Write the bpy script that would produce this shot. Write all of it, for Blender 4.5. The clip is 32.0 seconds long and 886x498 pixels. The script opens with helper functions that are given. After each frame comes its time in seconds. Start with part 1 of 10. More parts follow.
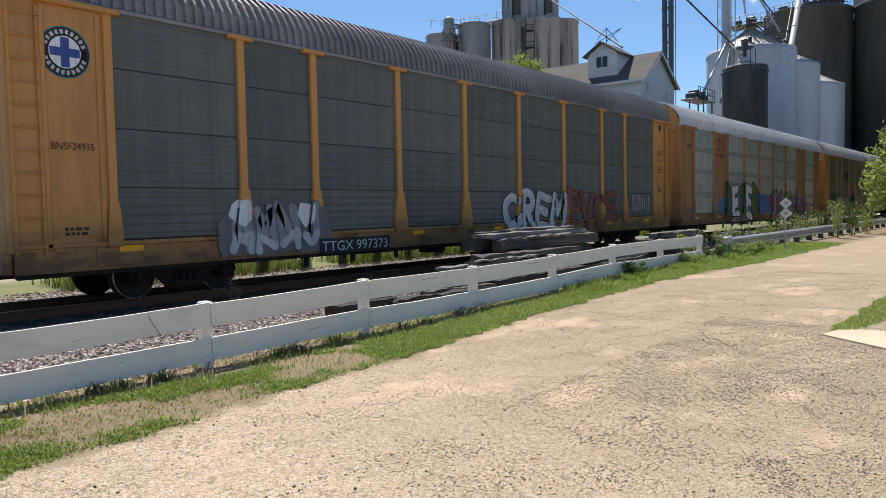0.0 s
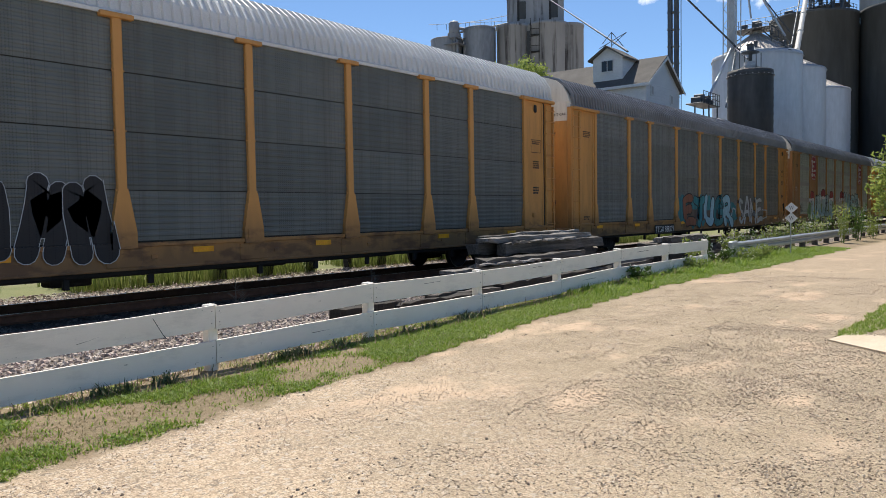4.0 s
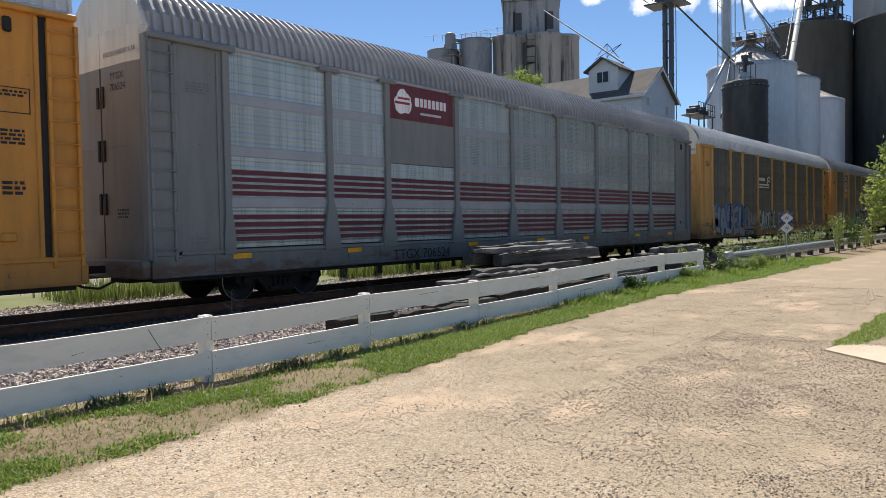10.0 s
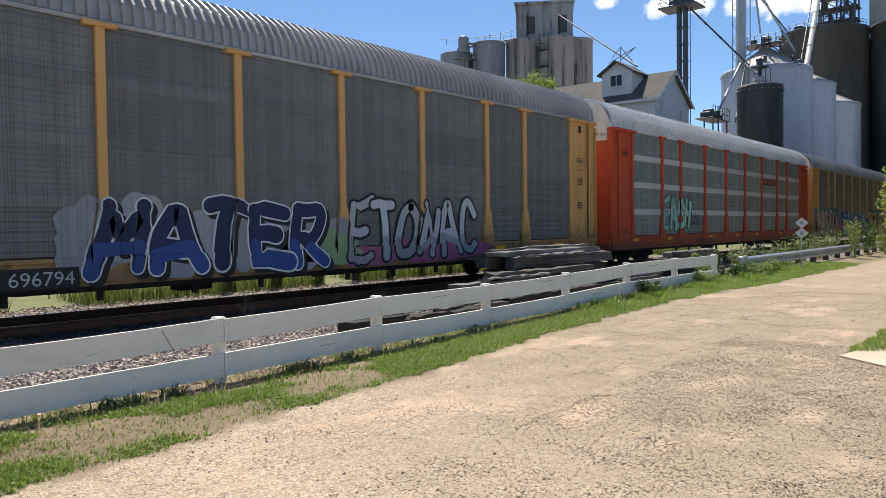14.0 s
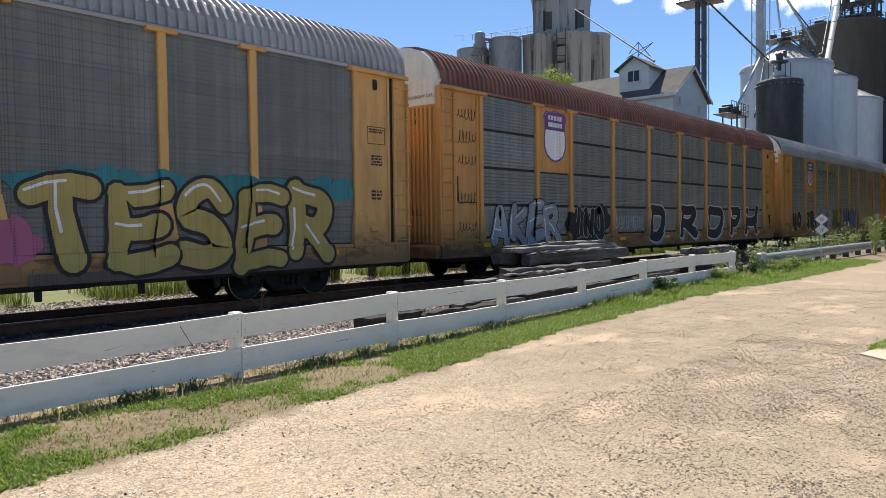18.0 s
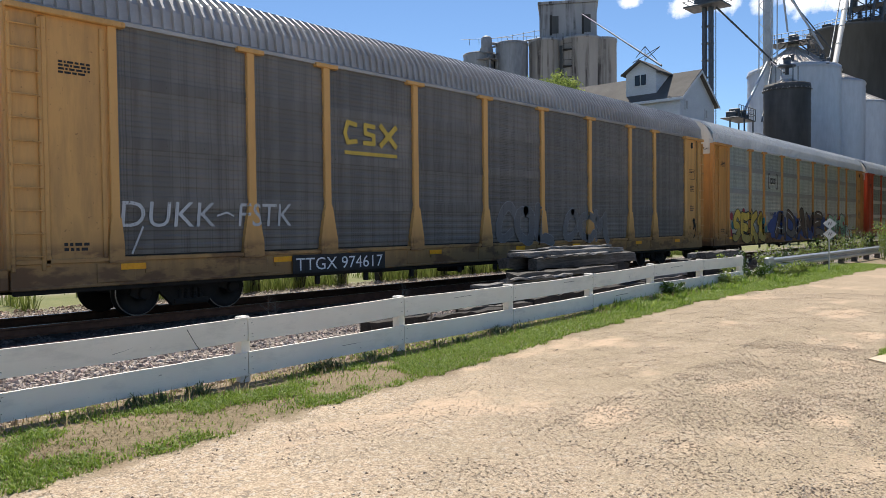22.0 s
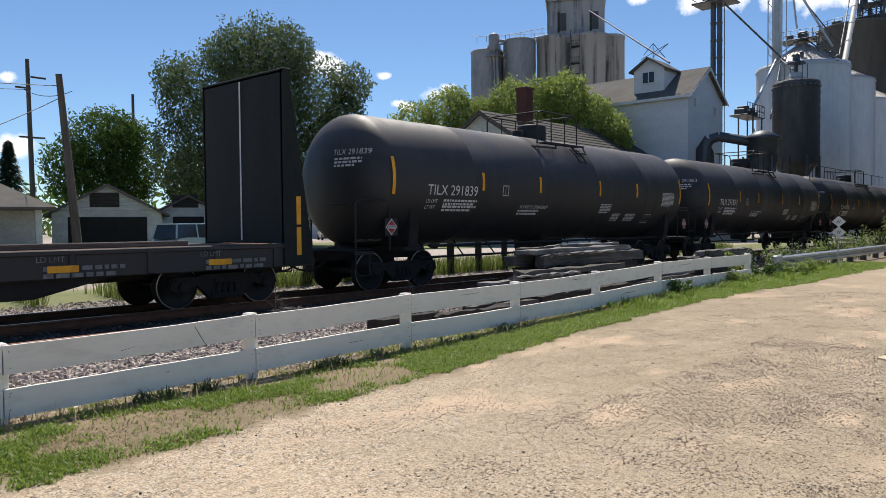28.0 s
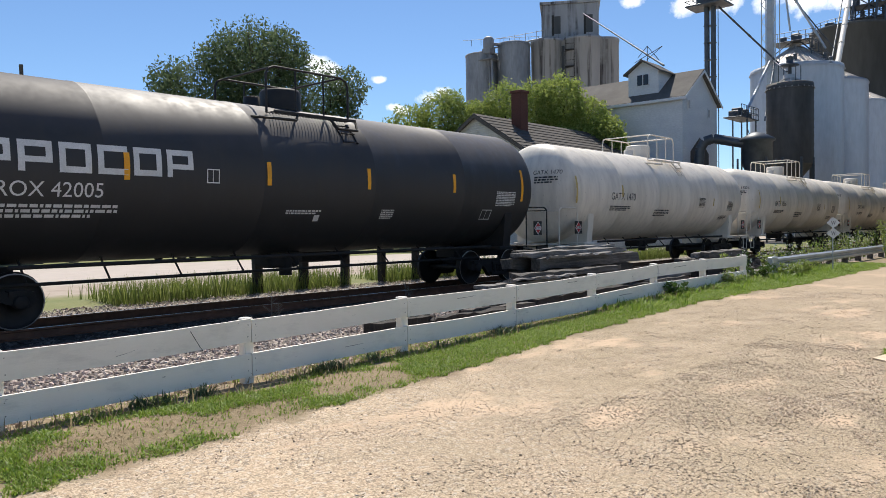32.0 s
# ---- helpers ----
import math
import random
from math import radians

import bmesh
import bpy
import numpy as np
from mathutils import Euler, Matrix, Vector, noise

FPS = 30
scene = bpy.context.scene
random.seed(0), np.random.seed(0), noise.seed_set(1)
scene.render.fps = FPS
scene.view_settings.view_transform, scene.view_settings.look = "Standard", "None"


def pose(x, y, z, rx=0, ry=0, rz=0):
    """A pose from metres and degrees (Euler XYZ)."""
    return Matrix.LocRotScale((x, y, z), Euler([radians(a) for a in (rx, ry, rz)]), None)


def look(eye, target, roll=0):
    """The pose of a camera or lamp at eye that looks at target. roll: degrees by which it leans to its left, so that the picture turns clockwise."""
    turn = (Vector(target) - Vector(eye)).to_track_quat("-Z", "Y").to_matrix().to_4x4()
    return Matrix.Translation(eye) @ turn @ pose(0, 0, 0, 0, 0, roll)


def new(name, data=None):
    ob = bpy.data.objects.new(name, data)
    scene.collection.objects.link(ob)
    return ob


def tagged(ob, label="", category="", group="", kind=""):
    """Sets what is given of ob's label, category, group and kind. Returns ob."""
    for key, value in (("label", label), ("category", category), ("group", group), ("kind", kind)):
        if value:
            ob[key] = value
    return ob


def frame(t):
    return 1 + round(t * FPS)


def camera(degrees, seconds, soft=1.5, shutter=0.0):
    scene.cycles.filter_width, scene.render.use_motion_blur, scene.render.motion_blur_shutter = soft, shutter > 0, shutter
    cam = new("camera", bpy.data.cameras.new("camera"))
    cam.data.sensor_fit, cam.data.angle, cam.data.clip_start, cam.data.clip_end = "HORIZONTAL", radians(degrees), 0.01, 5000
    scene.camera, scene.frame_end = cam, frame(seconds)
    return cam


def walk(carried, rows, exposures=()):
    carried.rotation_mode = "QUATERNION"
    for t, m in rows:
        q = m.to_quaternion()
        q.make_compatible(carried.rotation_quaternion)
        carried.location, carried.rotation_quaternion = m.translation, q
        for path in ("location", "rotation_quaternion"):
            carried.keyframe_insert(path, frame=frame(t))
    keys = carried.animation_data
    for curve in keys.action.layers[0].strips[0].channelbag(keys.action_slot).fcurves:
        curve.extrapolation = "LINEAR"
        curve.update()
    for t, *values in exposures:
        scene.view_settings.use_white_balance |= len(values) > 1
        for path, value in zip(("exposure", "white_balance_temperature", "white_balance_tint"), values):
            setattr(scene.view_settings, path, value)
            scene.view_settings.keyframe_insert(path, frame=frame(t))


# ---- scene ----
cam = camera(61.04, 32.0, soft=0.6)
EYE = 1.62
# seconds, heading (degrees left of +y), tilt up, lean
ROWS = [
    (0, -51.317, -3.006, -1.091),
    (0.5, -51.194, -3.002, -1.199),
    (1, -51.026, -2.951, -1.180),
    (1.5, -50.931, -2.819, -0.989),
    (2, -50.792, -2.629, -0.944),
    (2.5, -50.725, -2.565, -0.898),
    (3, -50.835, -2.634, -0.911),
    (3.5, -50.933, -2.748, -0.867),
    (5.5, -51.130, -2.558, -1.150),
    (6, -51.208, -2.621, -1.110),
    (6.5, -51.195, -2.620, -1.060),
    (7, -51.140, -2.533, -1.068),
    (7.5, -51.082, -2.308, -1.123),
    (8, -51.093, -2.170, -0.969),
    (8.5, -51.158, -2.139, -0.828),
    (9, -51.320, -2.082, -0.822),
    (9.5, -51.356, -2.006, -0.929),
    (10, -51.260, -1.928, -0.972),
    (10.5, -51.178, -1.898, -0.811),
    (11, -50.940, -2.002, -0.809),
    (11.5, -50.830, -1.998, -0.782),
    (12, -50.784, -1.816, -0.816),
    (12.5, -50.714, -1.692, -0.705),
    (13, -50.629, -1.523, -0.668),
    (13.5, -50.489, -1.610, -0.734),
    (14, -50.330, -1.672, -0.710),
    (14.5, -50.179, -1.720, -0.728),
    (16.5, -49.609, -1.926, -0.597),
    (17, -49.463, -1.902, -0.604),
    (17.5, -49.314, -1.938, -0.604),
    (18, -49.113, -1.959, -0.631),
    (18.5, -48.913, -1.938, -0.644),
    (19, -48.771, -1.814, -0.630),
    (19.5, -48.616, -1.717, -0.648),
    (20, -48.676, -1.624, -0.685),
    (20.5, -48.765, -1.550, -0.692),
    (21, -48.755, -1.492, -0.746),
    (21.5, -48.717, -1.508, -0.698),
    (22, -48.619, -1.626, -0.621),
    (22.5, -48.374, -1.653, -0.574),
    (23, -48.214, -1.811, -0.489),
    (23.5, -48.129, -1.985, -0.460),
    (24, -48.133, -2.062, -0.349),
    (24.5, -48.048, -2.075, -0.362),
    (25, -48.045, -2.052, -0.308),
    (25.5, -47.986, -2.043, -0.284),
    (27.5, -47.871, -1.879, -0.450),
    (28, -48.083, -1.821, -0.522),
    (28.5, -48.250, -1.853, -0.495),
    (29, -48.367, -1.925, -0.452),
    (29.5, -48.315, -1.933, -0.585),
    (30, -48.167, -1.802, -0.671),
    (30.5, -48.118, -1.619, -0.860),
    (31, -48.185, -1.527, -0.897),
    (31.5, -48.282, -1.501, -0.816),
    (32, -48.400, -1.568, -0.857),
]
walk(cam, [(t, pose(0, 0, EYE, 90, 0, yaw) @ pose(0, 0, 0, pitch, 0, 0) @ pose(0, 0, 0, 0, 0, roll)) for t, yaw, pitch, roll in ROWS],
     exposures=[(0, 0.12), (7, 0.12), (9, 0.04), (10, 0.07), (17, 0.18), (20, 0.28), (22, 0.15), (23, 0.17), (25.5, 0.11), (28, -0.03), (29.5, 0.02), (31, 0.13), (32, 0.14)])
# ---- light ----
SUN_WAY = Vector((0.46, 0.43, 1.0)).normalized()
sun = new("sun", bpy.data.lights.new("sun", "SUN"))
sun.data.energy, sun.data.angle, sun.data.color = 5.0, radians(0.53), (1.0, 0.93, 0.82)
sun.matrix_world = look(SUN_WAY * 50, (0, 0, 0))
world = bpy.data.worlds.new("sky")
scene.world = world
world.use_nodes = True
WN, WL = world.node_tree.nodes, world.node_tree.links
WN.clear()
wout = WN.new("ShaderNodeOutputWorld")
wbg = WN.new("ShaderNodeBackground")
wsky = WN.new("ShaderNodeTexSky")
wsky.sky_type, wsky.sun_disc = "NISHITA", False
wsky.sun_elevation = math.asin(SUN_WAY.z)
wsky.sun_rotation = math.atan2(SUN_WAY.x, SUN_WAY.y)
wsky.altitude, wsky.air_density, wsky.dust_density, wsky.ozone_density = 200, 0.85, 0.1, 1.6
wbg.inputs["Strength"].default_value = 0.105
WL.new(wbg.outputs[0], wout.inputs[0])


def wmath(op, a, b=None, c=None):
    n = WN.new("ShaderNodeMath")
    n.operation = op
    for k, val in enumerate((a, b, c)):
        if val is None:
            continue
        if isinstance(val, (int, float)):
            n.inputs[k].default_value = val
        else:
            WL.new(val, n.inputs[k])
    return n.outputs[0]


# fair-weather clouds: soft lumps of noise around a few directions of the sky
wtc = WN.new("ShaderNodeTexCoord")
wno = WN.new("ShaderNodeTexNoise")
wno.inputs["Scale"].default_value, wno.inputs["Detail"].default_value, wno.inputs["Roughness"].default_value = 16.0, 8.0, 0.62
WL.new(wtc.outputs["Generated"], wno.inputs["Vector"])
CLOUDS = [(0.626, 0.753, 0.204, 0.036), (0.636, 0.748, 0.189, 0.022), (0.617, 0.758, 0.213, 0.021), (0.680, 0.708, 0.194, 0.013),
          (0.728, 0.665, 0.170, 0.029), (0.737, 0.653, 0.177, 0.022), (0.703, 0.694, 0.154, 0.017), (0.696, 0.701, 0.159, 0.014),
          (0.307, 0.936, 0.172, 0.017), (0.314, 0.945, 0.096, 0.029), (0.652, 0.733, 0.195, 0.007), (0.854, 0.441, 0.276, 0.022),
          (0.886, 0.380, 0.265, 0.031), (0.902, 0.342, 0.265, 0.042), (0.917, 0.302, 0.260, 0.038), (0.930, 0.262, 0.256, 0.043),
          (0.941, 0.224, 0.253, 0.035),
          (-0.5, 0.6, 0.45, 0.12), (-0.7, -0.5, 0.40, 0.14), (0.5, -0.7, 0.38, 0.16), (0.9, -0.3, 0.30, 0.10)]
total = 0.0
for cx, cy, cz, size in CLOUDS:
    way = Vector((cx, cy, cz)).normalized()
    sub = WN.new("ShaderNodeVectorMath")
    sub.operation = "SUBTRACT"
    WL.new(wtc.outputs["Generated"], sub.inputs[0])
    sub.inputs[1].default_value = way
    flat = WN.new("ShaderNodeVectorMath")
    flat.operation = "MULTIPLY"
    WL.new(sub.outputs[0], flat.inputs[0])
    flat.inputs[1].default_value = (1.0, 1.0, 1.7)
    ln = WN.new("ShaderNodeVectorMath")
    ln.operation = "LENGTH"
    WL.new(flat.outputs[0], ln.inputs[0])
    near = wmath("SUBTRACT", 1.0, wmath("DIVIDE", ln.outputs["Value"], size))
    total = wmath("MAXIMUM", near, total)
body = wmath("MULTIPLY", wmath("ADD", wmath("MULTIPLY", total, 0.75), wmath("MULTIPLY", wmath("SUBTRACT", wno.outputs[0], 0.60), 2.0)), wmath("GREATER_THAN", total, 0.0))
ramp = WN.new("ShaderNodeMapRange")
ramp.inputs["From Min"].default_value, ramp.inputs["From Max"].default_value = 0.0, 0.34
WL.new(body, ramp.inputs["Value"])
wmix = WN.new("ShaderNodeMix")
wmix.data_type = "RGBA"
WL.new(ramp.outputs[0], wmix.inputs["Factor"])
wtint = WN.new("ShaderNodeMix")
wtint.data_type, wtint.blend_type = "RGBA", "MULTIPLY"
wtint.inputs["Factor"].default_value = 1.0
WL.new(wsky.outputs[0], wtint.inputs["A"])
wtint.inputs["B"].default_value = (0.84, 1.0, 1.15, 1)
WL.new(wtint.outputs["Result"], wmix.inputs["A"])
wmix.inputs["B"].default_value = (11.5, 11.7, 12.0, 1)
WL.new(wmix.outputs["Result"], wbg.inputs["Color"])
# ---- materials ----
def srgb(r, g, b):
    def lin(u):
        u /= 255
        return u / 12.92 if u <= 0.04045 else ((u + 0.055) / 1.055) ** 2.4
    return (lin(r), lin(g), lin(b), 1)


class Nodes:
    """A small writer of node materials."""

    def __init__(self, name, rough=0.6, metal=0.0):
        self.mat = bpy.data.materials.new(name)
        self.mat.use_nodes = True
        self.n, self.l = self.mat.node_tree.nodes, self.mat.node_tree.links
        self.bsdf = self.n["Principled BSDF"]
        self.bsdf.inputs["Roughness"].default_value = rough
        self.bsdf.inputs["Metallic"].default_value = metal
        self.tc = self.n.new("ShaderNodeTexCoord")
        self.pos = self.tc.outputs["Object"]

    def put(self, val, sock):
        if isinstance(val, (int, float, tuple, list)):
            sock.default_value = val
        else:
            self.l.new(val, sock)

    def math(self, op, a, b=0.0, c=0.0, clamp=False):
        m = self.n.new("ShaderNodeMath")
        m.operation, m.use_clamp = op, clamp
        for k, val in enumerate((a, b, c)):
            self.put(val, m.inputs[k])
        return m.outputs[0]

    def xyz(self, vec=None):
        s = self.n.new("ShaderNodeSeparateXYZ")
        self.l.new(vec or self.pos, s.inputs[0])
        return s.outputs

    def scaled(self, sx, sy, sz, vec=None):
        m = self.n.new("ShaderNodeMapping")
        m.inputs["Scale"].default_value = (sx, sy, sz)
        self.l.new(vec or self.pos, m.inputs[0])
        return m.outputs[0]

    def noise(self, scale, detail=4.0, rough=0.55, vec=None):
        t = self.n.new("ShaderNodeTexNoise")
        t.inputs["Scale"].default_value, t.inputs["Detail"].default_value, t.inputs["Roughness"].default_value = scale, detail, rough
        self.l.new(vec or self.pos, t.inputs["Vector"])
        return t.outputs[0]

    def cells(self, scale, vec=None, out="Distance", feature="F1"):
        t = self.n.new("ShaderNodeTexVoronoi")
        t.feature = feature
        t.inputs["Scale"].default_value = scale
        self.l.new(vec or self.pos, t.inputs["Vector"])
        return t.outputs[out]

    def span(self, val, lo, hi, a=0.0, b=1.0):
        m = self.n.new("ShaderNodeMapRange")
        for k, x in zip(("Value", "From Min", "From Max", "To Min", "To Max"), (val, lo, hi, a, b)):
            self.put(x, m.inputs[k])
        return m.outputs[0]

    def mix(self, fac, a, b, blend="MIX"):
        m = self.n.new("ShaderNodeMix")
        m.data_type, m.blend_type = "RGBA", blend
        self.put(fac, m.inputs["Factor"])
        self.put(a, m.inputs["A"])
        self.put(b, m.inputs["B"])
        return m.outputs["Result"]

    def random(self):
        return self.n.new("ShaderNodeObjectInfo").outputs["Random"]

    def island(self):
        return self.n.new("ShaderNodeNewGeometry").outputs["Random Per Island"]

    def bump(self, height, strength=0.3, distance=0.01):
        b = self.n.new("ShaderNodeBump")
        b.inputs["Strength"].default_value, b.inputs["Distance"].default_value = strength, distance
        self.l.new(height, b.inputs["Height"])
        self.l.new(b.outputs[0], self.bsdf.inputs["Normal"])

    def done(self, colour=None, rough=None, metal=None):
        if colour is not None:
            self.put(colour, self.bsdf.inputs["Base Color"])
        if rough is not None:
            self.put(rough, self.bsdf.inputs["Roughness"])
        if metal is not None:
            self.put(metal, self.bsdf.inputs["Metallic"])
        return self.mat


def surf(name, c1, c2, scale=3.0, rough=0.65, metal=0.0, fine=40.0, bump=0.15, dist=0.004, stretch=(1, 1, 1), tone=0.12):
    """Two tones in broad patches, a fine grain and a little relief."""
    m = Nodes(name, rough, metal)
    vec = m.scaled(*stretch)
    broad = m.noise(scale, 6, 0.6, vec)
    grain = m.noise(fine, 3, 0.6, vec)
    col = m.mix(m.span(broad, 0.32, 0.68), c1, c2)
    dark = m.span(grain, 0.25, 0.75, 1.0 - tone, 1.0 + tone)
    hue = m.n.new("ShaderNodeHueSaturation")
    m.put(dark, hue.inputs["Value"])
    m.put(col, hue.inputs["Color"])
    m.bump(grain, bump, dist)
    return m.done(hue.outputs[0], m.span(grain, 0.2, 0.8, max(0.05, rough - 0.12), min(1, rough + 0.12)))


def paint(name, col, dirt=(0.06, 0.045, 0.03, 1), amount=0.5, rough=0.5, low=None):
    """Weathered vehicle paint: run-down streaks, blotches, rust specks, grime thrown up from the wheels."""
    m = Nodes(name, rough)
    streak = m.noise(2.2, 5, 0.65, m.scaled(1.6, 1.6, 0.22))
    blotch = m.noise(0.9, 6, 0.6)
    speck = m.noise(14, 4, 0.6)
    faded = m.mix(m.span(blotch, 0.35, 0.7, 0.0, 0.35), col, tuple(min(1, u * 1.25 + 0.03) for u in col[:3]) + (1,))
    grime = m.math("MULTIPLY", m.span(streak, 0.42, 0.75), amount)
    if low:
        z = m.xyz()[2]
        grime = m.math("MAXIMUM", grime, m.math("MULTIPLY", m.span(m.math("ADD", z, m.math("MULTIPLY", streak, 0.9)), low, low + 0.9, 0.85, 0.0), 0.8))
    c = m.mix(grime, faded, dirt)
    if low:
        worn = m.math("MULTIPLY", m.span(m.noise(1.5, 4, 0.6, m.scaled(0.9, 1, 2.2)), 0.50, 0.60), m.span(z, low + 0.1, low - 0.1))
        c = m.mix(m.math("MULTIPLY", worn, 0.75), c, (0.115, 0.055, 0.026, 1))
    rust = m.math("MULTIPLY", m.span(speck, 0.66, 0.74), 0.55)
    c = m.mix(rust, c, (0.11, 0.035, 0.012, 1))
    m.bump(speck, 0.08, 0.004)
    return m.done(c, m.span(blotch, 0.3, 0.7, rough - 0.1, rough + 0.2))


# ---- building tools ----
class Sh:
    """Faces gathered into one mesh."""

    def __init__(self):
        self.v, self.f, self.m, self.s = [], [], [], []

    def add(self, verts, faces, mi=0, smooth=False):
        k = len(self.v)
        self.v += [tuple(p) for p in verts]
        self.f += [tuple(i + k for i in fc) for fc in faces]
        self.m += [mi] * len(faces)
        self.s += [smooth] * len(faces)
        return self

    def box(self, x0, x1, y0, y1, z0, z1, mi=0):
        p = [(x, y, z) for x in (x0, x1) for y in (y0, y1) for z in (z0, z1)]
        return self.add(p, [(0, 1, 3, 2), (4, 6, 7, 5), (0, 4, 5, 1), (2, 3, 7, 6), (0, 2, 6, 4), (1, 5, 7, 3)], mi)

    def brick(self, x0, x1, y0, y1, z0, z1, c=0.01, mi=0):
        """A box with its edges cut at 45 degrees."""
        pts, idx = [], {}
        for sx in (0, 1):
            for sy in (0, 1):
                for sz in (0, 1):
                    for ax in range(3):
                        q = [(x0, x1)[sx], (y0, y1)[sy], (z0, z1)[sz]]
                        for a2, sgn in enumerate((sx, sy, sz)):
                            if a2 != ax:
                                q[a2] += c if not sgn else -c
                        idx[(sx, sy, sz, ax)] = len(pts)
                        pts.append(q)
        fs = []
        for ax in range(3):
            o = [a for a in range(3) if a != ax]
            for sg in (0, 1):
                ring = []
                for a, b in ((0, 0), (1, 0), (1, 1), (0, 1)):
                    key = [0, 0, 0]
                    key[ax], key[o[0]], key[o[1]] = sg, a, b
                    ring.append(idx[(*key, ax)])
                fs.append(ring)
            for a in (0, 1):
                for b in (0, 1):
                    e = []
                    for end in (0, 1):
                        key = [0, 0, 0]
                        key[ax], key[o[0]], key[o[1]] = end, a, b
                        e.append((idx[(*key, o[0])], idx[(*key, o[1])]))
                    fs.append([e[0][0], e[1][0], e[1][1], e[0][1]])
        for sx in (0, 1):
            for sy in (0, 1):
                for sz in (0, 1):
                    fs.append([idx[(sx, sy, sz, a)] for a in range(3)])
        return self.add(pts, fs, mi)

    def prism(self, ring, axis, lo, hi, mi=0, cap=True, smooth=False):
        """A ring of (a, b) drawn out along an axis: x: (y, z), y: (x, z), z: (x, y)."""
        put = {"x": lambda a, b, t: (t, a, b), "y": lambda a, b, t: (a, t, b), "z": lambda a, b, t: (a, b, t)}[axis]
        n = len(ring)
        v = [put(a, b, lo) for a, b in ring] + [put(a, b, hi) for a, b in ring]
        self.add(v, [(i, (i + 1) % n, n + (i + 1) % n, n + i) for i in range(n)], mi, smooth)
        if cap:
            self.add(v, [tuple(range(n)), tuple(range(2 * n - 1, n - 1, -1))], mi)
        return self

    def tube(self, a, b, r, n=8, r2=None, mi=0, cap=True):
        a, b = Vector(a), Vector(b)
        w = (b - a).normalized()
        u = w.cross(Vector((0, 0, 1)) if abs(w.z) < 0.9 else Vector((1, 0, 0))).normalized()
        q = w.cross(u)
        r2 = r if r2 is None else r2
        ring = [u * math.cos(2 * math.pi * i / n) + q * math.sin(2 * math.pi * i / n) for i in range(n)]
        v = [a + d * r for d in ring] + [b + d * r2 for d in ring]
        self.add(v, [(i, (i + 1) % n, n + (i + 1) % n, n + i) for i in range(n)], mi, n > 5)
        if cap:
            self.add(v, [tuple(range(n - 1, -1, -1)), tuple(range(n, 2 * n))], mi)
        return self

    def path(self, pts, r, n=6, mi=0):
        for a, b in zip(pts, pts[1:]):
            self.tube(a, b, r, n, mi=mi)
        return self

    def lathe(self, prof, n=24, axis="z", at=(0, 0, 0), mi=0, smooth=True, arc=1.0):
        """Turns (radius, height) about an axis through at."""
        v, f = [], []
        m = n if arc == 1.0 else n + 1
        for r, h in prof:
            for i in range(m):
                a = 2 * math.pi * arc * i / n
                c, s = r * math.cos(a), r * math.sin(a)
                p = {"z": (c, s, h), "x": (h, c, s), "y": (c, h, s)}[axis]
                v.append((p[0] + at[0], p[1] + at[1], p[2] + at[2]))
        for j in range(len(prof) - 1):
            for i in range(n):
                k = (i + 1) % m
                f.append((j * m + i, j * m + k, (j + 1) * m + k, (j + 1) * m + i))
        return self.add(v, f, mi, smooth)

    def mesh(self, name, mats):
        me = bpy.data.meshes.new(name)
        me.from_pydata(self.v, [], self.f)
        for mt in mats:
            me.materials.append(mt)
        me.polygons.foreach_set("material_index", self.m)
        me.polygons.foreach_set("use_smooth", self.s)
        bm = bmesh.new()
        bm.from_mesh(me)
        if len(bm.faces) < 60000:
            bmesh.ops.recalc_face_normals(bm, faces=bm.faces)
        bm.to_mesh(me)
        bm.free()
        me.update()
        return me


def thing(name, m, label, category, group="", kind=""):
    ob = new(name)
    ob.empty_display_size = 0.2
    ob.matrix_basis = m
    return tagged(ob, label, category, group, kind)


def solid(name, sh, mats, m=None, label="", category="", group="", kind=""):
    """A thing that is one mesh."""
    ob = new(name, sh.mesh(name, mats if isinstance(mats, (list, tuple)) else [mats]))
    if m is not None:
        ob.matrix_basis = m
    return tagged(ob, label, category, group, kind)


def part(name, sh, mats, parent, label="", m=None, kind=""):
    """One mesh under a thing or a part. sh: gathered faces, or a mesh that alike parts share."""
    data = sh if isinstance(sh, bpy.types.Mesh) else sh.mesh(name, mats if isinstance(mats, (list, tuple)) else [mats])
    ob = new(name, data)
    if isinstance(sh, bpy.types.Mesh) and mats is not None:
        for k, mt in enumerate(mats if isinstance(mats, (list, tuple)) else [mats]):
            ob.material_slots[k].link = "OBJECT"
            ob.material_slots[k].material = mt
    ob.parent = parent
    if m is not None:
        ob.matrix_basis = m
    return tagged(ob, label, kind=kind)


GLYPHS = {}


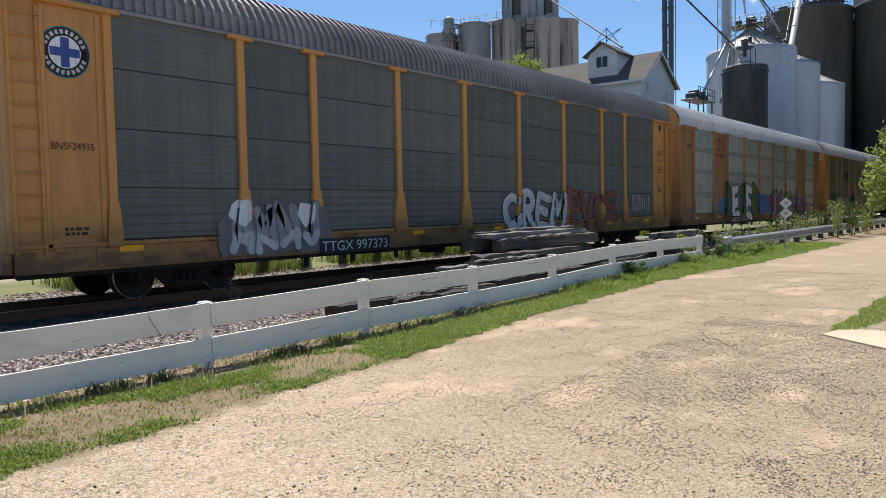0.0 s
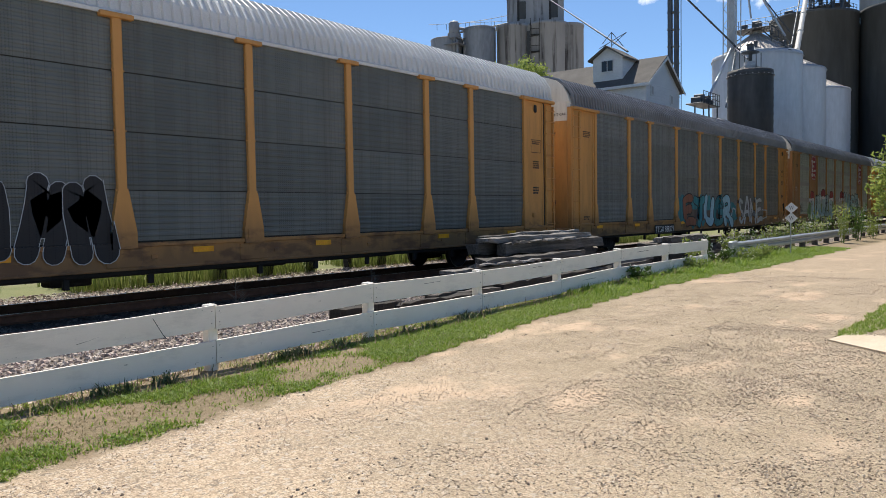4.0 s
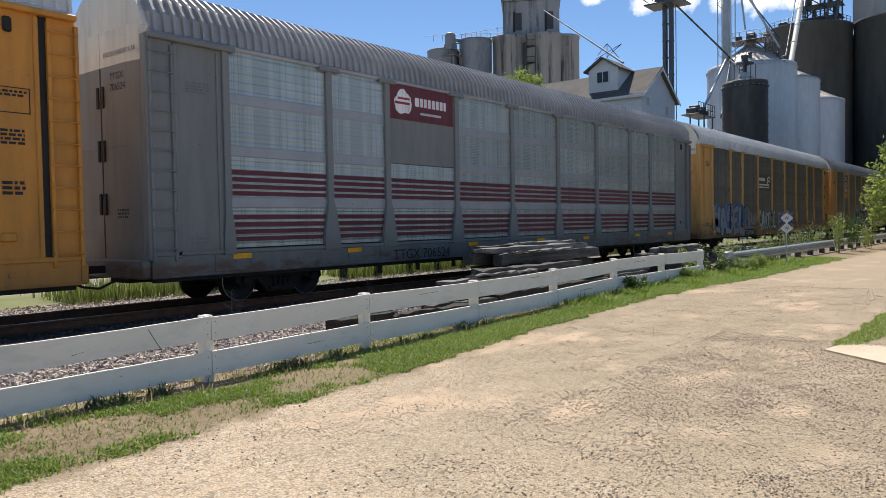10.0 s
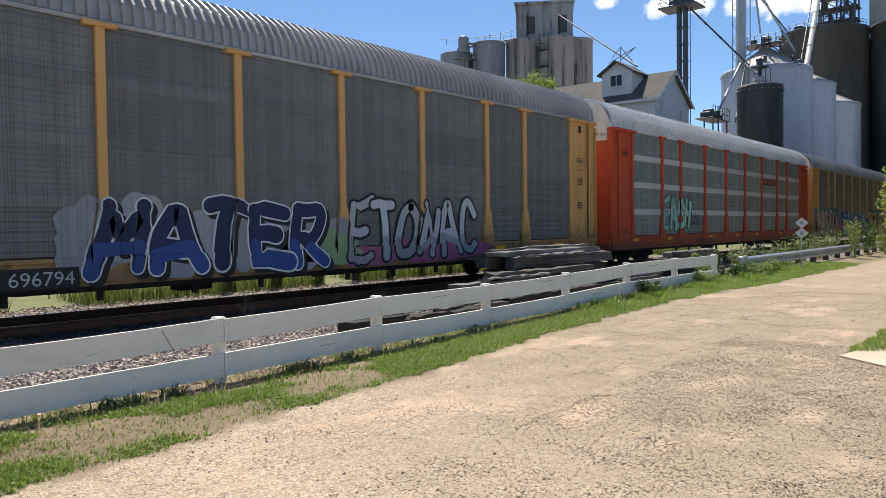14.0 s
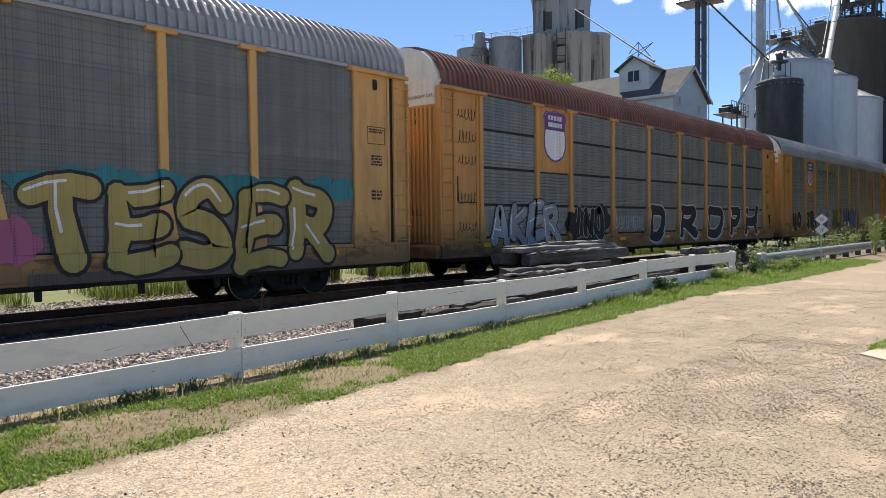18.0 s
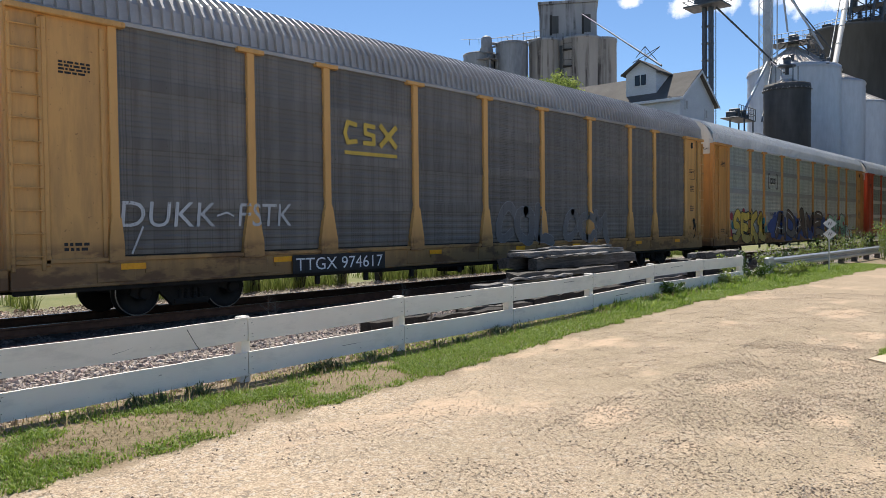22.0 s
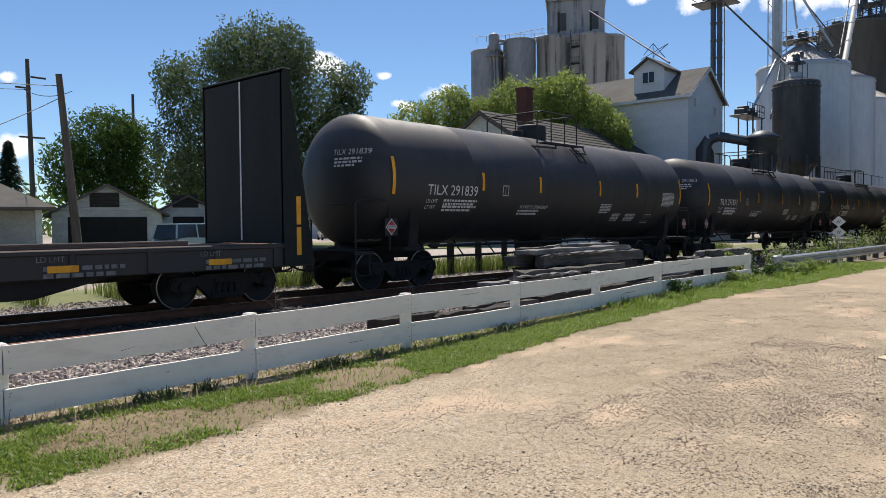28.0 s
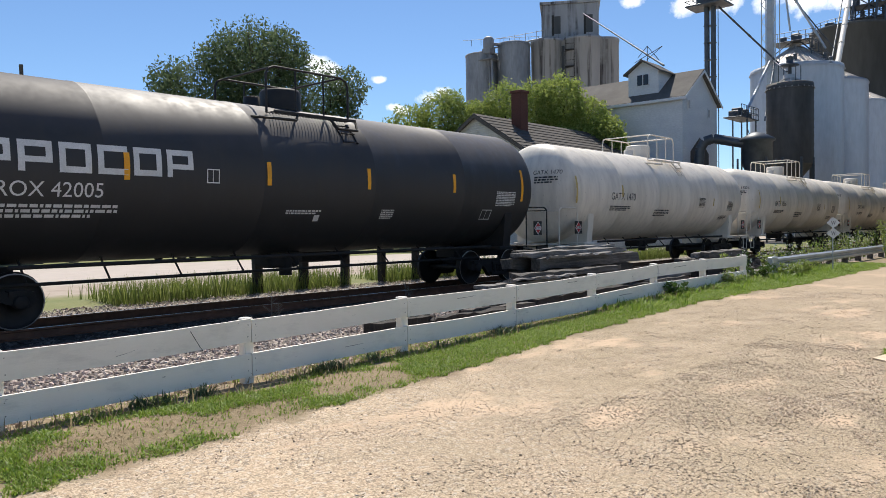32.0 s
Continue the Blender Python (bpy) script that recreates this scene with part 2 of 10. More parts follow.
def glyph(char, offset=0.0, spacing=1.0):
    """The flat faces of a word in the built-in font, one unit high, as (verts, faces, width)."""
    key = (char, offset, spacing)
    if key not in GLYPHS:
        cu = bpy.data.curves.new("word", "FONT")
        cu.body, cu.offset, cu.space_character, cu.resolution_u = char, offset, spacing, 3
        cu.size = 1.0 / 0.7
        ob = bpy.data.objects.new("word", cu)
        me = bpy.data.meshes.new_from_object(ob)
        vs = [(p.co.x, p.co.y) for p in me.vertices]
        fs = [tuple(p.vertices) for p in me.polygons]
        xs = [p[0] for p in vs] or [0, 0.4]
        GLYPHS[key] = ([(x - min(xs), y) for x, y in vs], fs, max(xs) - min(xs))
        bpy.data.objects.remove(ob)
        bpy.data.meshes.remove(me)
        bpy.data.curves.remove(cu)
    return GLYPHS[key]


def word(sh, text, x, z, high, place, mi=0, wide=None, offset=0.0, lean=0.0):
    """Lays a word into sh: from x, on the line z, high metres tall; place(x, z) gives the point on the surface."""
    vs, fs, w = glyph(text, offset)
    k = (wide / w) if wide else high
    sh.add([place(x + (a + lean * b) * k, z + b * high) for a, b in vs], fs, mi)
    return w * k


def bars(sh, x, z, wide, high, place, mi=0, rows=2):
    """Lines of writing too small to read."""
    rnd = random.Random(int(1000 * (x + 7 * z)))
    for k in range(rows):
        top = z - k * high * 1.6
        a = x
        while a < x + wide * (1 if k < rows - 1 else 0.8):
            w = min(rnd.uniform(0.8, 3.2) * high, x + wide - a)
            if w < high * 0.3:
                break
            pts = [(a, top - high), (a + w, top - high), (a + w, top), (a, top)]
            sh.add([place(*p) for p in pts], [(0, 1, 2, 3)], mi)
            a += w + high * 0.6
GALV_DOT = (0.012, 0.012, 0.012, 1)


def panel_mat(name, c1, c2, rough, metal, dots=0.8, pitch=(0.052, 0.044), grime=0.35):
    """Pierced, pressed sheet steel: uneven columns of small dark holes, stains that run down."""
    m = Nodes(name, rough, metal)
    x, y, z = m.xyz()
    broad = m.noise(0.7, 6, 0.62)
    streak = m.noise(2.0, 5, 0.65, m.scaled(2.2, 2.2, 0.16))
    col = m.mix(m.span(broad, 0.33, 0.67), c1, c2)
    tint = m.span(m.random(), 0, 1, 0.86, 1.1)
    hue = m.n.new("ShaderNodeHueSaturation")
    m.put(tint, hue.inputs["Value"])
    m.put(col, hue.inputs["Color"])
    col = m.mix(m.math("MULTIPLY", m.span(streak, 0.45, 0.78), grime), hue.outputs[0], (0.06, 0.048, 0.036, 1))
    column = m.math("DIVIDE", x, pitch[0])
    fx = m.math("MULTIPLY", m.math("SUBTRACT", m.math("FRACT", column), 0.5), pitch[0])
    fz = m.math("MULTIPLY", m.math("SUBTRACT", m.math("FRACT", m.math("DIVIDE", z, pitch[1])), 0.5), pitch[1])
    d = m.math("SQRT", m.math("ADD", m.math("MULTIPLY", fx, fx), m.math("MULTIPLY", fz, fz)))
    hole = m.span(d, 0.0085, 0.0125, 1.0, 0.0)
    # some columns are left out
    chance = m.math("FRACT", m.math("MULTIPLY", m.math("SINE", m.math("MULTIPLY", m.math("FLOOR", column), 12.9898)), 437.58))
    hole = m.math("MULTIPLY", hole, m.math("MULTIPLY", m.math("GREATER_THAN", chance, 0.56), dots))
    col = m.mix(hole, col, GALV_DOT)
    m.bump(m.noise(30, 3), 0.06, 0.003)
    rr = m.math("ADD", m.span(streak, 0.3, 0.8, rough - 0.06, rough + 0.2), m.math("MULTIPLY", hole, 0.4))
    return m.done(col, rr, m.math("MULTIPLY", m.math("SUBTRACT", 1.0, hole), metal))


YELLOW = paint("yellow car paint", srgb(200, 144, 76), amount=0.36, low=1.22)
YELLOW_B = paint("bright yellow car paint", srgb(206, 140, 50), amount=0.35, low=0.8)
TAN = paint("faded tan car paint", srgb(166, 122, 74), amount=0.45, low=1.15)
PALE = paint("pale yellow car paint", srgb(210, 162, 95), amount=0.4, low=1.25)
ORANGE = paint("orange car paint", srgb(196, 74, 34), amount=0.4, low=0.9)
GREY_CAR = paint("grey car paint", srgb(126, 128, 126), amount=0.3, low=0.9)
WHITE_CAR = paint("white car paint", srgb(218, 214, 204), amount=0.28)
DARK_PANEL = panel_mat("dark galvanised panel", (0.108, 0.125, 0.117, 1), (0.165, 0.172, 0.155, 1), 0.5, 0.2, 0.4)
BROWN_PANEL = panel_mat("brown stained panel", (0.135, 0.134, 0.126, 1), (0.21, 0.197, 0.178, 1), 0.5, 0.25, 0.6, grime=0.5)
MID_PANEL = panel_mat("dull grey panel", (0.235, 0.25, 0.25, 1), (0.34, 0.35, 0.345, 1), 0.36, 0.5, 0.6)
SILVER_PANEL = panel_mat("silver galvanised panel", (0.53, 0.59, 0.59, 1), (0.66, 0.715, 0.715, 1), 0.38, 0.75, 0.75, grime=0.22)
DULL_PANEL = panel_mat("dull silver panel", (0.40, 0.47, 0.465, 1), (0.52, 0.575, 0.565, 1), 0.40, 0.65, 0.75, grime=0.3)
zinc = Nodes("bright zinc panel", 0.24, 0.85)
BRIGHT_PANEL = zinc.done(zinc.mix(zinc.span(zinc.noise(1.2, 5, 0.6, zinc.scaled(0.5, 1, 2)), 0.35, 0.65), (0.70, 0.73, 0.75, 1), (0.84, 0.85, 0.86, 1)))
GREY_BELT = surf("dull zinc belt rail", (0.33, 0.345, 0.36, 1), (0.42, 0.43, 0.44, 1), 1.2, 0.5, 0.4)
DARK_BELT = surf("dark grey belt rail", (0.095, 0.098, 0.093, 1), (0.14, 0.138, 0.128, 1), 1.2, 0.62, 0.1)
ROOF_METAL = surf("weathered roof steel", (0.32, 0.31, 0.30, 1), (0.46, 0.45, 0.44, 1), 0.6, 0.45, 0.3, stretch=(1, 2, 2))
ROOF_WHITE = surf("pale roof steel", (0.62, 0.62, 0.60, 1), (0.74, 0.74, 0.72, 1), 0.6, 0.5, 0.1)
ROOF_RUST = surf("rusted red roof steel", (0.17, 0.075, 0.06, 1), (0.26, 0.13, 0.10, 1), 0.8, 0.7, 0.0)
BLACK_STEEL = surf("black steel", (0.012, 0.012, 0.012, 1), (0.03, 0.027, 0.024, 1), 2.0, 0.6, 0.2)
UNDER = surf("grimy underframe", (0.010, 0.009, 0.008, 1), (0.026, 0.021, 0.018, 1), 2.5, 0.85)
WHEEL = surf("worn wheel steel", (0.012, 0.011, 0.010, 1), (0.026, 0.022, 0.02, 1), 5, 0.6, 0.3)
RIM = surf("bright wheel rim", (0.26, 0.25, 0.24, 1), (0.40, 0.385, 0.37, 1), 5, 0.4, 0.7)
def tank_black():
    """Black tank paint, its top paled for road dust and for the sun on it, with thin run-down streaks."""
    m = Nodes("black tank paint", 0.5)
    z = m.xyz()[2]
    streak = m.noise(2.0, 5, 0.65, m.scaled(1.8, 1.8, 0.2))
    # pale top: dust, with sunlit brightness put into the colour
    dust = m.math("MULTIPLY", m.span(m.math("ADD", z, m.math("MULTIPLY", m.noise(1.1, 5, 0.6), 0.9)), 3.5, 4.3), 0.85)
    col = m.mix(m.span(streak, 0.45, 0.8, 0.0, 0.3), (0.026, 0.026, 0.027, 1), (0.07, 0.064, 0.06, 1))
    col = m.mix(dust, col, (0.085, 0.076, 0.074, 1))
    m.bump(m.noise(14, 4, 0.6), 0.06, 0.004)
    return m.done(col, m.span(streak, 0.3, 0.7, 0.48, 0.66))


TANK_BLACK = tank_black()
TANK_WHITE = paint("dirty white tank paint", srgb(222, 214, 200), dirt=(0.26, 0.22, 0.18, 1), amount=0.35, rough=0.45)
STENCIL = surf("white stencil paint", (0.72, 0.72, 0.70, 1), (0.60, 0.60, 0.58, 1), 4, 0.6)
STENCIL_DARK = surf("black stencil paint", (0.02, 0.02, 0.02, 1), (0.04, 0.04, 0.04, 1), 4, 0.6)
REFLECT = surf("yellow reflective tape", srgb(246, 176, 16), srgb(226, 150, 12), 5, 0.4)
WOOD_GREY = surf("weathered grey timber", (0.04, 0.035, 0.03, 1), (0.15, 0.135, 0.12, 1), 3.2, 0.85, fine=20, bump=0.8, dist=0.015, stretch=(0.16, 4, 4), tone=0.5)
WOOD_PALE = surf("bleached grey timber", (0.08, 0.072, 0.065, 1), (0.34, 0.32, 0.30, 1), 3.2, 0.85, fine=20, bump=0.8, dist=0.015, stretch=(0.16, 4, 4), tone=0.45)
WOOD_DARK = surf("creosoted timber", (0.015, 0.013, 0.011, 1), (0.05, 0.042, 0.036, 1), 2.0, 0.85, fine=26, bump=0.5, dist=0.012, stretch=(0.25, 4, 4), tone=0.3)
def worn_paint(name, c1, c2):
    """White paint on boards: grain, grey grime, small chips down to the wood."""
    m = Nodes(name, 0.6)
    vec = m.scaled(0.25, 3, 3)
    grain = m.noise(26, 4, 0.65, vec)
    col = m.mix(m.span(m.noise(1.3, 6, 0.6), 0.3, 0.7), c1, c2)
    col = m.mix(m.span(m.noise(2.6, 6, 0.7, m.scaled(0.5, 1.5, 1.5)), 0.52, 0.75, 0.0, 0.35), col, (0.30, 0.28, 0.25, 1))
    col = m.mix(m.span(m.noise(17, 5, 0.7, m.scaled(0.4, 1.6, 1.6)), 0.68, 0.71, 0.0, 0.8), col, (0.20, 0.17, 0.14, 1))
    m.bump(grain, 0.3, 0.006)
    return m.done(col, m.span(grain, 0.3, 0.7, 0.5, 0.7))


FENCE_WHITE = worn_paint("white fence paint", (0.83, 0.775, 0.69, 1), (0.91, 0.86, 0.77, 1))
RAIL_TOP = surf("polished rail steel", (0.42, 0.40, 0.38, 1), (0.55, 0.53, 0.50, 1), 3, 0.3, 0.9)
RAIL_RUST = surf("rusted rail steel", (0.10, 0.045, 0.025, 1), (0.17, 0.08, 0.045, 1), 6, 0.85)
CONCRETE = surf("stained concrete", (0.36, 0.36, 0.35, 1), (0.50, 0.49, 0.475, 1), 0.25, 0.9, fine=1.5, bump=0.2, dist=0.02, stretch=(1, 1, 0.25), tone=0.14)
# very dark tone; on the right-hand elevator it includes that side's shade
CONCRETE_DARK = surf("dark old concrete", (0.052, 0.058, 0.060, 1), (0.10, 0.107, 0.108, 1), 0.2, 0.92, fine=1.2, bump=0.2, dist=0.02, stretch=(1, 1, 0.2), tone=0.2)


def streaked(name, c1, c2, dark):
    """Old concrete with long black run-down stains."""
    m = Nodes(name, 0.9)
    run = m.noise(0.55, 5, 0.6, m.scaled(1, 1, 0.05))
    spot = m.noise(0.3, 5, 0.6)
    col = m.mix(m.span(m.noise(0.35, 6, 0.6, m.scaled(1, 1, 0.3)), 0.3, 0.7), c1, c2)
    col = m.mix(m.math("MULTIPLY", m.span(run, 0.52, 0.62), m.span(spot, 0.30, 0.50)), col, dark)
    m.bump(m.noise(1.5, 3), 0.2, 0.02)
    return m.done(col)


CONCRETE_OLD = streaked("black-streaked concrete", (0.25, 0.265, 0.28, 1), (0.35, 0.365, 0.38, 1), (0.05, 0.05, 0.055, 1))
ROOF_DARK = surf("dark roof steel", (0.21, 0.20, 0.195, 1), (0.32, 0.31, 0.30, 1), 0.6, 0.5, 0.4, stretch=(1, 2, 2))
BIN_STEEL = surf("pale bin steel", (0.40, 0.44, 0.49, 1), (0.50, 0.53, 0.57, 1), 0.3, 0.5, 0.35, fine=2.0, bump=0.1, stretch=(1, 1, 0.3))
RING_STEEL = surf("weathered ringed steel", (0.17, 0.18, 0.19, 1), (0.30, 0.31, 0.32, 1), 0.3, 0.55, 0.3, fine=2.0, stretch=(1, 1, 0.3), tone=0.2)
BIN_DARK = surf("sooty bin steel", (0.05, 0.048, 0.045, 1), (0.12, 0.115, 0.11, 1), 0.35, 0.7, 0.2, fine=2.0, stretch=(1, 1, 0.25), tone=0.3)
BIN_ROOF = surf("tin bin roof", (0.44, 0.40, 0.36, 1), (0.60, 0.57, 0.53, 1), 0.5, 0.5, 0.4)
GALV = surf("galvanised steel", (0.40, 0.42, 0.44, 1), (0.52, 0.54, 0.55, 1), 1.5, 0.45, 0.6)
LEG_STEEL = surf("dark galvanised steel", (0.055, 0.065, 0.078, 1), (0.10, 0.115, 0.13, 1), 1.5, 0.5, 0.4)
SIDING = surf("white board siding", (0.60, 0.62, 0.64, 1), (0.70, 0.71, 0.72, 1), 0.4, 0.7, fine=4, stretch=(1, 1, 3))
SIDING_OLD = surf("peeling white clapboard", (0.46, 0.46, 0.44, 1), (0.62, 0.62, 0.60, 1), 0.9, 0.8, fine=9, stretch=(1, 1, 2), tone=0.2)
SHINGLE = surf("brown asphalt shingle", (0.062, 0.054, 0.047, 1), (0.11, 0.095, 0.082, 1), 0.6, 0.9, fine=6, bump=0.4, dist=0.02, tone=0.2)
SHINGLE_GREY = surf("grey asphalt shingle", (0.085, 0.078, 0.07, 1), (0.135, 0.125, 0.112, 1), 0.6, 0.9, fine=6, bump=0.4, dist=0.02, tone=0.2)
BRICK_RED = surf("red brick", (0.085, 0.035, 0.026, 1), (0.15, 0.06, 0.045, 1), 3, 0.85, fine=12, tone=0.25)
BARK = surf("tree bark", (0.045, 0.035, 0.026, 1), (0.09, 0.07, 0.05, 1), 3, 0.95, fine=14, bump=0.6, dist=0.03, stretch=(3, 3, 0.5))
POLE_WOOD = surf("weathered pole timber", (0.07, 0.055, 0.045, 1), (0.13, 0.11, 0.09, 1), 2, 0.9, stretch=(3, 3, 0.3))
DARK_GLASS = surf("dark window glass", (0.012, 0.015, 0.02, 1), (0.02, 0.024, 0.03, 1), 1, 0.08)
DARK_IN = surf("dark interior", (0.012, 0.011, 0.01, 1), (0.02, 0.019, 0.017, 1), 1, 0.9)
SLAB = surf("pale concrete slab", (0.62, 0.51, 0.36, 1), (0.72, 0.60, 0.44, 1), 1.5, 0.9, fine=30)


def leaf_mat(name, c1, c2):
    m = Nodes(name, 0.55)
    col = m.mix(m.island(), c1, c2)
    m.bsdf.inputs["Subsurface Weight"].default_value = 0.0
    tr = m.n.new("ShaderNodeBsdfTranslucent")
    m.put(col, tr.inputs["Color"])
    mixer = m.n.new("ShaderNodeMixShader")
    mixer.inputs[0].default_value = 0.5
    m.l.new(m.bsdf.outputs[0], mixer.inputs[1])
    m.l.new(tr.outputs[0], mixer.inputs[2])
    m.l.new(mixer.outputs[0], m.n["Material Output"].inputs[0])
    return m.done(col)


LEAF_DARK = leaf_mat("dark willow leaves", (0.065, 0.105, 0.04, 1), (0.17, 0.22, 0.105, 1))
LEAF_MID = leaf_mat("green leaves", (0.045, 0.095, 0.016, 1), (0.12, 0.19, 0.035, 1))
LEAF_LIGHT = leaf_mat("yellow-green leaves", (0.20, 0.27, 0.055, 1), (0.42, 0.48, 0.14, 1))
LEAF_SPRUCE = leaf_mat("spruce needles", (0.018, 0.035, 0.018, 1), (0.045, 0.07, 0.035, 1))
GRASS = leaf_mat("verge grass", (0.12, 0.22, 0.018, 1), (0.33, 0.43, 0.075, 1))
GRASS_DRY = leaf_mat("dry grass", (0.24, 0.185, 0.10, 1), (0.42, 0.34, 0.20, 1))
FLOWER = surf("pale weed flowers", (0.70, 0.70, 0.62, 1), (0.6, 0.6, 0.5, 1), 5, 0.8)
WEED_DRY = surf("dry grey weed", (0.16, 0.13, 0.10, 1), (0.24, 0.20, 0.16, 1), 5, 0.9)
# ---- ground ----
RAIL = 0.09          # top of the rails
NEAR, YC = 12.396, 13.896   # near side and centre line of the train


def ease(t):
    t = min(1.0, max(0.0, t))
    return t * t * (3 - 2 * t)


def lie(x, y):
    """Height of the ground."""
    road = -0.08 + 0.20 * ease((x - 4) / 14)
    bed = -0.10
    far = 0.0 + 0.08 * ease((y - 18) / 6)
    z = road + (bed - road) * ease((y - 8.0) / 2.5)
    z = z + (far - z) * ease((y - 16.2) / 2.0)
    if y < 8:
        z += 0.012 * noise.noise((x * 0.6, y * 0.6, 0.0)) + 0.006 * noise.noise((x * 2.1, y * 2.1, 4.0))
        z += 0.05 * ease((y - 5.2) / 1.2) * (1 - ease((y - 7.6) / 1.0))
    return z


def steps(*runs):
    out = []
    for lo, hi, d in runs:
        k = max(1, round((hi - lo) / d))
        out += [lo + (hi - lo) * i / k for i in range(k)]
    return out + [runs[-1][1]]


GX = steps((-2500, -300, 400), (-300, -30, 45), (-30, -2, 3), (-2, 30, 0.4), (30, 120, 5), (120, 500, 60), (500, 3500, 500))
GY = steps((-2500, -100, 400), (-100, -6, 10), (-6, 9, 0.4), (9, 20, 0.8), (20, 120, 8), (120, 500, 60), (500, 3500, 500))
g = Sh()
g.add([(x, y, lie(x, y)) for y in GY for x in GX],
      [(j * len(GX) + i, j * len(GX) + i + 1, (j + 1) * len(GX) + i + 1, (j + 1) * len(GX) + i) for j in range(len(GY) - 1) for i in range(len(GX) - 1)], 0, True)

m = Nodes("gravel, verge and trackside ground", 0.95)
gx, gy, gz = m.xyz()
wob = m.math("MULTIPLY", m.math("SUBTRACT", m.noise(0.9, 5, 0.6), 0.5), 0.8)
wob2 = m.math("MULTIPLY", m.math("SUBTRACT", m.noise(3.5, 4, 0.6), 0.5), 0.5)
yy = m.math("ADD", gy, m.math("ADD", wob, wob2))
broad, mid, grain = m.noise(0.22, 5, 0.6), m.noise(1.3, 6, 0.65), m.noise(24, 6, 0.78)
big = m.cells(30, out="Color")
stone = m.xyz(m.cells(66, out="Color"))
# road
road = m.mix(m.span(broad, 0.35, 0.65), (0.66, 0.49, 0.325, 1), (0.57, 0.42, 0.285, 1))
road = m.mix(m.span(mid, 0.48, 0.60, 0.0, 0.8), road, (0.47, 0.37, 0.25, 1))
road = m.mix(m.span(m.noise(0.55, 6, 0.6, m.scaled(1, 1.6, 1)), 0.50, 0.60, 0.0, 0.8), road, (0.75, 0.565, 0.375, 1))
road = m.mix(m.span(grain, 0.40, 0.62, 0.0, 0.72), road, (0.40, 0.31, 0.21, 1))
road = m.mix(m.span(m.noise(48, 5, 0.8), 0.42, 0.62, 0.0, 0.40), road, (0.30, 0.225, 0.155, 1))
pebble = m.xyz(big)[0]
road = m.mix(m.span(stone[0], 0.0, 1.0, 0.0, 0.42), road, (0.27, 0.20, 0.135, 1))
road = m.mix(m.span(stone[1], 0.72, 0.82, 0.0, 0.5), road, (0.80, 0.655, 0.47, 1))
road = m.mix(m.span(pebble, 0.86, 0.9, 0.0, 0.55), road, (0.60, 0.54, 0.46, 1))
road = m.mix(m.span(pebble, 0.12, 0.08, 0.0, 0.55), road, (0.13, 0.115, 0.095, 1))
speck = m.xyz(m.cells(95, out="Color"))
road = m.mix(m.span(speck[0], 0.80, 0.86, 0.0, 0.85), road, (0.24, 0.18, 0.125, 1))
road = m.mix(m.span(speck[1], 0.78, 0.84, 0.0, 0.5), road, (0.82, 0.68, 0.49, 1))
# coarser, browner gravel away from the wheel tracks
loose = m.math("MULTIPLY", m.span(m.math("ADD", m.math("SUBTRACT", gx, m.math("MULTIPLY", gy, 0.7)), m.math("MULTIPLY", wob, 4.0)), 0.2, 4.6), m.span(mid, 0.34, 0.54, 0.35, 0.95))
road = m.mix(loose, road, m.mix(speck[2], (0.20, 0.155, 0.10, 1), (0.56, 0.44, 0.29, 1)))
sandy = m.span(m.noise(0.75, 4, 0.55, m.scaled(0.8, 1.3, 1)), 0.56, 0.66, 0.0, 0.75)
road = m.mix(sandy, road, m.mix(m.span(grain, 0.35, 0.65), (0.74, 0.545, 0.37, 1), (0.62, 0.45, 0.30, 1)))
# far road browner, its shade mixed into the colour
road = m.mix(m.span(gx, 12.0, 24.0, 0.0, 0.6), road, (0.42, 0.315, 0.215, 1))
# verge soil
soil = m.mix(m.span(mid, 0.35, 0.65), (0.26, 0.185, 0.115, 1), (0.16, 0.135, 0.06, 1))
soil = m.mix(m.span(grain, 0.38, 0.66, 0.0, 0.65), soil, (0.42, 0.315, 0.205, 1))
# ballast
bal = m.mix(m.xyz(m.cells(17, out="Color"))[1], (0.32, 0.265, 0.225, 1), (0.70, 0.60, 0.53, 1))
bal = m.mix(m.span(m.cells(17), 0.25, 0.5, 0.0, 0.85), bal, (0.06, 0.05, 0.04, 1))
# beyond the track
lawn = m.mix(m.span(mid, 0.35, 0.65), (0.13, 0.17, 0.045, 1), (0.21, 0.22, 0.075, 1))
lawn = m.mix(m.span(grain, 0.3, 0.75, 0.0, 0.5), lawn, (0.30, 0.26, 0.15, 1))
dirt = m.mix(m.span(mid, 0.3, 0.7), (0.46, 0.38, 0.31, 1), (0.34, 0.28, 0.225, 1))
lot = m.mix(m.span(mid, 0.3, 0.7), (0.44, 0.385, 0.335, 1), (0.52, 0.455, 0.40, 1))
yedge = m.math("ADD", m.span(gx, 1.2, 3.8, 5.2, 5.5), m.math("SUBTRACT", m.span(gx, 4.0, 10.0, 0.0, 0.4), m.span(gx, 14.0, 20.0, 0.0, 0.35)))
col = m.mix(m.span(m.math("SUBTRACT", yy, yedge), -0.12, 0.12), road, soil)
col = m.mix(m.span(yy, 6.95, 7.35), col, bal)
# near-black band along the track: the train's shadow put into the ground colour
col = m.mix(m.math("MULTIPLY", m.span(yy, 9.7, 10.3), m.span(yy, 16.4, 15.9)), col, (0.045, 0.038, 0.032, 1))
col = m.mix(m.span(yy, 16.6, 17.6), col, lawn)
col = m.mix(m.span(yy, 19.6, 20.6), col, dirt)
col = m.mix(m.span(gy, 23.6, 24.0), col, lot)
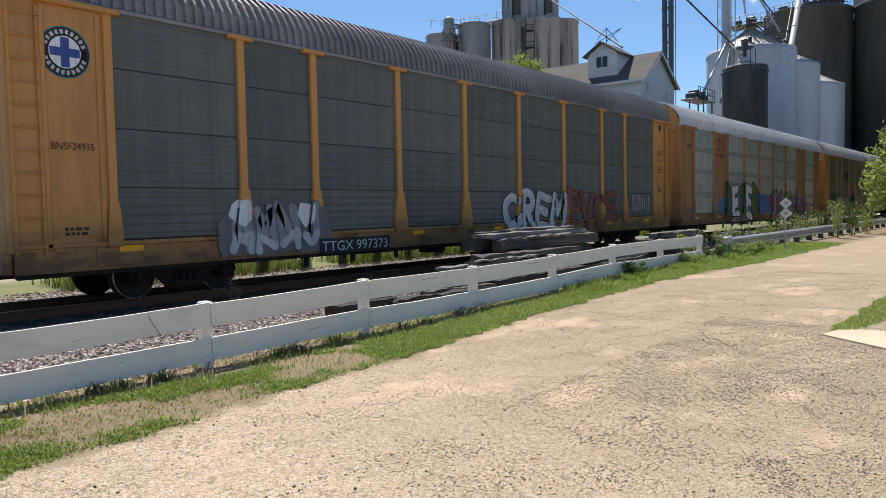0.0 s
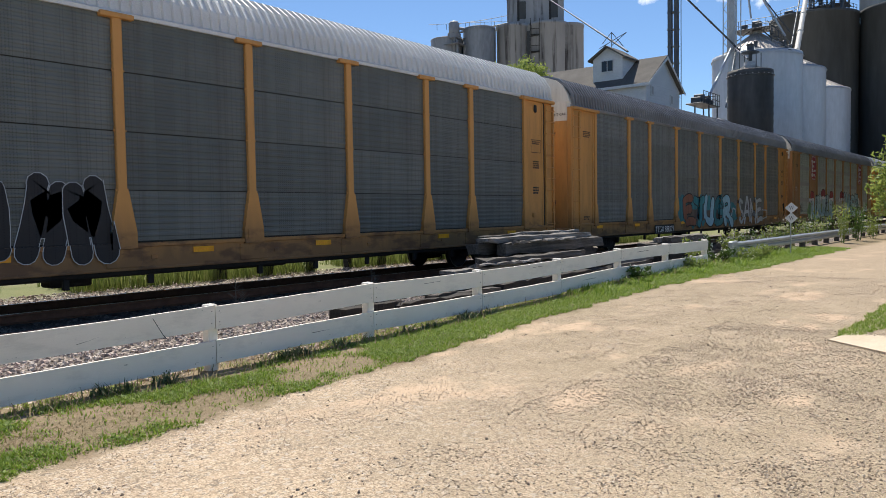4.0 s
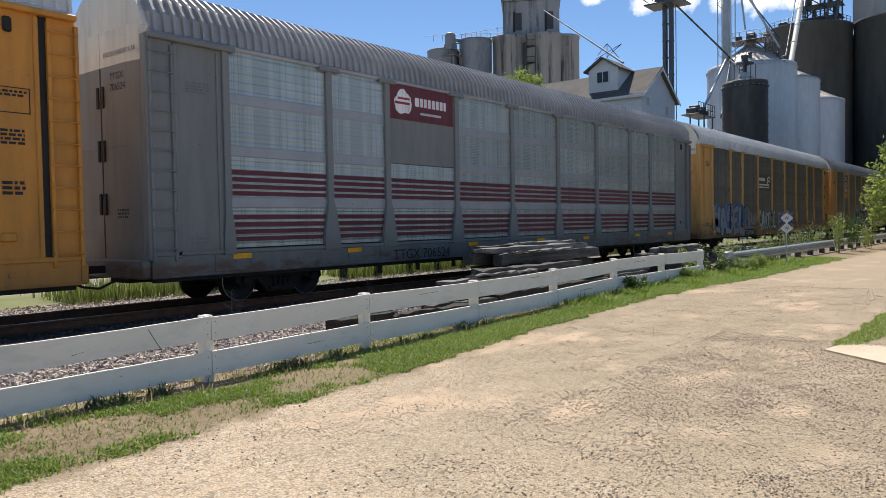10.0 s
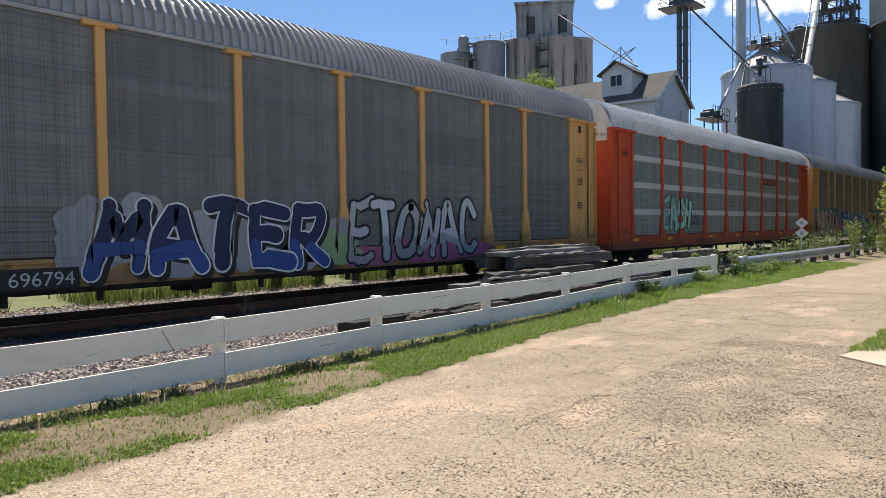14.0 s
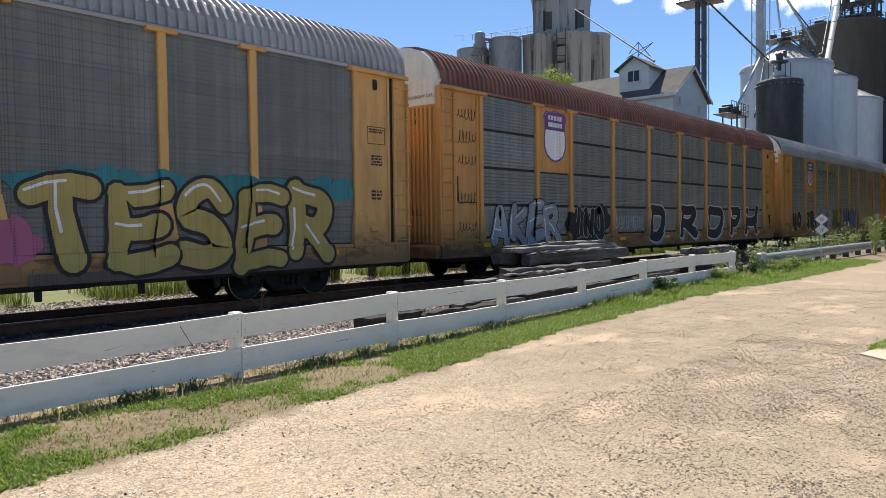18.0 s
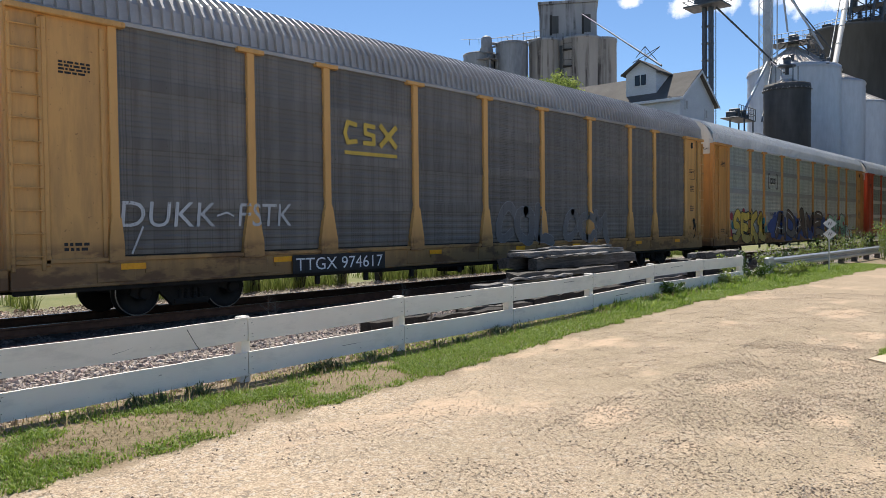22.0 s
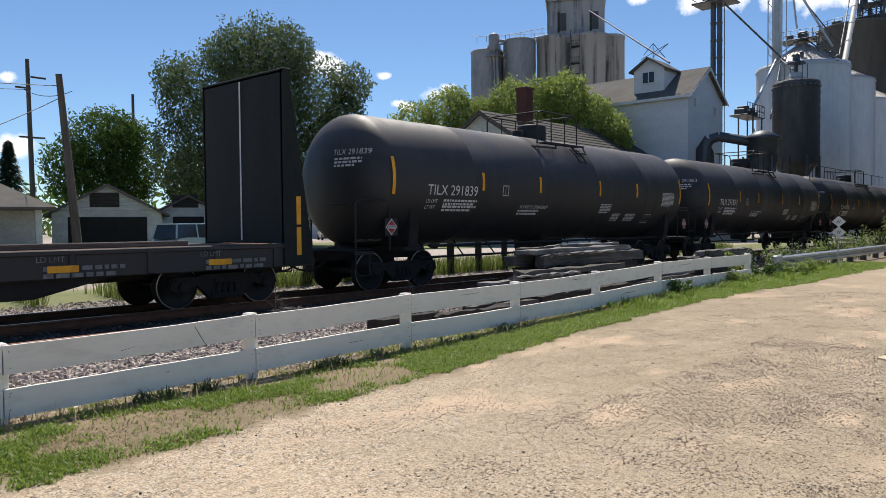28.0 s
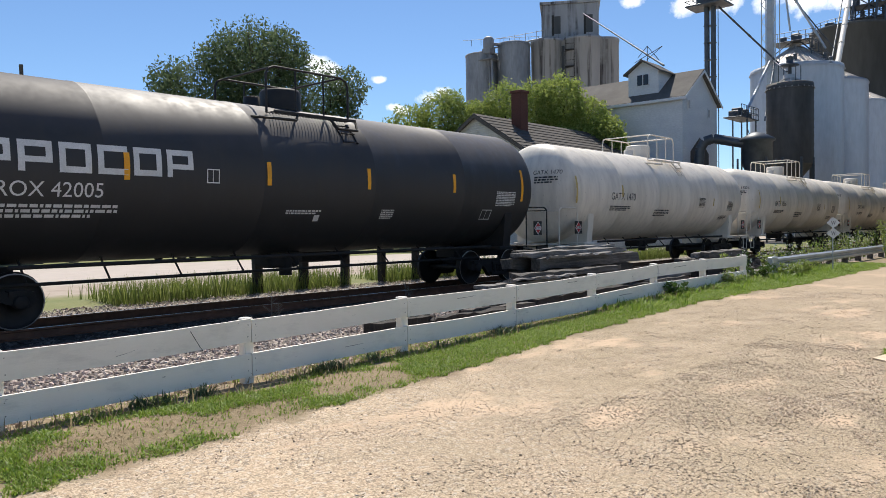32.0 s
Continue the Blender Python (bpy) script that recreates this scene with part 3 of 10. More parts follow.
col = m.mix(m.span(m.math("ADD", yy, m.math("MULTIPLY", gx, 0.2)), 39.0, 39.6), col, lawn)
col = m.mix(m.span(m.math("ADD", yy, m.math("MULTIPLY", gx, 0.9)), 95.0, 99.0), col, m.mix(m.span(broad, 0.4, 0.6), dirt, lot))
hgt = m.math("ADD", m.math("MULTIPLY", m.noise(40, 4, 0.7), 0.6), m.math("ADD", grain, m.math("MULTIPLY", m.noise(95, 5, 0.8), 0.9)))
m.bump(hgt, 0.28, 0.012)
GROUND = m.done(col)
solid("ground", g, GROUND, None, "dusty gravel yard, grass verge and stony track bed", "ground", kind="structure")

# ---- track ----
track = thing("railway_track", pose(0, YC, RAIL), "straight railway track of steel rails on dark wooden sleepers", "track", kind="structure")
HEAD = [(-0.036, 0.0), (-0.036, -0.03), (-0.010, -0.045), (-0.010, -0.135), (-0.07, -0.155), (-0.07, -0.168), (0.07, -0.168), (0.07, -0.155), (0.010, -0.135), (0.010, -0.045), (0.036, -0.03), (0.036, 0.0)]
for side in (-0.7535, 0.7535):
    s = Sh().prism([(side + a, b) for a, b in HEAD], "x", -700, 900, 0)
    s.box(-700, 900, side - 0.031, side + 0.031, -0.004, 0.0015, 1)
    part("rail", s, [RAIL_RUST, RAIL_TOP], track)
tie = Sh().brick(-0.11, 0.11, -1.3, 1.3, -0.34, -0.168, 0.012).mesh("sleeper", [WOOD_DARK])
for k in range(150):
    part("sleeper", tie, None, track, m=pose(-12 + 0.55 * k, random.uniform(-0.03, 0.03), random.uniform(-0.006, 0.006), 0, 0, random.uniform(-0.8, 0.8)))
# ---- train: makers ----
TRAIN_X, PITCH, V0, ACC = 4.871, 27.3, 16.1393, 0.00228
POSTS = [-11.39, -8.69, -6.80, -4.07, -1.355, 1.355, 4.07, 6.80, 8.69, 11.39]
TIERS = [1.12, 2.02, 3.03, 4.05, 5.0]
HALF = 13.06
WALL = 1.42          # panels stand this far from the centre line; the posts reach 1.5
SPIN = []            # wheelsets with their radius and the train's place of their axle


def flat_at(y):
    return lambda x, z: (x, y, z)


def sheet_mesh(width, high, ribs, lip=0.045, deep=0.011):
    """A pressed sheet with shallow lengthwise ridges, and a plain lip above and below."""
    s, prof = Sh(), [(0.0, 0.0), (0.0, lip)]
    usable = high - 2 * lip
    for k in range(ribs):
        a = lip + usable * k / ribs
        d = usable / ribs
        if deep > 0.04:
            prof += [(0.0, a + d * 0.08), (-deep * 0.6, a + d * 0.16), (-deep, a + d * 0.36), (-deep, a + d * 0.64), (-deep * 0.6, a + d * 0.84), (0.0, a + d * 0.92)]
            continue
        prof += [(0.0, a + d * 0.18), (-deep, a + d * 0.34), (-deep, a + d * 0.66), (0.0, a + d * 0.82)]
    prof += [(0.0, high - lip), (0.0, high), (0.02, high), (0.02, 0.0)]
    s.prism(prof, "x", 0.0, width)
    return s.mesh("panel", [DARK_PANEL])


SHEETS = {}
ROOF_RING = [(1.47, 4.98), (1.45, 5.16), (1.36, 5.42), (1.16, 5.72), (0.85, 5.95), (0.45, 6.08), (0.0, 6.13)]


def roof_mesh():
    """An arched roof with close ribs across it, which end above a plain folded eave."""
    near = [(1.40, 5.06)] + ROOF_RING[2:]
    ring = [(-y, z) for y, z in near] + [(y, z) for y, z in near[-2::-1]]
    s, n = Sh(), len(ring)
    xs = []
    x = -HALF + 0.12
    while x < HALF - 0.12:
        xs += [(x + dx, up) for dx, up in ((0.0, 0.0), (0.085, 0.0), (0.098, 0.062), (0.147, 0.062), (0.16, 0.0))]
        x += 0.2
    v = []
    for x, up in xs:
        for y, z in ring:
            v.append((x, y * (1 + up / 1.5), z + up * (z - 4.9) / 1.2))
    s.add(v, [(j * n + i, j * n + i + 1, (j + 1) * n + i + 1, (j + 1) * n + i) for j in range(len(xs) - 1) for i in range(n - 1)])
    s.prism([(y * 0.97, z - 0.04) for y, z in ring], "x", -HALF + 0.1, HALF - 0.1)
    for sg in (-1, 1):
        s.prism([(sg * 1.47, 4.985), (sg * 1.475, 5.05), (sg * 1.40, 5.10), (sg * 1.33, 5.06), (sg * 1.36, 4.985)], "x", -HALF + 0.1, HALF - 0.1)
    return s.mesh("roof", [ROOF_METAL])


ROOF = roof_mesh()


def wheelset_mesh(r):
    s = Sh()
    s.tube((0, -0.95, 0), (0, 0.95, 0), 0.07, 10)
    for sg in (-1, 1):
        prof = [(0.09, 0.66), (0.12, 0.66), (r * 0.55, 0.70), (r * 0.86, 0.68), (r + 0.028, 0.675), (r + 0.028, 0.705), (r, 0.72), (r, 0.80)]
        s.lathe([(a, sg * b) for a, b in prof], 28, "y")
        s.lathe([(r, sg * 0.80), (r * 0.955, sg * 0.803)], 28, "y", mi=1, smooth=False)
        s.lathe([(a, sg * b) for a, b in [(r * 0.955, 0.803), (r * 0.86, 0.755), (r * 0.4, 0.765), (0.11, 0.80), (0.11, 0.86), (0.0, 0.86)]], 28, "y")
        for k in range(6):
            a = k * math.pi / 3
            s.tube((0.075 * math.cos(a), sg * 0.85, 0.075 * math.sin(a)), (0.075 * math.cos(a), sg * 0.875, 0.075 * math.sin(a)), 0.014, 6)
    return s.mesh("wheelset", [WHEEL, RIM])


WHEELS = {r: wheelset_mesh(r) for r in (0.42, 0.457)}


def truck_meshes(r):
    """Cast side frame with its springs, and the cross beam."""
    s = Sh()
    z = r
    top = [(-1.16, z - 0.02), (-1.12, z + 0.16), (-0.72, z + 0.17), (-0.45, z + 0.22), (0.45, z + 0.22), (0.72, z + 0.17), (1.12, z + 0.16), (1.16, z - 0.02),
           (1.02, z - 0.10), (0.72, z - 0.02), (0.62, z + 0.02), (0.40, z - 0.20), (0.36, z - 0.26), (-0.36, z - 0.26), (-0.40, z - 0.20), (-0.62, z + 0.02), (-0.72, z - 0.02), (-1.02, z - 0.10)]
    hole = [(-0.30, z - 0.14), (-0.30, z + 0.06), (0.30, z + 0.06), (0.30, z - 0.14)]
    s.prism(top, "y", -0.06, 0.06)
    for sx in (-0.9, 0.9):
        s.lathe([(0.0, -0.14), (0.10, -0.14), (0.115, -0.12), (0.115, 0.02), (0.0, 0.02)], 12, "y", (sx, 0, z))
        s.box(sx - 0.17, sx + 0.17, -0.09, 0.09, z + 0.10, z + 0.19)
    for kx in (-0.2, -0.07, 0.07, 0.2):
        prof = []
        for i in range(9):
            prof += [(0.052 if i % 2 else 0.042, z - 0.16 + 0.026 * i)]
        s.lathe(prof, 8, "z", (kx, -0.085, 0), smooth=False)
    s.box(-0.34, 0.34, -0.13, 0.13, z - 0.22, z - 0.15)
    s.box(-0.26, 0.26, -0.11, 0.11, z + 0.05, z + 0.13)
    frame_me = s.mesh("side_frame", [UNDER])
    b = Sh().brick(-0.2, 0.2, -0.95, 0.95, z - 0.03, z + 0.2, 0.02)
    b.tube((0, 0, z + 0.15), (0, 0, z + 0.34), 0.2, 16)
    return frame_me, b.mesh("bolster", [UNDER])


TRUCKS = {r: truck_meshes(r) for r in (0.42, 0.457)}


def running_gear(car, at, r, place):
    """Two bogies. at: their distance from the middle; place: where the car's middle stands in the train."""
    for c in (-at, at):
        for sg in (-1, 1):
            part("side_frame", TRUCKS[r][0], None, car, m=pose(c, sg * 0.98, 0, 0, 0, 0 if sg < 0 else 180))
        part("bolster", TRUCKS[r][1], None, car, m=pose(c, 0, 0))
        for dx in (-0.9, 0.9):
            w = part("wheelset", WHEELS[r], None, car, m=pose(c + dx, 0, r))
            SPIN.append((w, c + dx, r, place + c + dx))


def coupler_mesh():
    s = Sh().brick(-0.1, 0.1, -0.09, 0.09, -0.09, 0.09, 0.02)
    s.brick(0.1, 0.62, -0.065, 0.065, -0.07, 0.07, 0.015)
    s.brick(0.56, 0.80, -0.14, 0.03, -0.14, 0.14, 0.03)
    s.brick(0.72, 0.86, 0.0, 0.13, -0.13, 0.13, 0.03)
    hose, lever = Sh(), Sh()
    hose.path([(0.0, 0.35, -0.02), (0.25, 0.36, -0.22), (0.5, 0.30, -0.34), (0.75, 0.2, -0.30), (0.95, 0.12, -0.2)], 0.025, 6)
    lever.path([(0.0, -0.40, 0.10), (0.12, -0.6, 0.02), (0.2, -0.95, -0.02), (0.18, -1.25, 0.0), (0.12, -1.35, 0.1)], 0.016, 5)
    return {"coupler": s.mesh("coupler", [UNDER]), "air_hose": hose.mesh("air_hose", [UNDER]), "cut_lever": lever.mesh("cut_lever", [UNDER])}


COUPLER = coupler_mesh()


def couplers(car, half, reach=0.0, z=0.78):
    for name, me in COUPLER.items():
        part(name, me, None, car, m=pose(half - 0.15 + reach, 0, z))
        part(name, me, None, car, m=pose(-half + 0.15 - reach, 0, z, 0, 0, 180))


def post_mesh():
    """A side post: a hat section, its wide foot and the plate at its head."""
    s = Sh()
    s.brick(-0.085, 0.085, -1.50, -1.40, 1.9, 5.0, 0.012)
    ring = [(-0.10, 2.0), (0.10, 2.0), (0.23, 1.28), (0.23, 1.0), (-0.23, 1.0), (-0.23, 1.28)]
    s.prism(ring, "y", -1.515, -1.39)
    s.box(-0.16, 0.16, -1.525, -1.515, 1.1, 1.28)
    for z in (2.02, 3.03, 4.05):
        for sg in (-1, 1):
            s.tube((sg * 0.1, -1.46, z), (sg * 0.1, -1.475, z), 0.02, 6)
    s.brick(-0.30, 0.30, -1.53, -1.38, 4.93, 5.02, 0.012)
    return s.mesh("side_post", [YELLOW])


POST = post_mesh()


def end_post_mesh():
    """The narrower post beside an end plate, with a short foot."""
    s = Sh().brick(-0.075, 0.075, -1.50, -1.40, 1.7, 5.0, 0.012)
    s.prism([(-0.085, 1.75), (0.085, 1.75), (0.13, 1.3), (0.13, 1.0), (-0.13, 1.0), (-0.13, 1.3)], "y", -1.515, -1.39)
    s.brick(-0.22, 0.22, -1.53, -1.38, 4.93, 5.02, 0.012)
    return s.mesh("side_post", [YELLOW])


END_POST = end_post_mesh()


def ladder_mesh(rungs=11):
    s = Sh()
    for x in (0.0, 0.44) if rungs > 6 else ():
        s.brick(x - 0.03, x + 0.03, -1.50, -1.42, 0.92, 4.86, 0.01)
    for k in range(rungs):
        z = 1.15 + k * 0.355
        s.tube((0.0, -1.52, z), (0.44, -1.52, z), 0.014, 6)
        for x in (0.0, 0.44):
            s.tube((x, -1.53, z), (x, -1.48, z), 0.022, 6)
    return s.mesh("ladder", [YELLOW])


LADDER, SHORT_LADDER = ladder_mesh(), ladder_mesh(5)


def end_side_meshes():
    """The plain side at a car's end: a wide plate with a folded edge, a door track and small fittings."""
    out = {}
    out["end_plate"] = Sh().brick(-HALF + 0.02, -POSTS[-1] + 0.05, -1.45, -1.38, 0.98, 5.0, 0.012)
    out["corner_post"] = Sh().brick(-HALF, -HALF + 0.09, -1.47, -1.30, 0.95, 5.0, 0.02)
    out["door_track"] = Sh().brick(-12.52, -12.42, -1.49, -1.42, 0.98, 4.9, 0.02)
    out["door_edge"] = Sh().brick(-11.60, -11.52, -1.48, -1.44, 1.1, 4.86, 0.01)
    out["head_ledge"] = Sh().brick(-HALF + 0.03, -11.2, -1.56, -1.40, 4.92, 5.02, 0.015)
    out["hinge_bar"] = Sh().brick(-12.40, -12.36, -1.475, -1.44, 2.1, 2.75, 0.008)
    out["kick_seam"] = Sh().brick(-12.36, -11.62, -1.457, -1.44, 2.06, 2.09, 0.004)
    return {k: v.mesh(k, [YELLOW]) for k, v in out.items()}


END_SIDES = end_side_meshes()


def brake_end_meshes():
    """The other end's side: a shorter plate, a strip that paints the slot's shade and the ladder's own narrow plate."""
    out = {}
    out["end_plate"] = Sh().brick(POSTS[-1] - 0.05, 12.44, -1.45, -1.38, 0.98, 5.0, 0.012)
    out["plate_fold"] = Sh().brick(12.37, 12.45, -1.475, -1.44, 1.05, 4.9, 0.012)
    # almost flush strip, drawn black in place of the slot's shade
    out["slot_lining"] = Sh().brick(12.45, 12.595, -1.428, -1.36, 0.98, 4.95, 0.006)
    out["ladder_plate"] = Sh().brick(12.59, HALF - 0.02, -1.43, -1.30, 0.95, 4.95, 0.012)
    out["head_ledge"] = Sh().brick(11.2, HALF - 0.03, -1.56, -1.40, 4.92, 5.02, 0.015)
    out["foot_gusset"] = Sh().prism([(11.30, 1.0), (12.10, 1.0), (12.30, 1.42), (12.36, 1.82), (12.28, 1.82), (11.50, 1.82), (11.30, 1.74)], "y", -1.462, -1.44)
    out["brake_box"] = Sh().brick(11.78, 12.02, -1.53, -1.44, 1.36, 1.50, 0.02)
    return {k: v.mesh(k, [YELLOW]) for k, v in out.items()}


END_SIDES_R = brake_end_meshes()
CLOSED_SLOT = Sh().brick(12.44, 12.60, -1.45, -1.38, 0.98, 5.0, 0.006).mesh("slot_lining", [YELLOW])
GAP_LATCH = Sh().brick(11.92, 12.06, -1.50, -1.44, 4.58, 4.82, 0.03).mesh("latch", [BLACK_STEEL])
# the brake wheel's chain and lever, a dark lump of ironwork
lever = Sh().tube((12.04, -1.50, 1.70), (12.04, -1.56, 1.70), 0.05, 10)
lever.path([(12.04, -1.54, 1.78), (12.0, -1.55, 1.66), (12.05, -1.55, 1.48), (11.99, -1.54, 1.36)], 0.035, 6)
lever.path([(12.06, -1.54, 1.64), (12.16, -1.54, 1.58), (12.2, -1.53, 1.40), (12.16, -1.52, 1.12), (12.08, -1.50, 1.02)], 0.016, 5)
BRAKE_LEVER = lever.mesh("brake_lever", [BLACK_STEEL])


def end_wall_meshes():
    """The closed end doors: two curved leaves with seams, a pale head and dark bars, as (name, mesh, tone)."""
    out = []
    for sg in (-1, 1):
        ring = [(sg * 0.01, -HALF - 0.06), (sg * 0.9, -HALF - 0.05), (sg * 1.28, -HALF + 0.0), (sg * 1.40, -HALF + 0.12), (sg * 1.36, -HALF + 0.16), (sg * 0.01, -HALF + 0.02)]
        pts = [(b, a) for a, b in ring]
        out.append(("end_door", Sh().prism(pts, "z", 0.95, 4.55).mesh("end_door", [YELLOW]), 0))
        out.append(("door_head", Sh().prism(pts, "z", 4.55, 5.2).mesh("door_head", [WHITE_CAR]), 1))
        for z in (2.0, 3.0, 4.0):
            out.append(("lock_bar", Sh().brick(-HALF - 0.09, -HALF - 0.05, sg * 0.09 - 0.04, sg * 0.09 + 0.04, z - 0.2, z + 0.2, 0.01).mesh("lock_bar", [BLACK_STEEL]), 2))
    top = [(-y * 0.96, z) for y, z in ROOF_RING[1:]] + [(y * 0.96, z) for y, z in ROOF_RING[-2:0:-1]]
    out.append(("end_gable", Sh().prism(top, "x", -HALF + 0.02, -HALF + 0.16).mesh("end_gable", [WHITE_CAR]), 1))
    out.append(("door_gap", Sh().brick(-HALF - 0.066, -HALF - 0.02, -0.02, 0.02, 0.98, 4.55, 0.004).mesh("door_gap", [BLACK_STEEL]), 2))
    for z in (1.5, 3.05):
        out.append(("door_seam", Sh().brick(-HALF - 0.0615, -HALF - 0.03, -0.85, 0.85, z, z + 0.02, 0.001).mesh("door_seam", [YELLOW]), 0))
    for y in (-0.78, 0.78):
        out.append(("door_slot", Sh().brick(-HALF - 0.07, -HALF - 0.03, y - 0.36, y + 0.36, 3.28, 3.42, 0.01).mesh("door_slot", [BLACK_STEEL]), 2))
    out.append(("end_sill", Sh().brick(-HALF - 0.11, -HALF + 0.05, -1.42, 1.42, 0.62, 0.97, 0.03).mesh("end_sill", [YELLOW]), 0))
    return out


END_WALL = end_wall_meshes()
FLUTE = Sh().brick(-HALF - 0.10, -HALF - 0.04, -0.035, 0.035, 1.0, 4.5, 0.02).mesh("door_flute", [YELLOW])


def sill_mesh():
    """The flat car's side sill with its rub plates."""
    s = Sh()
    s.prism([(-1.46, 0.66), (-1.46, 1.06), (-1.36, 1.06), (-1.36, 0.66)], "x", -HALF + 0.05, HALF - 0.05)
    s.brick(-HALF + 0.05, HALF - 0.05, -1.49, -1.40, 1.02, 1.10, 0.012)
    s.brick(-HALF + 0.05, HALF - 0.05, -1.475, -1.36, 0.62, 0.67, 0.01)
    for x in POSTS:
        s.brick(x - 0.33, x + 0.33, -1.478, -1.455, 0.68, 1.0, 0.008)
        s.brick(x + 0.5, x + 0.62, -1.48, -1.455, 0.80, 0.88, 0.008)
    return s.mesh("side_sill", [YELLOW])


SILL = sill_mesh()


def frame_mesh():
    s = Sh()
    s.brick(-HALF + 0.1, HALF - 0.1, -1.36, 1.36, 0.80, 1.0, 0.02)
    s.prism([(-0.35, 0.5), (0.35, 0.5), (0.35, 0.85), (-0.35, 0.85)], "x", -HALF + 0.2, HALF - 0.2)
    s.brick(-HALF + 0.1, HALF - 0.1, -1.40, -1.30, 0.54, 0.82, 0.02)
    return s.mesh("underframe", [UNDER])


FRAME = frame_mesh()
BEAM_RING = [(-6.6, 0.62), (-5.4, 0.52), (5.4, 0.52), (6.6, 0.62), (6.6, 0.8), (-6.6, 0.8)]
BEAMS = [Sh().prism(BEAM_RING, "y", y, y + 0.14).mesh("side_beam", [UNDER]) for y in (-1.34, 1.2)]
HANGER = Sh().brick(-0.05, 0.05, -1.36, -1.28, 0.36, 0.6, 0.01).mesh("hanger", [UNDER])
RESERVOIR = Sh().tube((1.0, -0.8, 0.62), (2.6, -0.8, 0.62), 0.17, 14).mesh("air_reservoir", [UNDER])
VALVE_BOX = Sh().brick(-2.4, -1.7, -1.0, -0.6, 0.38, 0.75, 0.03).mesh("brake_valve", [UNDER])
PIPE = Sh().tube((-7, -0.6, 0.62), (7, -0.6, 0.62), 0.025, 6).mesh("brake_pipe", [UNDER])


def far_side_mesh():
    s = Sh()
    for a, b in zip(POSTS, POSTS[1:]):
        s.brick(a + 0.03, b - 0.03, WALL, WALL + 0.03, 1.12, 5.0, 0.01, 1)
    for x in POSTS:
        s.brick(x - 0.085, x + 0.085, 1.40, 1.5, 0.6, 5.0, 0.012)
    s.brick(-HALF, -POSTS[-1], 1.38, 1.46, 0.95, 5.0, 0.01)
    s.brick(POSTS[-1], HALF, 1.38, 1.46, 0.95, 5.0, 0.01)
    s.brick(-HALF, HALF, 1.36, 1.47, 0.52, 1.08, 0.012)
    return s.mesh("far_side", [YELLOW, DARK_PANEL])


FAR_SIDE = far_side_mesh()


BELTS = {}


def holes_mesh(width):
    """Clusters of punched holes, in three staggered rows."""
    s = Sh()
    groups = 4 if width > 2.2 else 3
    for g in range(groups):
        x0, n = width * (0.06 + g / groups * 0.94), 6 + g % 2
        for r in range(3):
            for k in range(n):
                x, z = x0 + 0.062 * k + 0.031 * (r % 2), 0.05 * r
                s.add([(x + 0.014 * math.cos(a), -0.0025, z + 0.014 * math.sin(a)) for a in [math.pi * q / 3 for q in range(6)]], [tuple(range(6))])
    return s.mesh("perforation", [BLACK_STEEL])


CLAMP = Sh().brick(-0.06, 0.06, -0.05, 0.02, -0.09, 0.09, 0.03).mesh("clamp", [GREY_BELT])


def belt_mesh(width):
    """A smooth rolled belt rail with its bolts."""
    s = Sh().prism([(-0.012, -0.11), (-0.022, -0.085), (-0.022, 0.085), (-0.012, 0.11), (0.01, 0.11), (0.01, -0.11)], "x", 0.0, width)
    for k in range(4):
        x = width * (0.08 + 0.28 * k)
        s.tube((x, -0.022, 0.0), (x, -0.03, 0.0), 0.018, 6)
    return s.mesh("belt_rail", [DARK_PANEL])


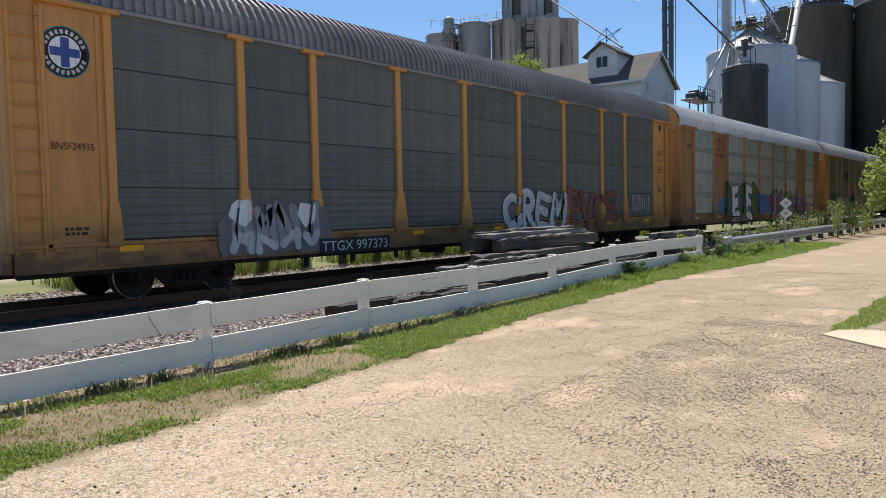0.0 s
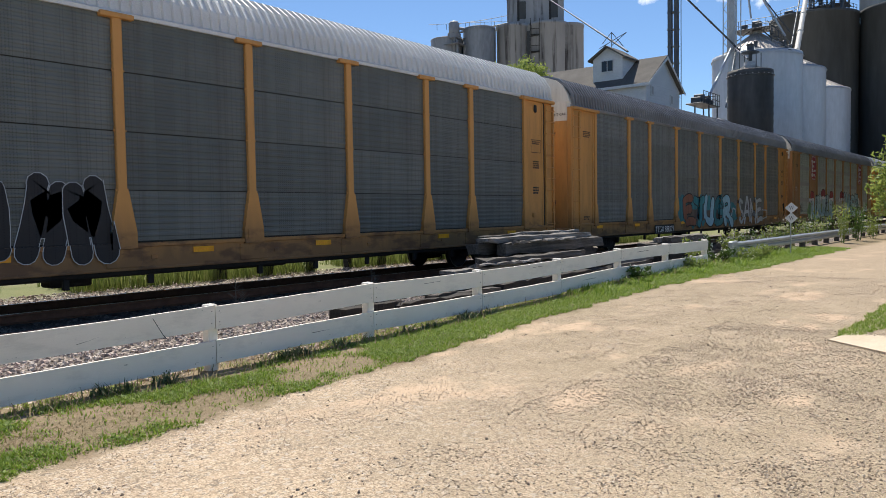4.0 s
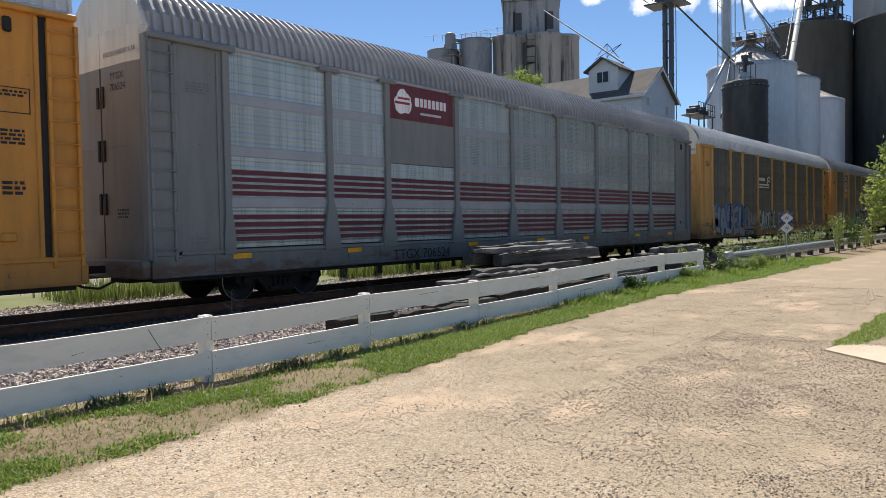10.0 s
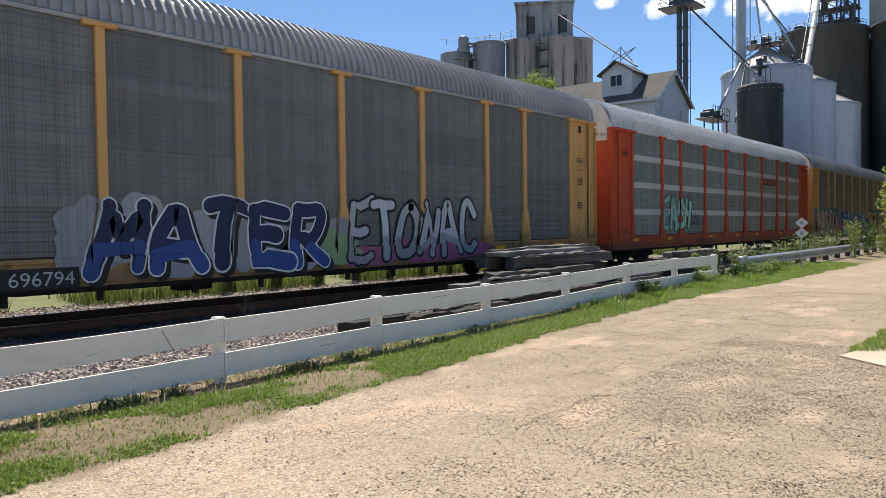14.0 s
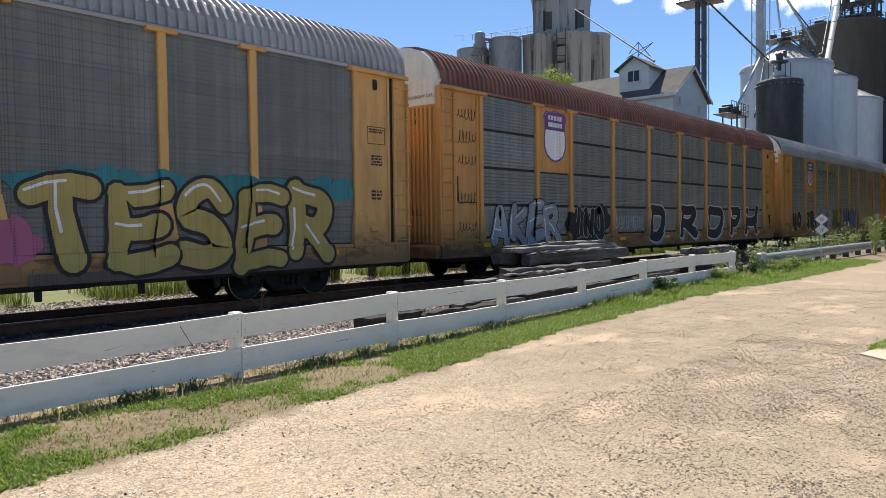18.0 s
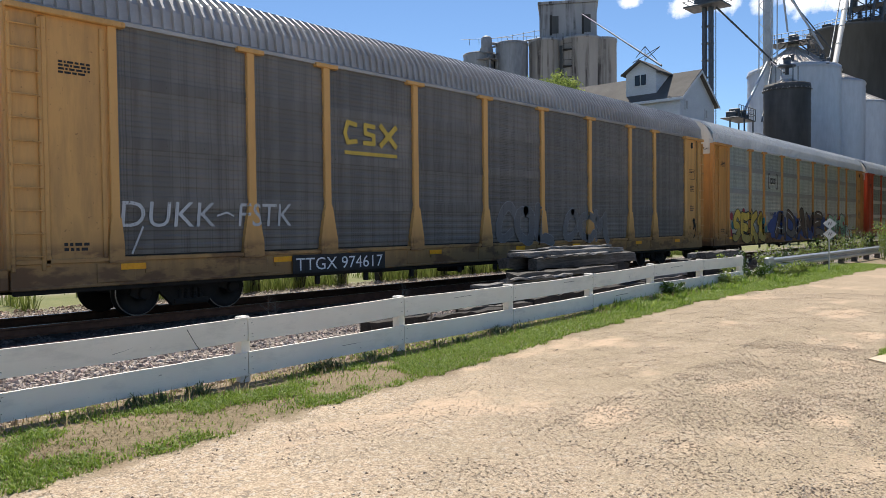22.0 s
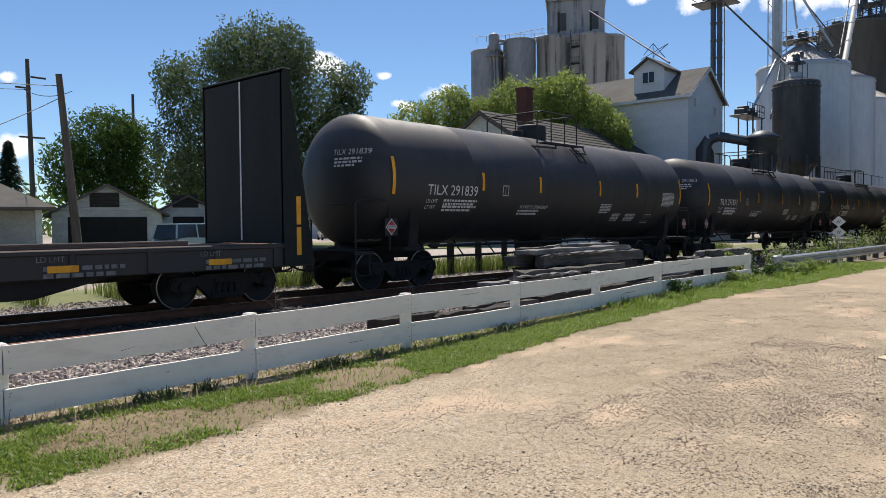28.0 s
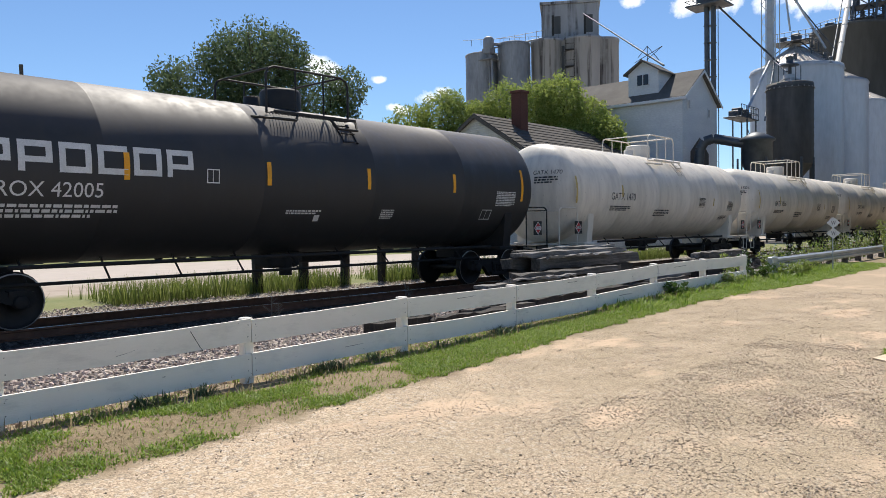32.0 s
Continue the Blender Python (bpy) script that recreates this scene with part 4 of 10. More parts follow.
def autorack(car_no, label, paint_m, panel_m, roof_m, ribs=5, skip=(), tall=(), head=WHITE_CAR, sill_m=None, end_m=None, belts=None, slots=0.0, punched=False):
    """A covered car carrier. skip: bays closed by a plain painted plate; tall: bays whose plate covers the top half alone."""
    place = TRAIN_X + PITCH * car_no + HALF
    car = thing("autorack_car", pose(place, YC, RAIL), label, "railcar", "autorack cars of the train")
    sill_m, end_m = sill_m or paint_m, end_m or paint_m
    part("underframe", FRAME, [UNDER], car)
    part("air_reservoir", RESERVOIR, [UNDER], car)
    for beam_me in BEAMS:
        part("side_beam", beam_me, [UNDER], car)
    part("brake_valve", VALVE_BOX, [UNDER], car)
    for x in (-7.0, -5.6, -4.1, -2.3, -0.8, 1.6, 3.1, 4.7, 6.4, 7.9):
        part("hanger", HANGER, None, car, m=pose(x, 0, 0))
    part("brake_pipe", PIPE, [UNDER], car)
    part("side_sill", SILL, [sill_m], car)
    part("far_side", FAR_SIDE, [paint_m, panel_m], car)
    part("roof", ROOF, [roof_m], car)
    for k in range(2):
        turn = pose(0, 0, 0, 0, 0, 180 * k)
        for name, me, tone in END_WALL:
            if (name == "door_slot" and car_no not in (2, 5)) or (name in ("lock_bar", "door_seam") and car_no == 11):
                continue
            part(name, me, [(end_m, head, BLACK_STEEL)[tone]], car, m=turn)
        for y in [0.14 * q + 0.07 for q in range(-9, 9)] if car_no == 11 else ():
            part("door_flute", FLUTE, [end_m], car, m=turn @ pose(0, y, 0))
    for side in (END_SIDES, END_SIDES_R):
        for name, me in side.items():
            if name in ("hinge_bar", "kick_seam") and car_no != 11:
                continue
            if name == "slot_lining" and car_no in (1, 4):
                me = CLOSED_SLOT
            part(name, me, [BLACK_STEEL if name in ("hinge_bar", "kick_seam") or (name == "slot_lining" and car_no not in (1, 4)) else paint_m], car)
    rungs = SHORT_LADDER if car_no in (1, 4) else LADDER
    part("ladder", rungs, [paint_m], car, m=pose(-HALF + 0.08, 0, 0))
    part("ladder", rungs, [paint_m], car, m=pose(HALF - 0.46, 0, 0))
    if car_no not in (1, 4):
        part("latch", GAP_LATCH, None, car)
    if car_no in (3, 7, 11, 13):
        part("brake_lever", BRAKE_LEVER, None, car)
    for x in POSTS:
        part("side_post", END_POST if abs(x) > 11 else POST, [paint_m], car, m=pose(x, 0, 0))
    for b, (a, c) in enumerate(zip(POSTS, POSTS[1:])):
        w = c - a - 0.1
        for t, (lo, hi) in enumerate(zip(TIERS, TIERS[1:])):
            if b in skip or (b in tall and t >= 2):
                continue
            key = (round(w, 2), round(hi - lo, 2), ribs, slots)
            if key not in SHEETS:
                SHEETS[key] = sheet_mesh(w, hi - lo - 0.02 - slots, ribs, 0.2 if punched else 0.045, 0.055 if punched else (0.018 if slots else 0.011))
            part("panel", SHEETS[key], [panel_m], car, m=pose(a + 0.05, -WALL, lo + 0.01 + slots / 2))
            if punched:
                if ("holes", round(w, 2)) not in SHEETS:
                    SHEETS["holes", round(w, 2)] = holes_mesh(w)
                for z in (lo + 0.07, hi - 0.17):
                    part("perforation", SHEETS["holes", round(w, 2)], None, car, m=pose(a + 0.05, -WALL, z), kind="stuff")
                if t:
                    for x in (a + 0.09, (a + c) / 2, c - 0.09):
                        part("clamp", CLAMP, None, car, m=pose(x, -WALL, lo))
        for t, z in enumerate(TIERS[1:4]):
            if belts and b not in skip and not (b in tall and t >= 1):
                if round(w, 2) not in BELTS:
                    BELTS[round(w, 2)] = belt_mesh(w)
                part("belt_rail", BELTS[round(w, 2)], [panel_m if belts == DARK_BELT else belts], car, m=pose(a + 0.05, -WALL, z))
        if b in skip or b in tall:
            lo = TIERS[0] if b in skip else TIERS[2]
            s = Sh().brick(a + 0.05, c - 0.05, -WALL - 0.02, -WALL + 0.02, lo, 5.0, 0.01)
            if b in skip:
                for q in (0.33, 0.66):
                    xx = a + (c - a) * q
                    part("plate_rib", Sh().brick(xx - 0.02, xx + 0.02, -WALL - 0.035, -WALL - 0.018, lo, 5.0, 0.006), [paint_m], car)
            part("plate", s, [paint_m], car)
        # added black sheet behind the panels, in place of the unlit inside
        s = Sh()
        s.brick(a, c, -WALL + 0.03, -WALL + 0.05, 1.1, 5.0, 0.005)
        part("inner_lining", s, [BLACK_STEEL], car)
    running_gear(car, 9.8, 0.42, place)
    couplers(car, HALF)
    CARS.append((car, place))
    return car


CARS = []
TANK_R, TANK_Z = 1.60, 2.63
CAR16 = TRAIN_X + PITCH * 16


def on_tank(x, z):
    return (x, -math.sqrt(max(0.0, (TANK_R + 0.008) ** 2 - (z - TANK_Z) ** 2)), z)


def shell_mesh(half, r=TANK_R):
    prof = []
    dome = 0.78
    for k in range(9):
        a = k / 8 * math.pi / 2
        prof.append((r * math.sin(a), -half - dome * math.cos(a)))
    seams = [q * half for q in (-0.62, -0.2, 0.2, 0.62)]
    for q in seams:
        prof += [(r, q - 0.03), (r + 0.006, q - 0.015), (r + 0.006, q + 0.015), (r, q + 0.03)]
    for k in range(8, -1, -1):
        a = k / 8 * math.pi / 2
        prof.append((r * math.sin(a), half + dome * math.cos(a)))
    prof[0] = (0.001, prof[0][1])
    prof[-1] = (0.001, prof[-1][1])
    return Sh().lathe(prof, 48, "x", (0, 0, TANK_Z))


def stripe(sh, x, lo, hi, wide=0.1, mi=0):
    n = 6
    pts = [on_tank(x + s * wide / 2, lo + (hi - lo) * k / n) for k in range(n + 1) for s in (-1, 1)]
    sh.add(pts, [(2 * k, 2 * k + 1, 2 * k + 3, 2 * k + 2) for k in range(n)], mi)


def tank_car(at, half, label, paint_m, ink, marks, stripes, walk_all=False, white=False, plaque=True, tape=None, placard="3295"):
    """A tank car. at: its middle behind the flat car's head; half: half the straight shell."""
    place = CAR16 + at
    car = thing("tank_car", pose(place, YC, RAIL), label, "railcar", "tank cars of the train")
    end = half + 0.78
    stripes = [(x - 0.12, lo, hi) for x, lo, hi in stripes]
    marks = [tuple(q + 0.02 if k == (2 if mk[0] == "word" else 1) else q for k, q in enumerate(mk)) for mk in marks]
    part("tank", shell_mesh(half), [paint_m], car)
    # stub sills, saddles and side pipes
    for sg in (-1, 1):
        s = Sh().brick(sg * (end - 2.6), sg * (end + 0.35), -0.34, 0.34, 0.72, 1.0, 0.02) if sg > 0 else Sh().brick(-(end + 0.35), -(end - 2.6), -0.34, 0.34, 0.72, 1.0, 0.02)
        c = sg * (end - 1.55)
        ring = [(-1.35, 1.0), (1.35, 1.0), (1.42, 1.6), (1.44, 2.0), (1.25, 1.72), (0.9, 1.38), (0.45, 1.16), (0, 1.1), (-0.45, 1.16), (-0.9, 1.38), (-1.25, 1.72), (-1.44, 2.0), (-1.42, 1.6)]
        s.prism(ring, "x", c - 0.16, c + 0.16)
        s.brick(c - 0.35, c + 0.35, -1.4, 1.4, 0.92, 1.02, 0.02)
        part("saddle", s, [paint_m if white else UNDER], car)
        s = Sh().brick(sg * (end + 0.1) - 0.28, sg * (end + 0.1) + 0.28, -1.45, 1.45, 0.96, 1.0, 0.008)
        for yy in (-1.42, 1.42):
            s.brick(sg * (end + 0.1) - 0.28, sg * (end + 0.1) + 0.28, yy - 0.03, yy + 0.03, 0.88, 1.0, 0.008)
        part("end_platform", s, [BLACK_STEEL if not white else paint_m], car)
        x1, x0 = sg * (end + 0.34), sg * (end - 0.7)
        for yy in (-1.44, 1.44):
            s = Sh()
            s.path([(x1, yy, 0.96), (x1, yy, 2.02), (x1 - sg * 0.12, yy, 2.1), (x0 + sg * 0.1, yy, 2.1), (x0, yy, 2.0), (x0, yy, 0.96)], 0.022, 6)
            s.path([(x1, yy, 0.9), (x1, yy, 0.42), (x1 - sg * 0.4, yy, 0.42), (x1 - sg * 0.4, yy, 0.9)], 0.018, 6)
            if yy < 0:
                s.path([(x1, -1.44, 2.02), (x1, -0.5, 2.02)], 0.02, 6)
            part("grab_rail", s, [BLACK_STEEL if not white else paint_m], car)
    s = Sh()
    s.tube((-end + 2.2, -1.30, 1.02), (end - 2.2, -1.30, 1.02), 0.035, 8)
    s.tube((-end + 2.2, -0.9, 0.72), (end - 2.2, -0.9, 0.72), 0.03, 8)
    k = -end + 2.6
    while k < end - 2.4:
        s.path([(k, -0.9, 0.72), (k, -0.5, 1.15)], 0.02, 5)
        k += 1.35
    s.brick(-0.5, 0.35, -0.3, 0.3, 0.72, 1.15, 0.06)
    s.tube((0.8, 0.4, 0.95), (2.2, 0.4, 0.95), 0.18, 12)
    s.tube((0, -0.2, 0.55), (0, -0.2, 1.1), 0.14, 12)
    part("bottom_pipework", s, [UNDER], car)
    # top walkway
    top = TANK_Z + TANK_R
    s = Sh()
    a, b = -0.95, 1.25
    for yy in (-0.95, 0.95):
        # an open grating between two angles, and rails with bent corners
        for q in (-0.26, 0.2):
            s.brick(a, b, yy + q - 0.02, yy + q + 0.02, top - 0.30, top - 0.24, 0.006)
        for q in range(28):
            x = a + (b - a) * (q + 0.5) / 28
            s.box(x - 0.006, x + 0.006, yy - 0.25, yy + 0.19, top - 0.27, top - 0.255)
        s.path([(a, yy, top - 0.26), (a, yy, top + 0.52), (a + 0.06, yy, top + 0.64), (a + 0.2, yy, top + 0.70), (b - 0.2, yy, top + 0.70), (b - 0.06, yy, top + 0.64), (b, yy, top + 0.52), (b, yy, top - 0.26)], 0.026, 6)
        for x in (a + 0.75, a + 1.5):
            s.path([(x, yy, top - 0.26), (x, yy, top + 0.70)], 0.02, 6)
    for x in (a + 0.2, b - 0.2):
        s.path([(x, -0.95, top + 0.70), (x, 0.95, top + 0.70)], 0.024, 6)
    s.path([(a - 0.45, -1.05, top - 0.4), (a - 0.05, -1.25, top - 0.42), (a + 0.5, -1.28, top - 0.42), (a + 0.6, -1.2, top - 0.28)], 0.03, 6)
    s.path([(b - 0.75, -1.2, top - 0.28), (b - 0.6, -1.32, top - 0.5), (b - 0.05, -1.32, top - 0.5), (b + 0.05, -1.15, top - 0.3)], 0.03, 6)
    part("walkway", s, [paint_m if white else BLACK_STEEL], car)
    s = Sh().lathe([(0.0, top + 0.44), (0.42, top + 0.42), (0.46, top + 0.36), (0.46, top - 0.05)], 20, "z", (0.1, 0, 0))
    s.lathe([(0.0, top + 0.2), (0.18, top + 0.2), (0.18, top - 0.1)], 14, "z", (-0.65, 0, 0))
    part("dome_cover", s, [paint_m if white else BLACK_STEEL], car)
    s = Sh()
    for x in (0.75, 1.13):
        s.path([(x, *on_tank(x, z)[1:]) for z in (top - 0.35, top - 0.55, top - 0.8)], 0.022, 6)
    for z in (top - 0.4, top - 0.58, top - 0.78):
        y = on_tank(0, max(z, TANK_Z - 0.9))[1] - 0.05 if z > 1.7 else -1.52
        s.tube((0.75, y, z), (1.13, y, z), 0.016, 6)
    part("ladder", s, [paint_m if white else BLACK_STEEL], car)
    if walk_all:
        s = Sh()
        z = top + 0.62
        for yy in (-0.55,):
            s.path([(-end + 0.5, yy, z), (end - 0.5, yy, z)], 0.024, 6)
            x = -end + 0.5
            while x < end - 0.4:
                s.path([(x, yy, top - 0.12), (x, yy, z)], 0.02, 6)
                x += 2.35
        s.path([(-end + 0.5, -0.55, z), (-end + 0.1, -0.55, z), (-end - 0.05, -0.55, z - 0.2), (-end - 0.05, -0.55, 1.0)], 0.024, 6)
        part("long_handrail", s, [BLACK_STEEL], car)
        # chalk lines where the dust has been rubbed
        rnd = random.Random(4)
        for x0, n in ((-4.0, 6), (-2.95, 8), (1.1, 11), (5.0, 9)):
            pts = [(x0 + 0.16 * q, TANK_Z + 0.98 + rnd.uniform(-0.13, 0.13) - 0.025 * q) for q in range(n)]
            s = Sh()
            for k, ((xa, za), (xb, zb)) in enumerate(zip(pts, pts[1:])):
                w = 0.016 if k % 3 else 0.03
                s.add([on_tank(xa, za - w), on_tank(xb, zb - w), on_tank(xb, zb + w), on_tank(xa, za + w)], [(0, 1, 2, 3)])
            part("chalk_line", s, [CHALK], car)
    # markings
    for x, lo, hi in stripes:
        s = Sh()
        stripe(s, x, lo, hi)
        part("reflector", s, [tape or REFLECT], car)
    s = Sh()
    for kind, *args in marks:
        if kind == "word":
            word(s, args[0], args[1], args[2], args[3], on_tank, 0, *(args[4:5]))
        elif kind == "bars":
            bars(s, args[0], args[1], args[2], args[3] * 0.62, on_tank, 0, int(args[4] * 1.5 + 0.5))
        elif kind == "frame":
            x, z, w, h = args
            for x0, x1, z0, z1 in ((x, x + w, z, z + 0.02), (x, x + w, z + h - 0.02, z + h), (x, x + 0.02, z, z + h), (x + w - 0.02, x + w, z, z + h), (x + w * 0.45, x + w * 0.5, z, z + h)):
                s.add([on_tank(*p) for p in ((x0, z0), (x1, z0), (x1, z1), (x0, z1))], [(0, 1, 2, 3)])
        elif kind == "block":
            x, z, w, h = args
            n = max(1, int(h / 0.12))
            s.add([on_tank(x + q * w, z + h * j / n) for j in range(n + 1) for q in (0, 1)], [(2 * j, 2 * j + 1, 2 * j + 3, 2 * j + 2) for j in range(n)])
    if marks:
        part("stencilled_mark", s, [ink], car, kind="stuff")
        title = next((mk[1] for mk in marks if mk[0] == "word"), "")

        def on_head(u, z):
            return (-half - 0.79 * math.sqrt(max(0.02, 1 - (u * u + (z - TANK_Z) ** 2) / TANK_R ** 2)), -u, z)
        s = Sh()
        word(s, title, 0.25, TANK_Z + 0.55, 0.13, on_head)
        bars(s, 0.3, TANK_Z + 0.48, 0.75, 0.05, on_head, 0, 3)
        part("head_mark", s, [ink], car, kind="stuff")
    if plaque:
        # hazard diamonds on a hanger at each end
        for x in (-half - 0.05, half + 0.62):
            s = Sh()
            z, r = 1.5, 0.19
            s.add([(x, -1.47, z - r), (x + r, -1.47, z), (x, -1.47, z + r), (x - r, -1.47, z)], [(0, 1, 2, 3)], 0)
            s.add([(x, -1.475, z - r * 0.86), (x + r * 0.86, -1.475, z), (x, -1.475, z + r * 0.86), (x - r * 0.86, -1.475, z)], [(0, 1, 2, 3)], 1)
            s.add([(x - 0.12, -1.48, z - 0.045), (x + 0.12, -1.48, z - 0.045), (x + 0.12, -1.48, z + 0.045), (x - 0.12, -1.48, z + 0.045)], [(0, 1, 2, 3)], 0)
            word(s, placard, x - 0.105, z - 0.035, 0.07, lambda u, q: (u, -1.484, q), 2, 0.21)
            s.box(x - 0.2, x + 0.2, -1.465, -1.45, z - 0.2, z + 0.2, 2)
            part("hazard_placard", s, [STENCIL, PLACARD_RED, BLACK_STEEL], car, "red and white diamond placard")
    running_gear(car, end - 1.55, 0.457, place)
    couplers(car, end + 0.35, z=0.86)
    CARS.append((car, place))
    return car


CHALK = surf("faint chalk", (0.30, 0.29, 0.285, 1), (0.16, 0.15, 0.15, 1), 6, 0.8)
PLACARD_RED = surf("red placard", srgb(190, 40, 44), srgb(170, 34, 40), 3, 0.5)
DECK_RED = surf("red-brown deck boards", (0.20, 0.09, 0.055, 1), (0.32, 0.18, 0.12, 1), 2, 0.85, fine=20, stretch=(0.4, 3, 3), tone=0.25)
FLAT_BROWN = paint("brown-black flat car paint", (0.030, 0.028, 0.027, 1), amount=0.35, rough=0.55)
STAKE = surf("rusty stake steel", (0.045, 0.022, 0.016, 1), (0.09, 0.045, 0.032, 1), 2, 0.75, stretch=(2, 2, 0.4))


FLAT_BLACK = surf("black-green bulkhead paint", (0.007, 0.010, 0.009, 1), (0.016, 0.019, 0.017, 1), 1.2, 0.85, stretch=(1, 1, 0.3))


def flat_car():
    """A flat car with end walls and upright stakes."""
    at, half = 10.35, 10.55
    place = CAR16 + at
    car = thing("flat_car", pose(place, YC, RAIL), "empty brown-black bulkhead flat car with upright steel stakes", "railcar")
    s = Sh()
    s.brick(-half, half, -1.44, -1.34, 0.72, 1.17, 0.02)
    s.brick(-half, half, -1.48, -1.34, 1.10, 1.19, 0.015)
    s.brick(-half, half, 1.34, 1.44, 0.72, 1.17, 0.02)
    k = -half + 0.7
    while k < half:
        s.brick(k - 0.05, k + 0.05, -1.475, -1.43, 0.74, 1.12, 0.01)
        k += 1.3
    part("side_sill", s, [FLAT_BROWN], car)
    s = Sh()
    s.brick(-half, half, -0.45, 0.45, 0.55, 1.1, 0.03)
    for k in range(14):
        s.brick(-half + 0.4 + k * 1.5, -half + 0.55 + k * 1.5, -1.34, 1.34, 0.8, 1.1, 0.01)
    s.prism([(-6.5, 0.72), (-5.2, 0.42), (5.2, 0.42), (6.5, 0.72)], "y", -1.32, -1.2)
    part("underframe", s, [UNDER], car)
    plank = Sh().brick(-half + 0.35, half - 0.35, 0.0, 0.29, 1.10, 1.17, 0.008).mesh("deck_plank", [DECK_RED])
    for k in range(9):
        part("deck_plank", plank, None, car, m=pose(0, -1.32 + 0.295 * k, 0.004 * (k % 2)))
    for sg in (-1, 1):
        s = Sh()
        x = sg * (half - 0.70)
        s.brick(min(x, x + sg * 0.07), max(x, x + sg * 0.07), -1.47, 1.47, 1.19, 4.66, 0.01)
        part("end_wall", s, [FLAT_BLACK], car)
        for y in (-0.72, 0.02, 0.74):
            a, b = sorted((x + sg * 0.07, x + sg * 0.22))
            part("end_wall_rib", Sh().brick(a, b, y, y + 0.08, 1.19, 4.6, 0.01), [FLAT_BLACK], car)
        for y in (-1.49, 1.41):
            ring = [(x, 4.66), (x + sg * 0.14, 4.66), (x + sg * 0.75, 0.75), (x, 0.75)]
            part("end_gusset", Sh().prism(ring, "y", y, y + 0.08), [FLAT_BLACK], car)
        part("top_cap", Sh().brick(min(x, x + sg * 0.2), max(x, x + sg * 0.2), -1.5, 1.5, 4.6, 4.7, 0.015), [FLAT_BLACK], car)
    s = Sh().box(half - 0.715, half - 0.712, -0.02, 0.03, 1.25, 4.6)
    part("seam_light", s, [STENCIL], car)
    stake = Sh().brick(-0.09, 0.09, -0.06, 0.06, 0.78, 4.08, 0.012)
    ring = [(0.06 * math.cos(a), 0, 4.08 + 0.14 * math.sin(a)) for a in [math.pi * q / 6 for q in range(7)]]
    stake.path(ring, 0.012, 5)
    stake = stake.mesh("stake", [STAKE])
    for x in (-3.5, -1.4, -0.2, 0.8, 1.95, 4.0):
        part("stake", stake, None, car, m=pose(x, -1.49, 0))
    for x in (-3.6, -1.55, -0.45, 0.55, 1.75, 3.87):
        part("stake", stake, None, car, m=pose(x, 1.49, 0))
    tape = Sh().box(-0.24, 0.24, -1.482, -1.478, 0.83, 0.94).mesh("reflector", [REFLECT])
    for x in (-8.2, -4.6, -1.2, 2.2, 5.6, 8.4):
        part("reflector", tape, None, car, m=pose(x, 0, 0))
    s = Sh()
    for k in range(2):
        s.box(half - 0.40, half - 0.29, -1.496, -1.4925, 0.95 + 0.62 * k, 1.52 + 0.62 * k)
    part("reflector", s, [REFLECT], car)
    s = Sh()
    for x in (5.2, 8.0, -6):
        word(s, "LD LMT", x, 1.0, 0.09, flat_at(-1.4790))
        bars(s, x + 0.1, 0.93, 1.3, 0.07, flat_at(-1.4790), 0, 2)
    part("stencilled_mark", s, [STENCIL_FAINT], car, kind="stuff")
    for x0, x1, y0 in ((-9.6, -5.2, -0.9), (-3.6, 1.8, 0.5), (2.6, 8.2, -0.7)):
        s = Sh().brick(x0, x1, y0, y0 + 0.22, 1.18, 1.28, 0.012)
        part("dunnage_timber", s, [WOOD_GREY], car)
    running_gear(car, half - 1.75, 0.42, place)
    couplers(car, half, z=0.84)
    CARS.append((car, place))


STENCIL_FAINT = surf("worn white stencil", (0.25, 0.25, 0.24, 1), (0.12, 0.12, 0.12, 1), 6, 0.7)
# ---- the cars of the train, in order ----
GREY_PANEL = panel_mat("weathered grey panel", (0.138, 0.152, 0.146, 1), (0.208, 0.213, 0.199, 1), 0.46, 0.25, 0.6)
RACK = {}
# dark green of the reflected trees is put into this panel colour
SLATE_PANEL = panel_mat("zinc panel with reflected green", (0.245, 0.295, 0.28, 1), (0.34, 0.385, 0.37, 1), 0.40, 0.5, 0.75, grime=0.3)
PALE_BELT = surf("pale zinc belt rail", (0.56, 0.585, 0.58, 1), (0.68, 0.69, 0.68, 1), 1.2, 0.45, 0.3)
RACK[0] = autorack(0, "weathered autorack car with yellow posts, dark grey panels and graffiti", YELLOW, DARK_PANEL, ROOF_DARK)
RACK[1] = autorack(1, "tan autorack car with silver panels and green graffiti", TAN, SILVER_PANEL, ROOF_WHITE, 6, skip=(1, 7), head=TAN, belts=GREY_BELT)
RACK[2] = autorack(2, "yellow autorack car with nearly black panels", YELLOW, DARK_PANEL, ROOF_WHITE, 7)
RACK[3] = autorack(3, "yellow-framed autorack car with dark panels and blue graffiti", YELLOW, GREY_PANEL, ROOF_DARK, belts=DARK_BELT)
RACK[4] = autorack(4, "brown autorack car with dull silver panels and red emblems", TAN, DULL_PANEL, ROOF_DARK, 6, skip=(1, 7), head=WHITE_CAR, belts=GREY_BELT)
RACK[5] = autorack(5, "bright yellow autorack car with shiny zinc panels", YELLOW_B, BRIGHT_PANEL, ROOF_WHITE, 4, tall=(1,), slots=0.05, punched=True)
RACK[6] = autorack(6, "grey autorack car with red-striped silver panels", GREY_CAR, DULL_PANEL, ROOF_METAL, 5, tall=(2,), belts=GREY_BELT)
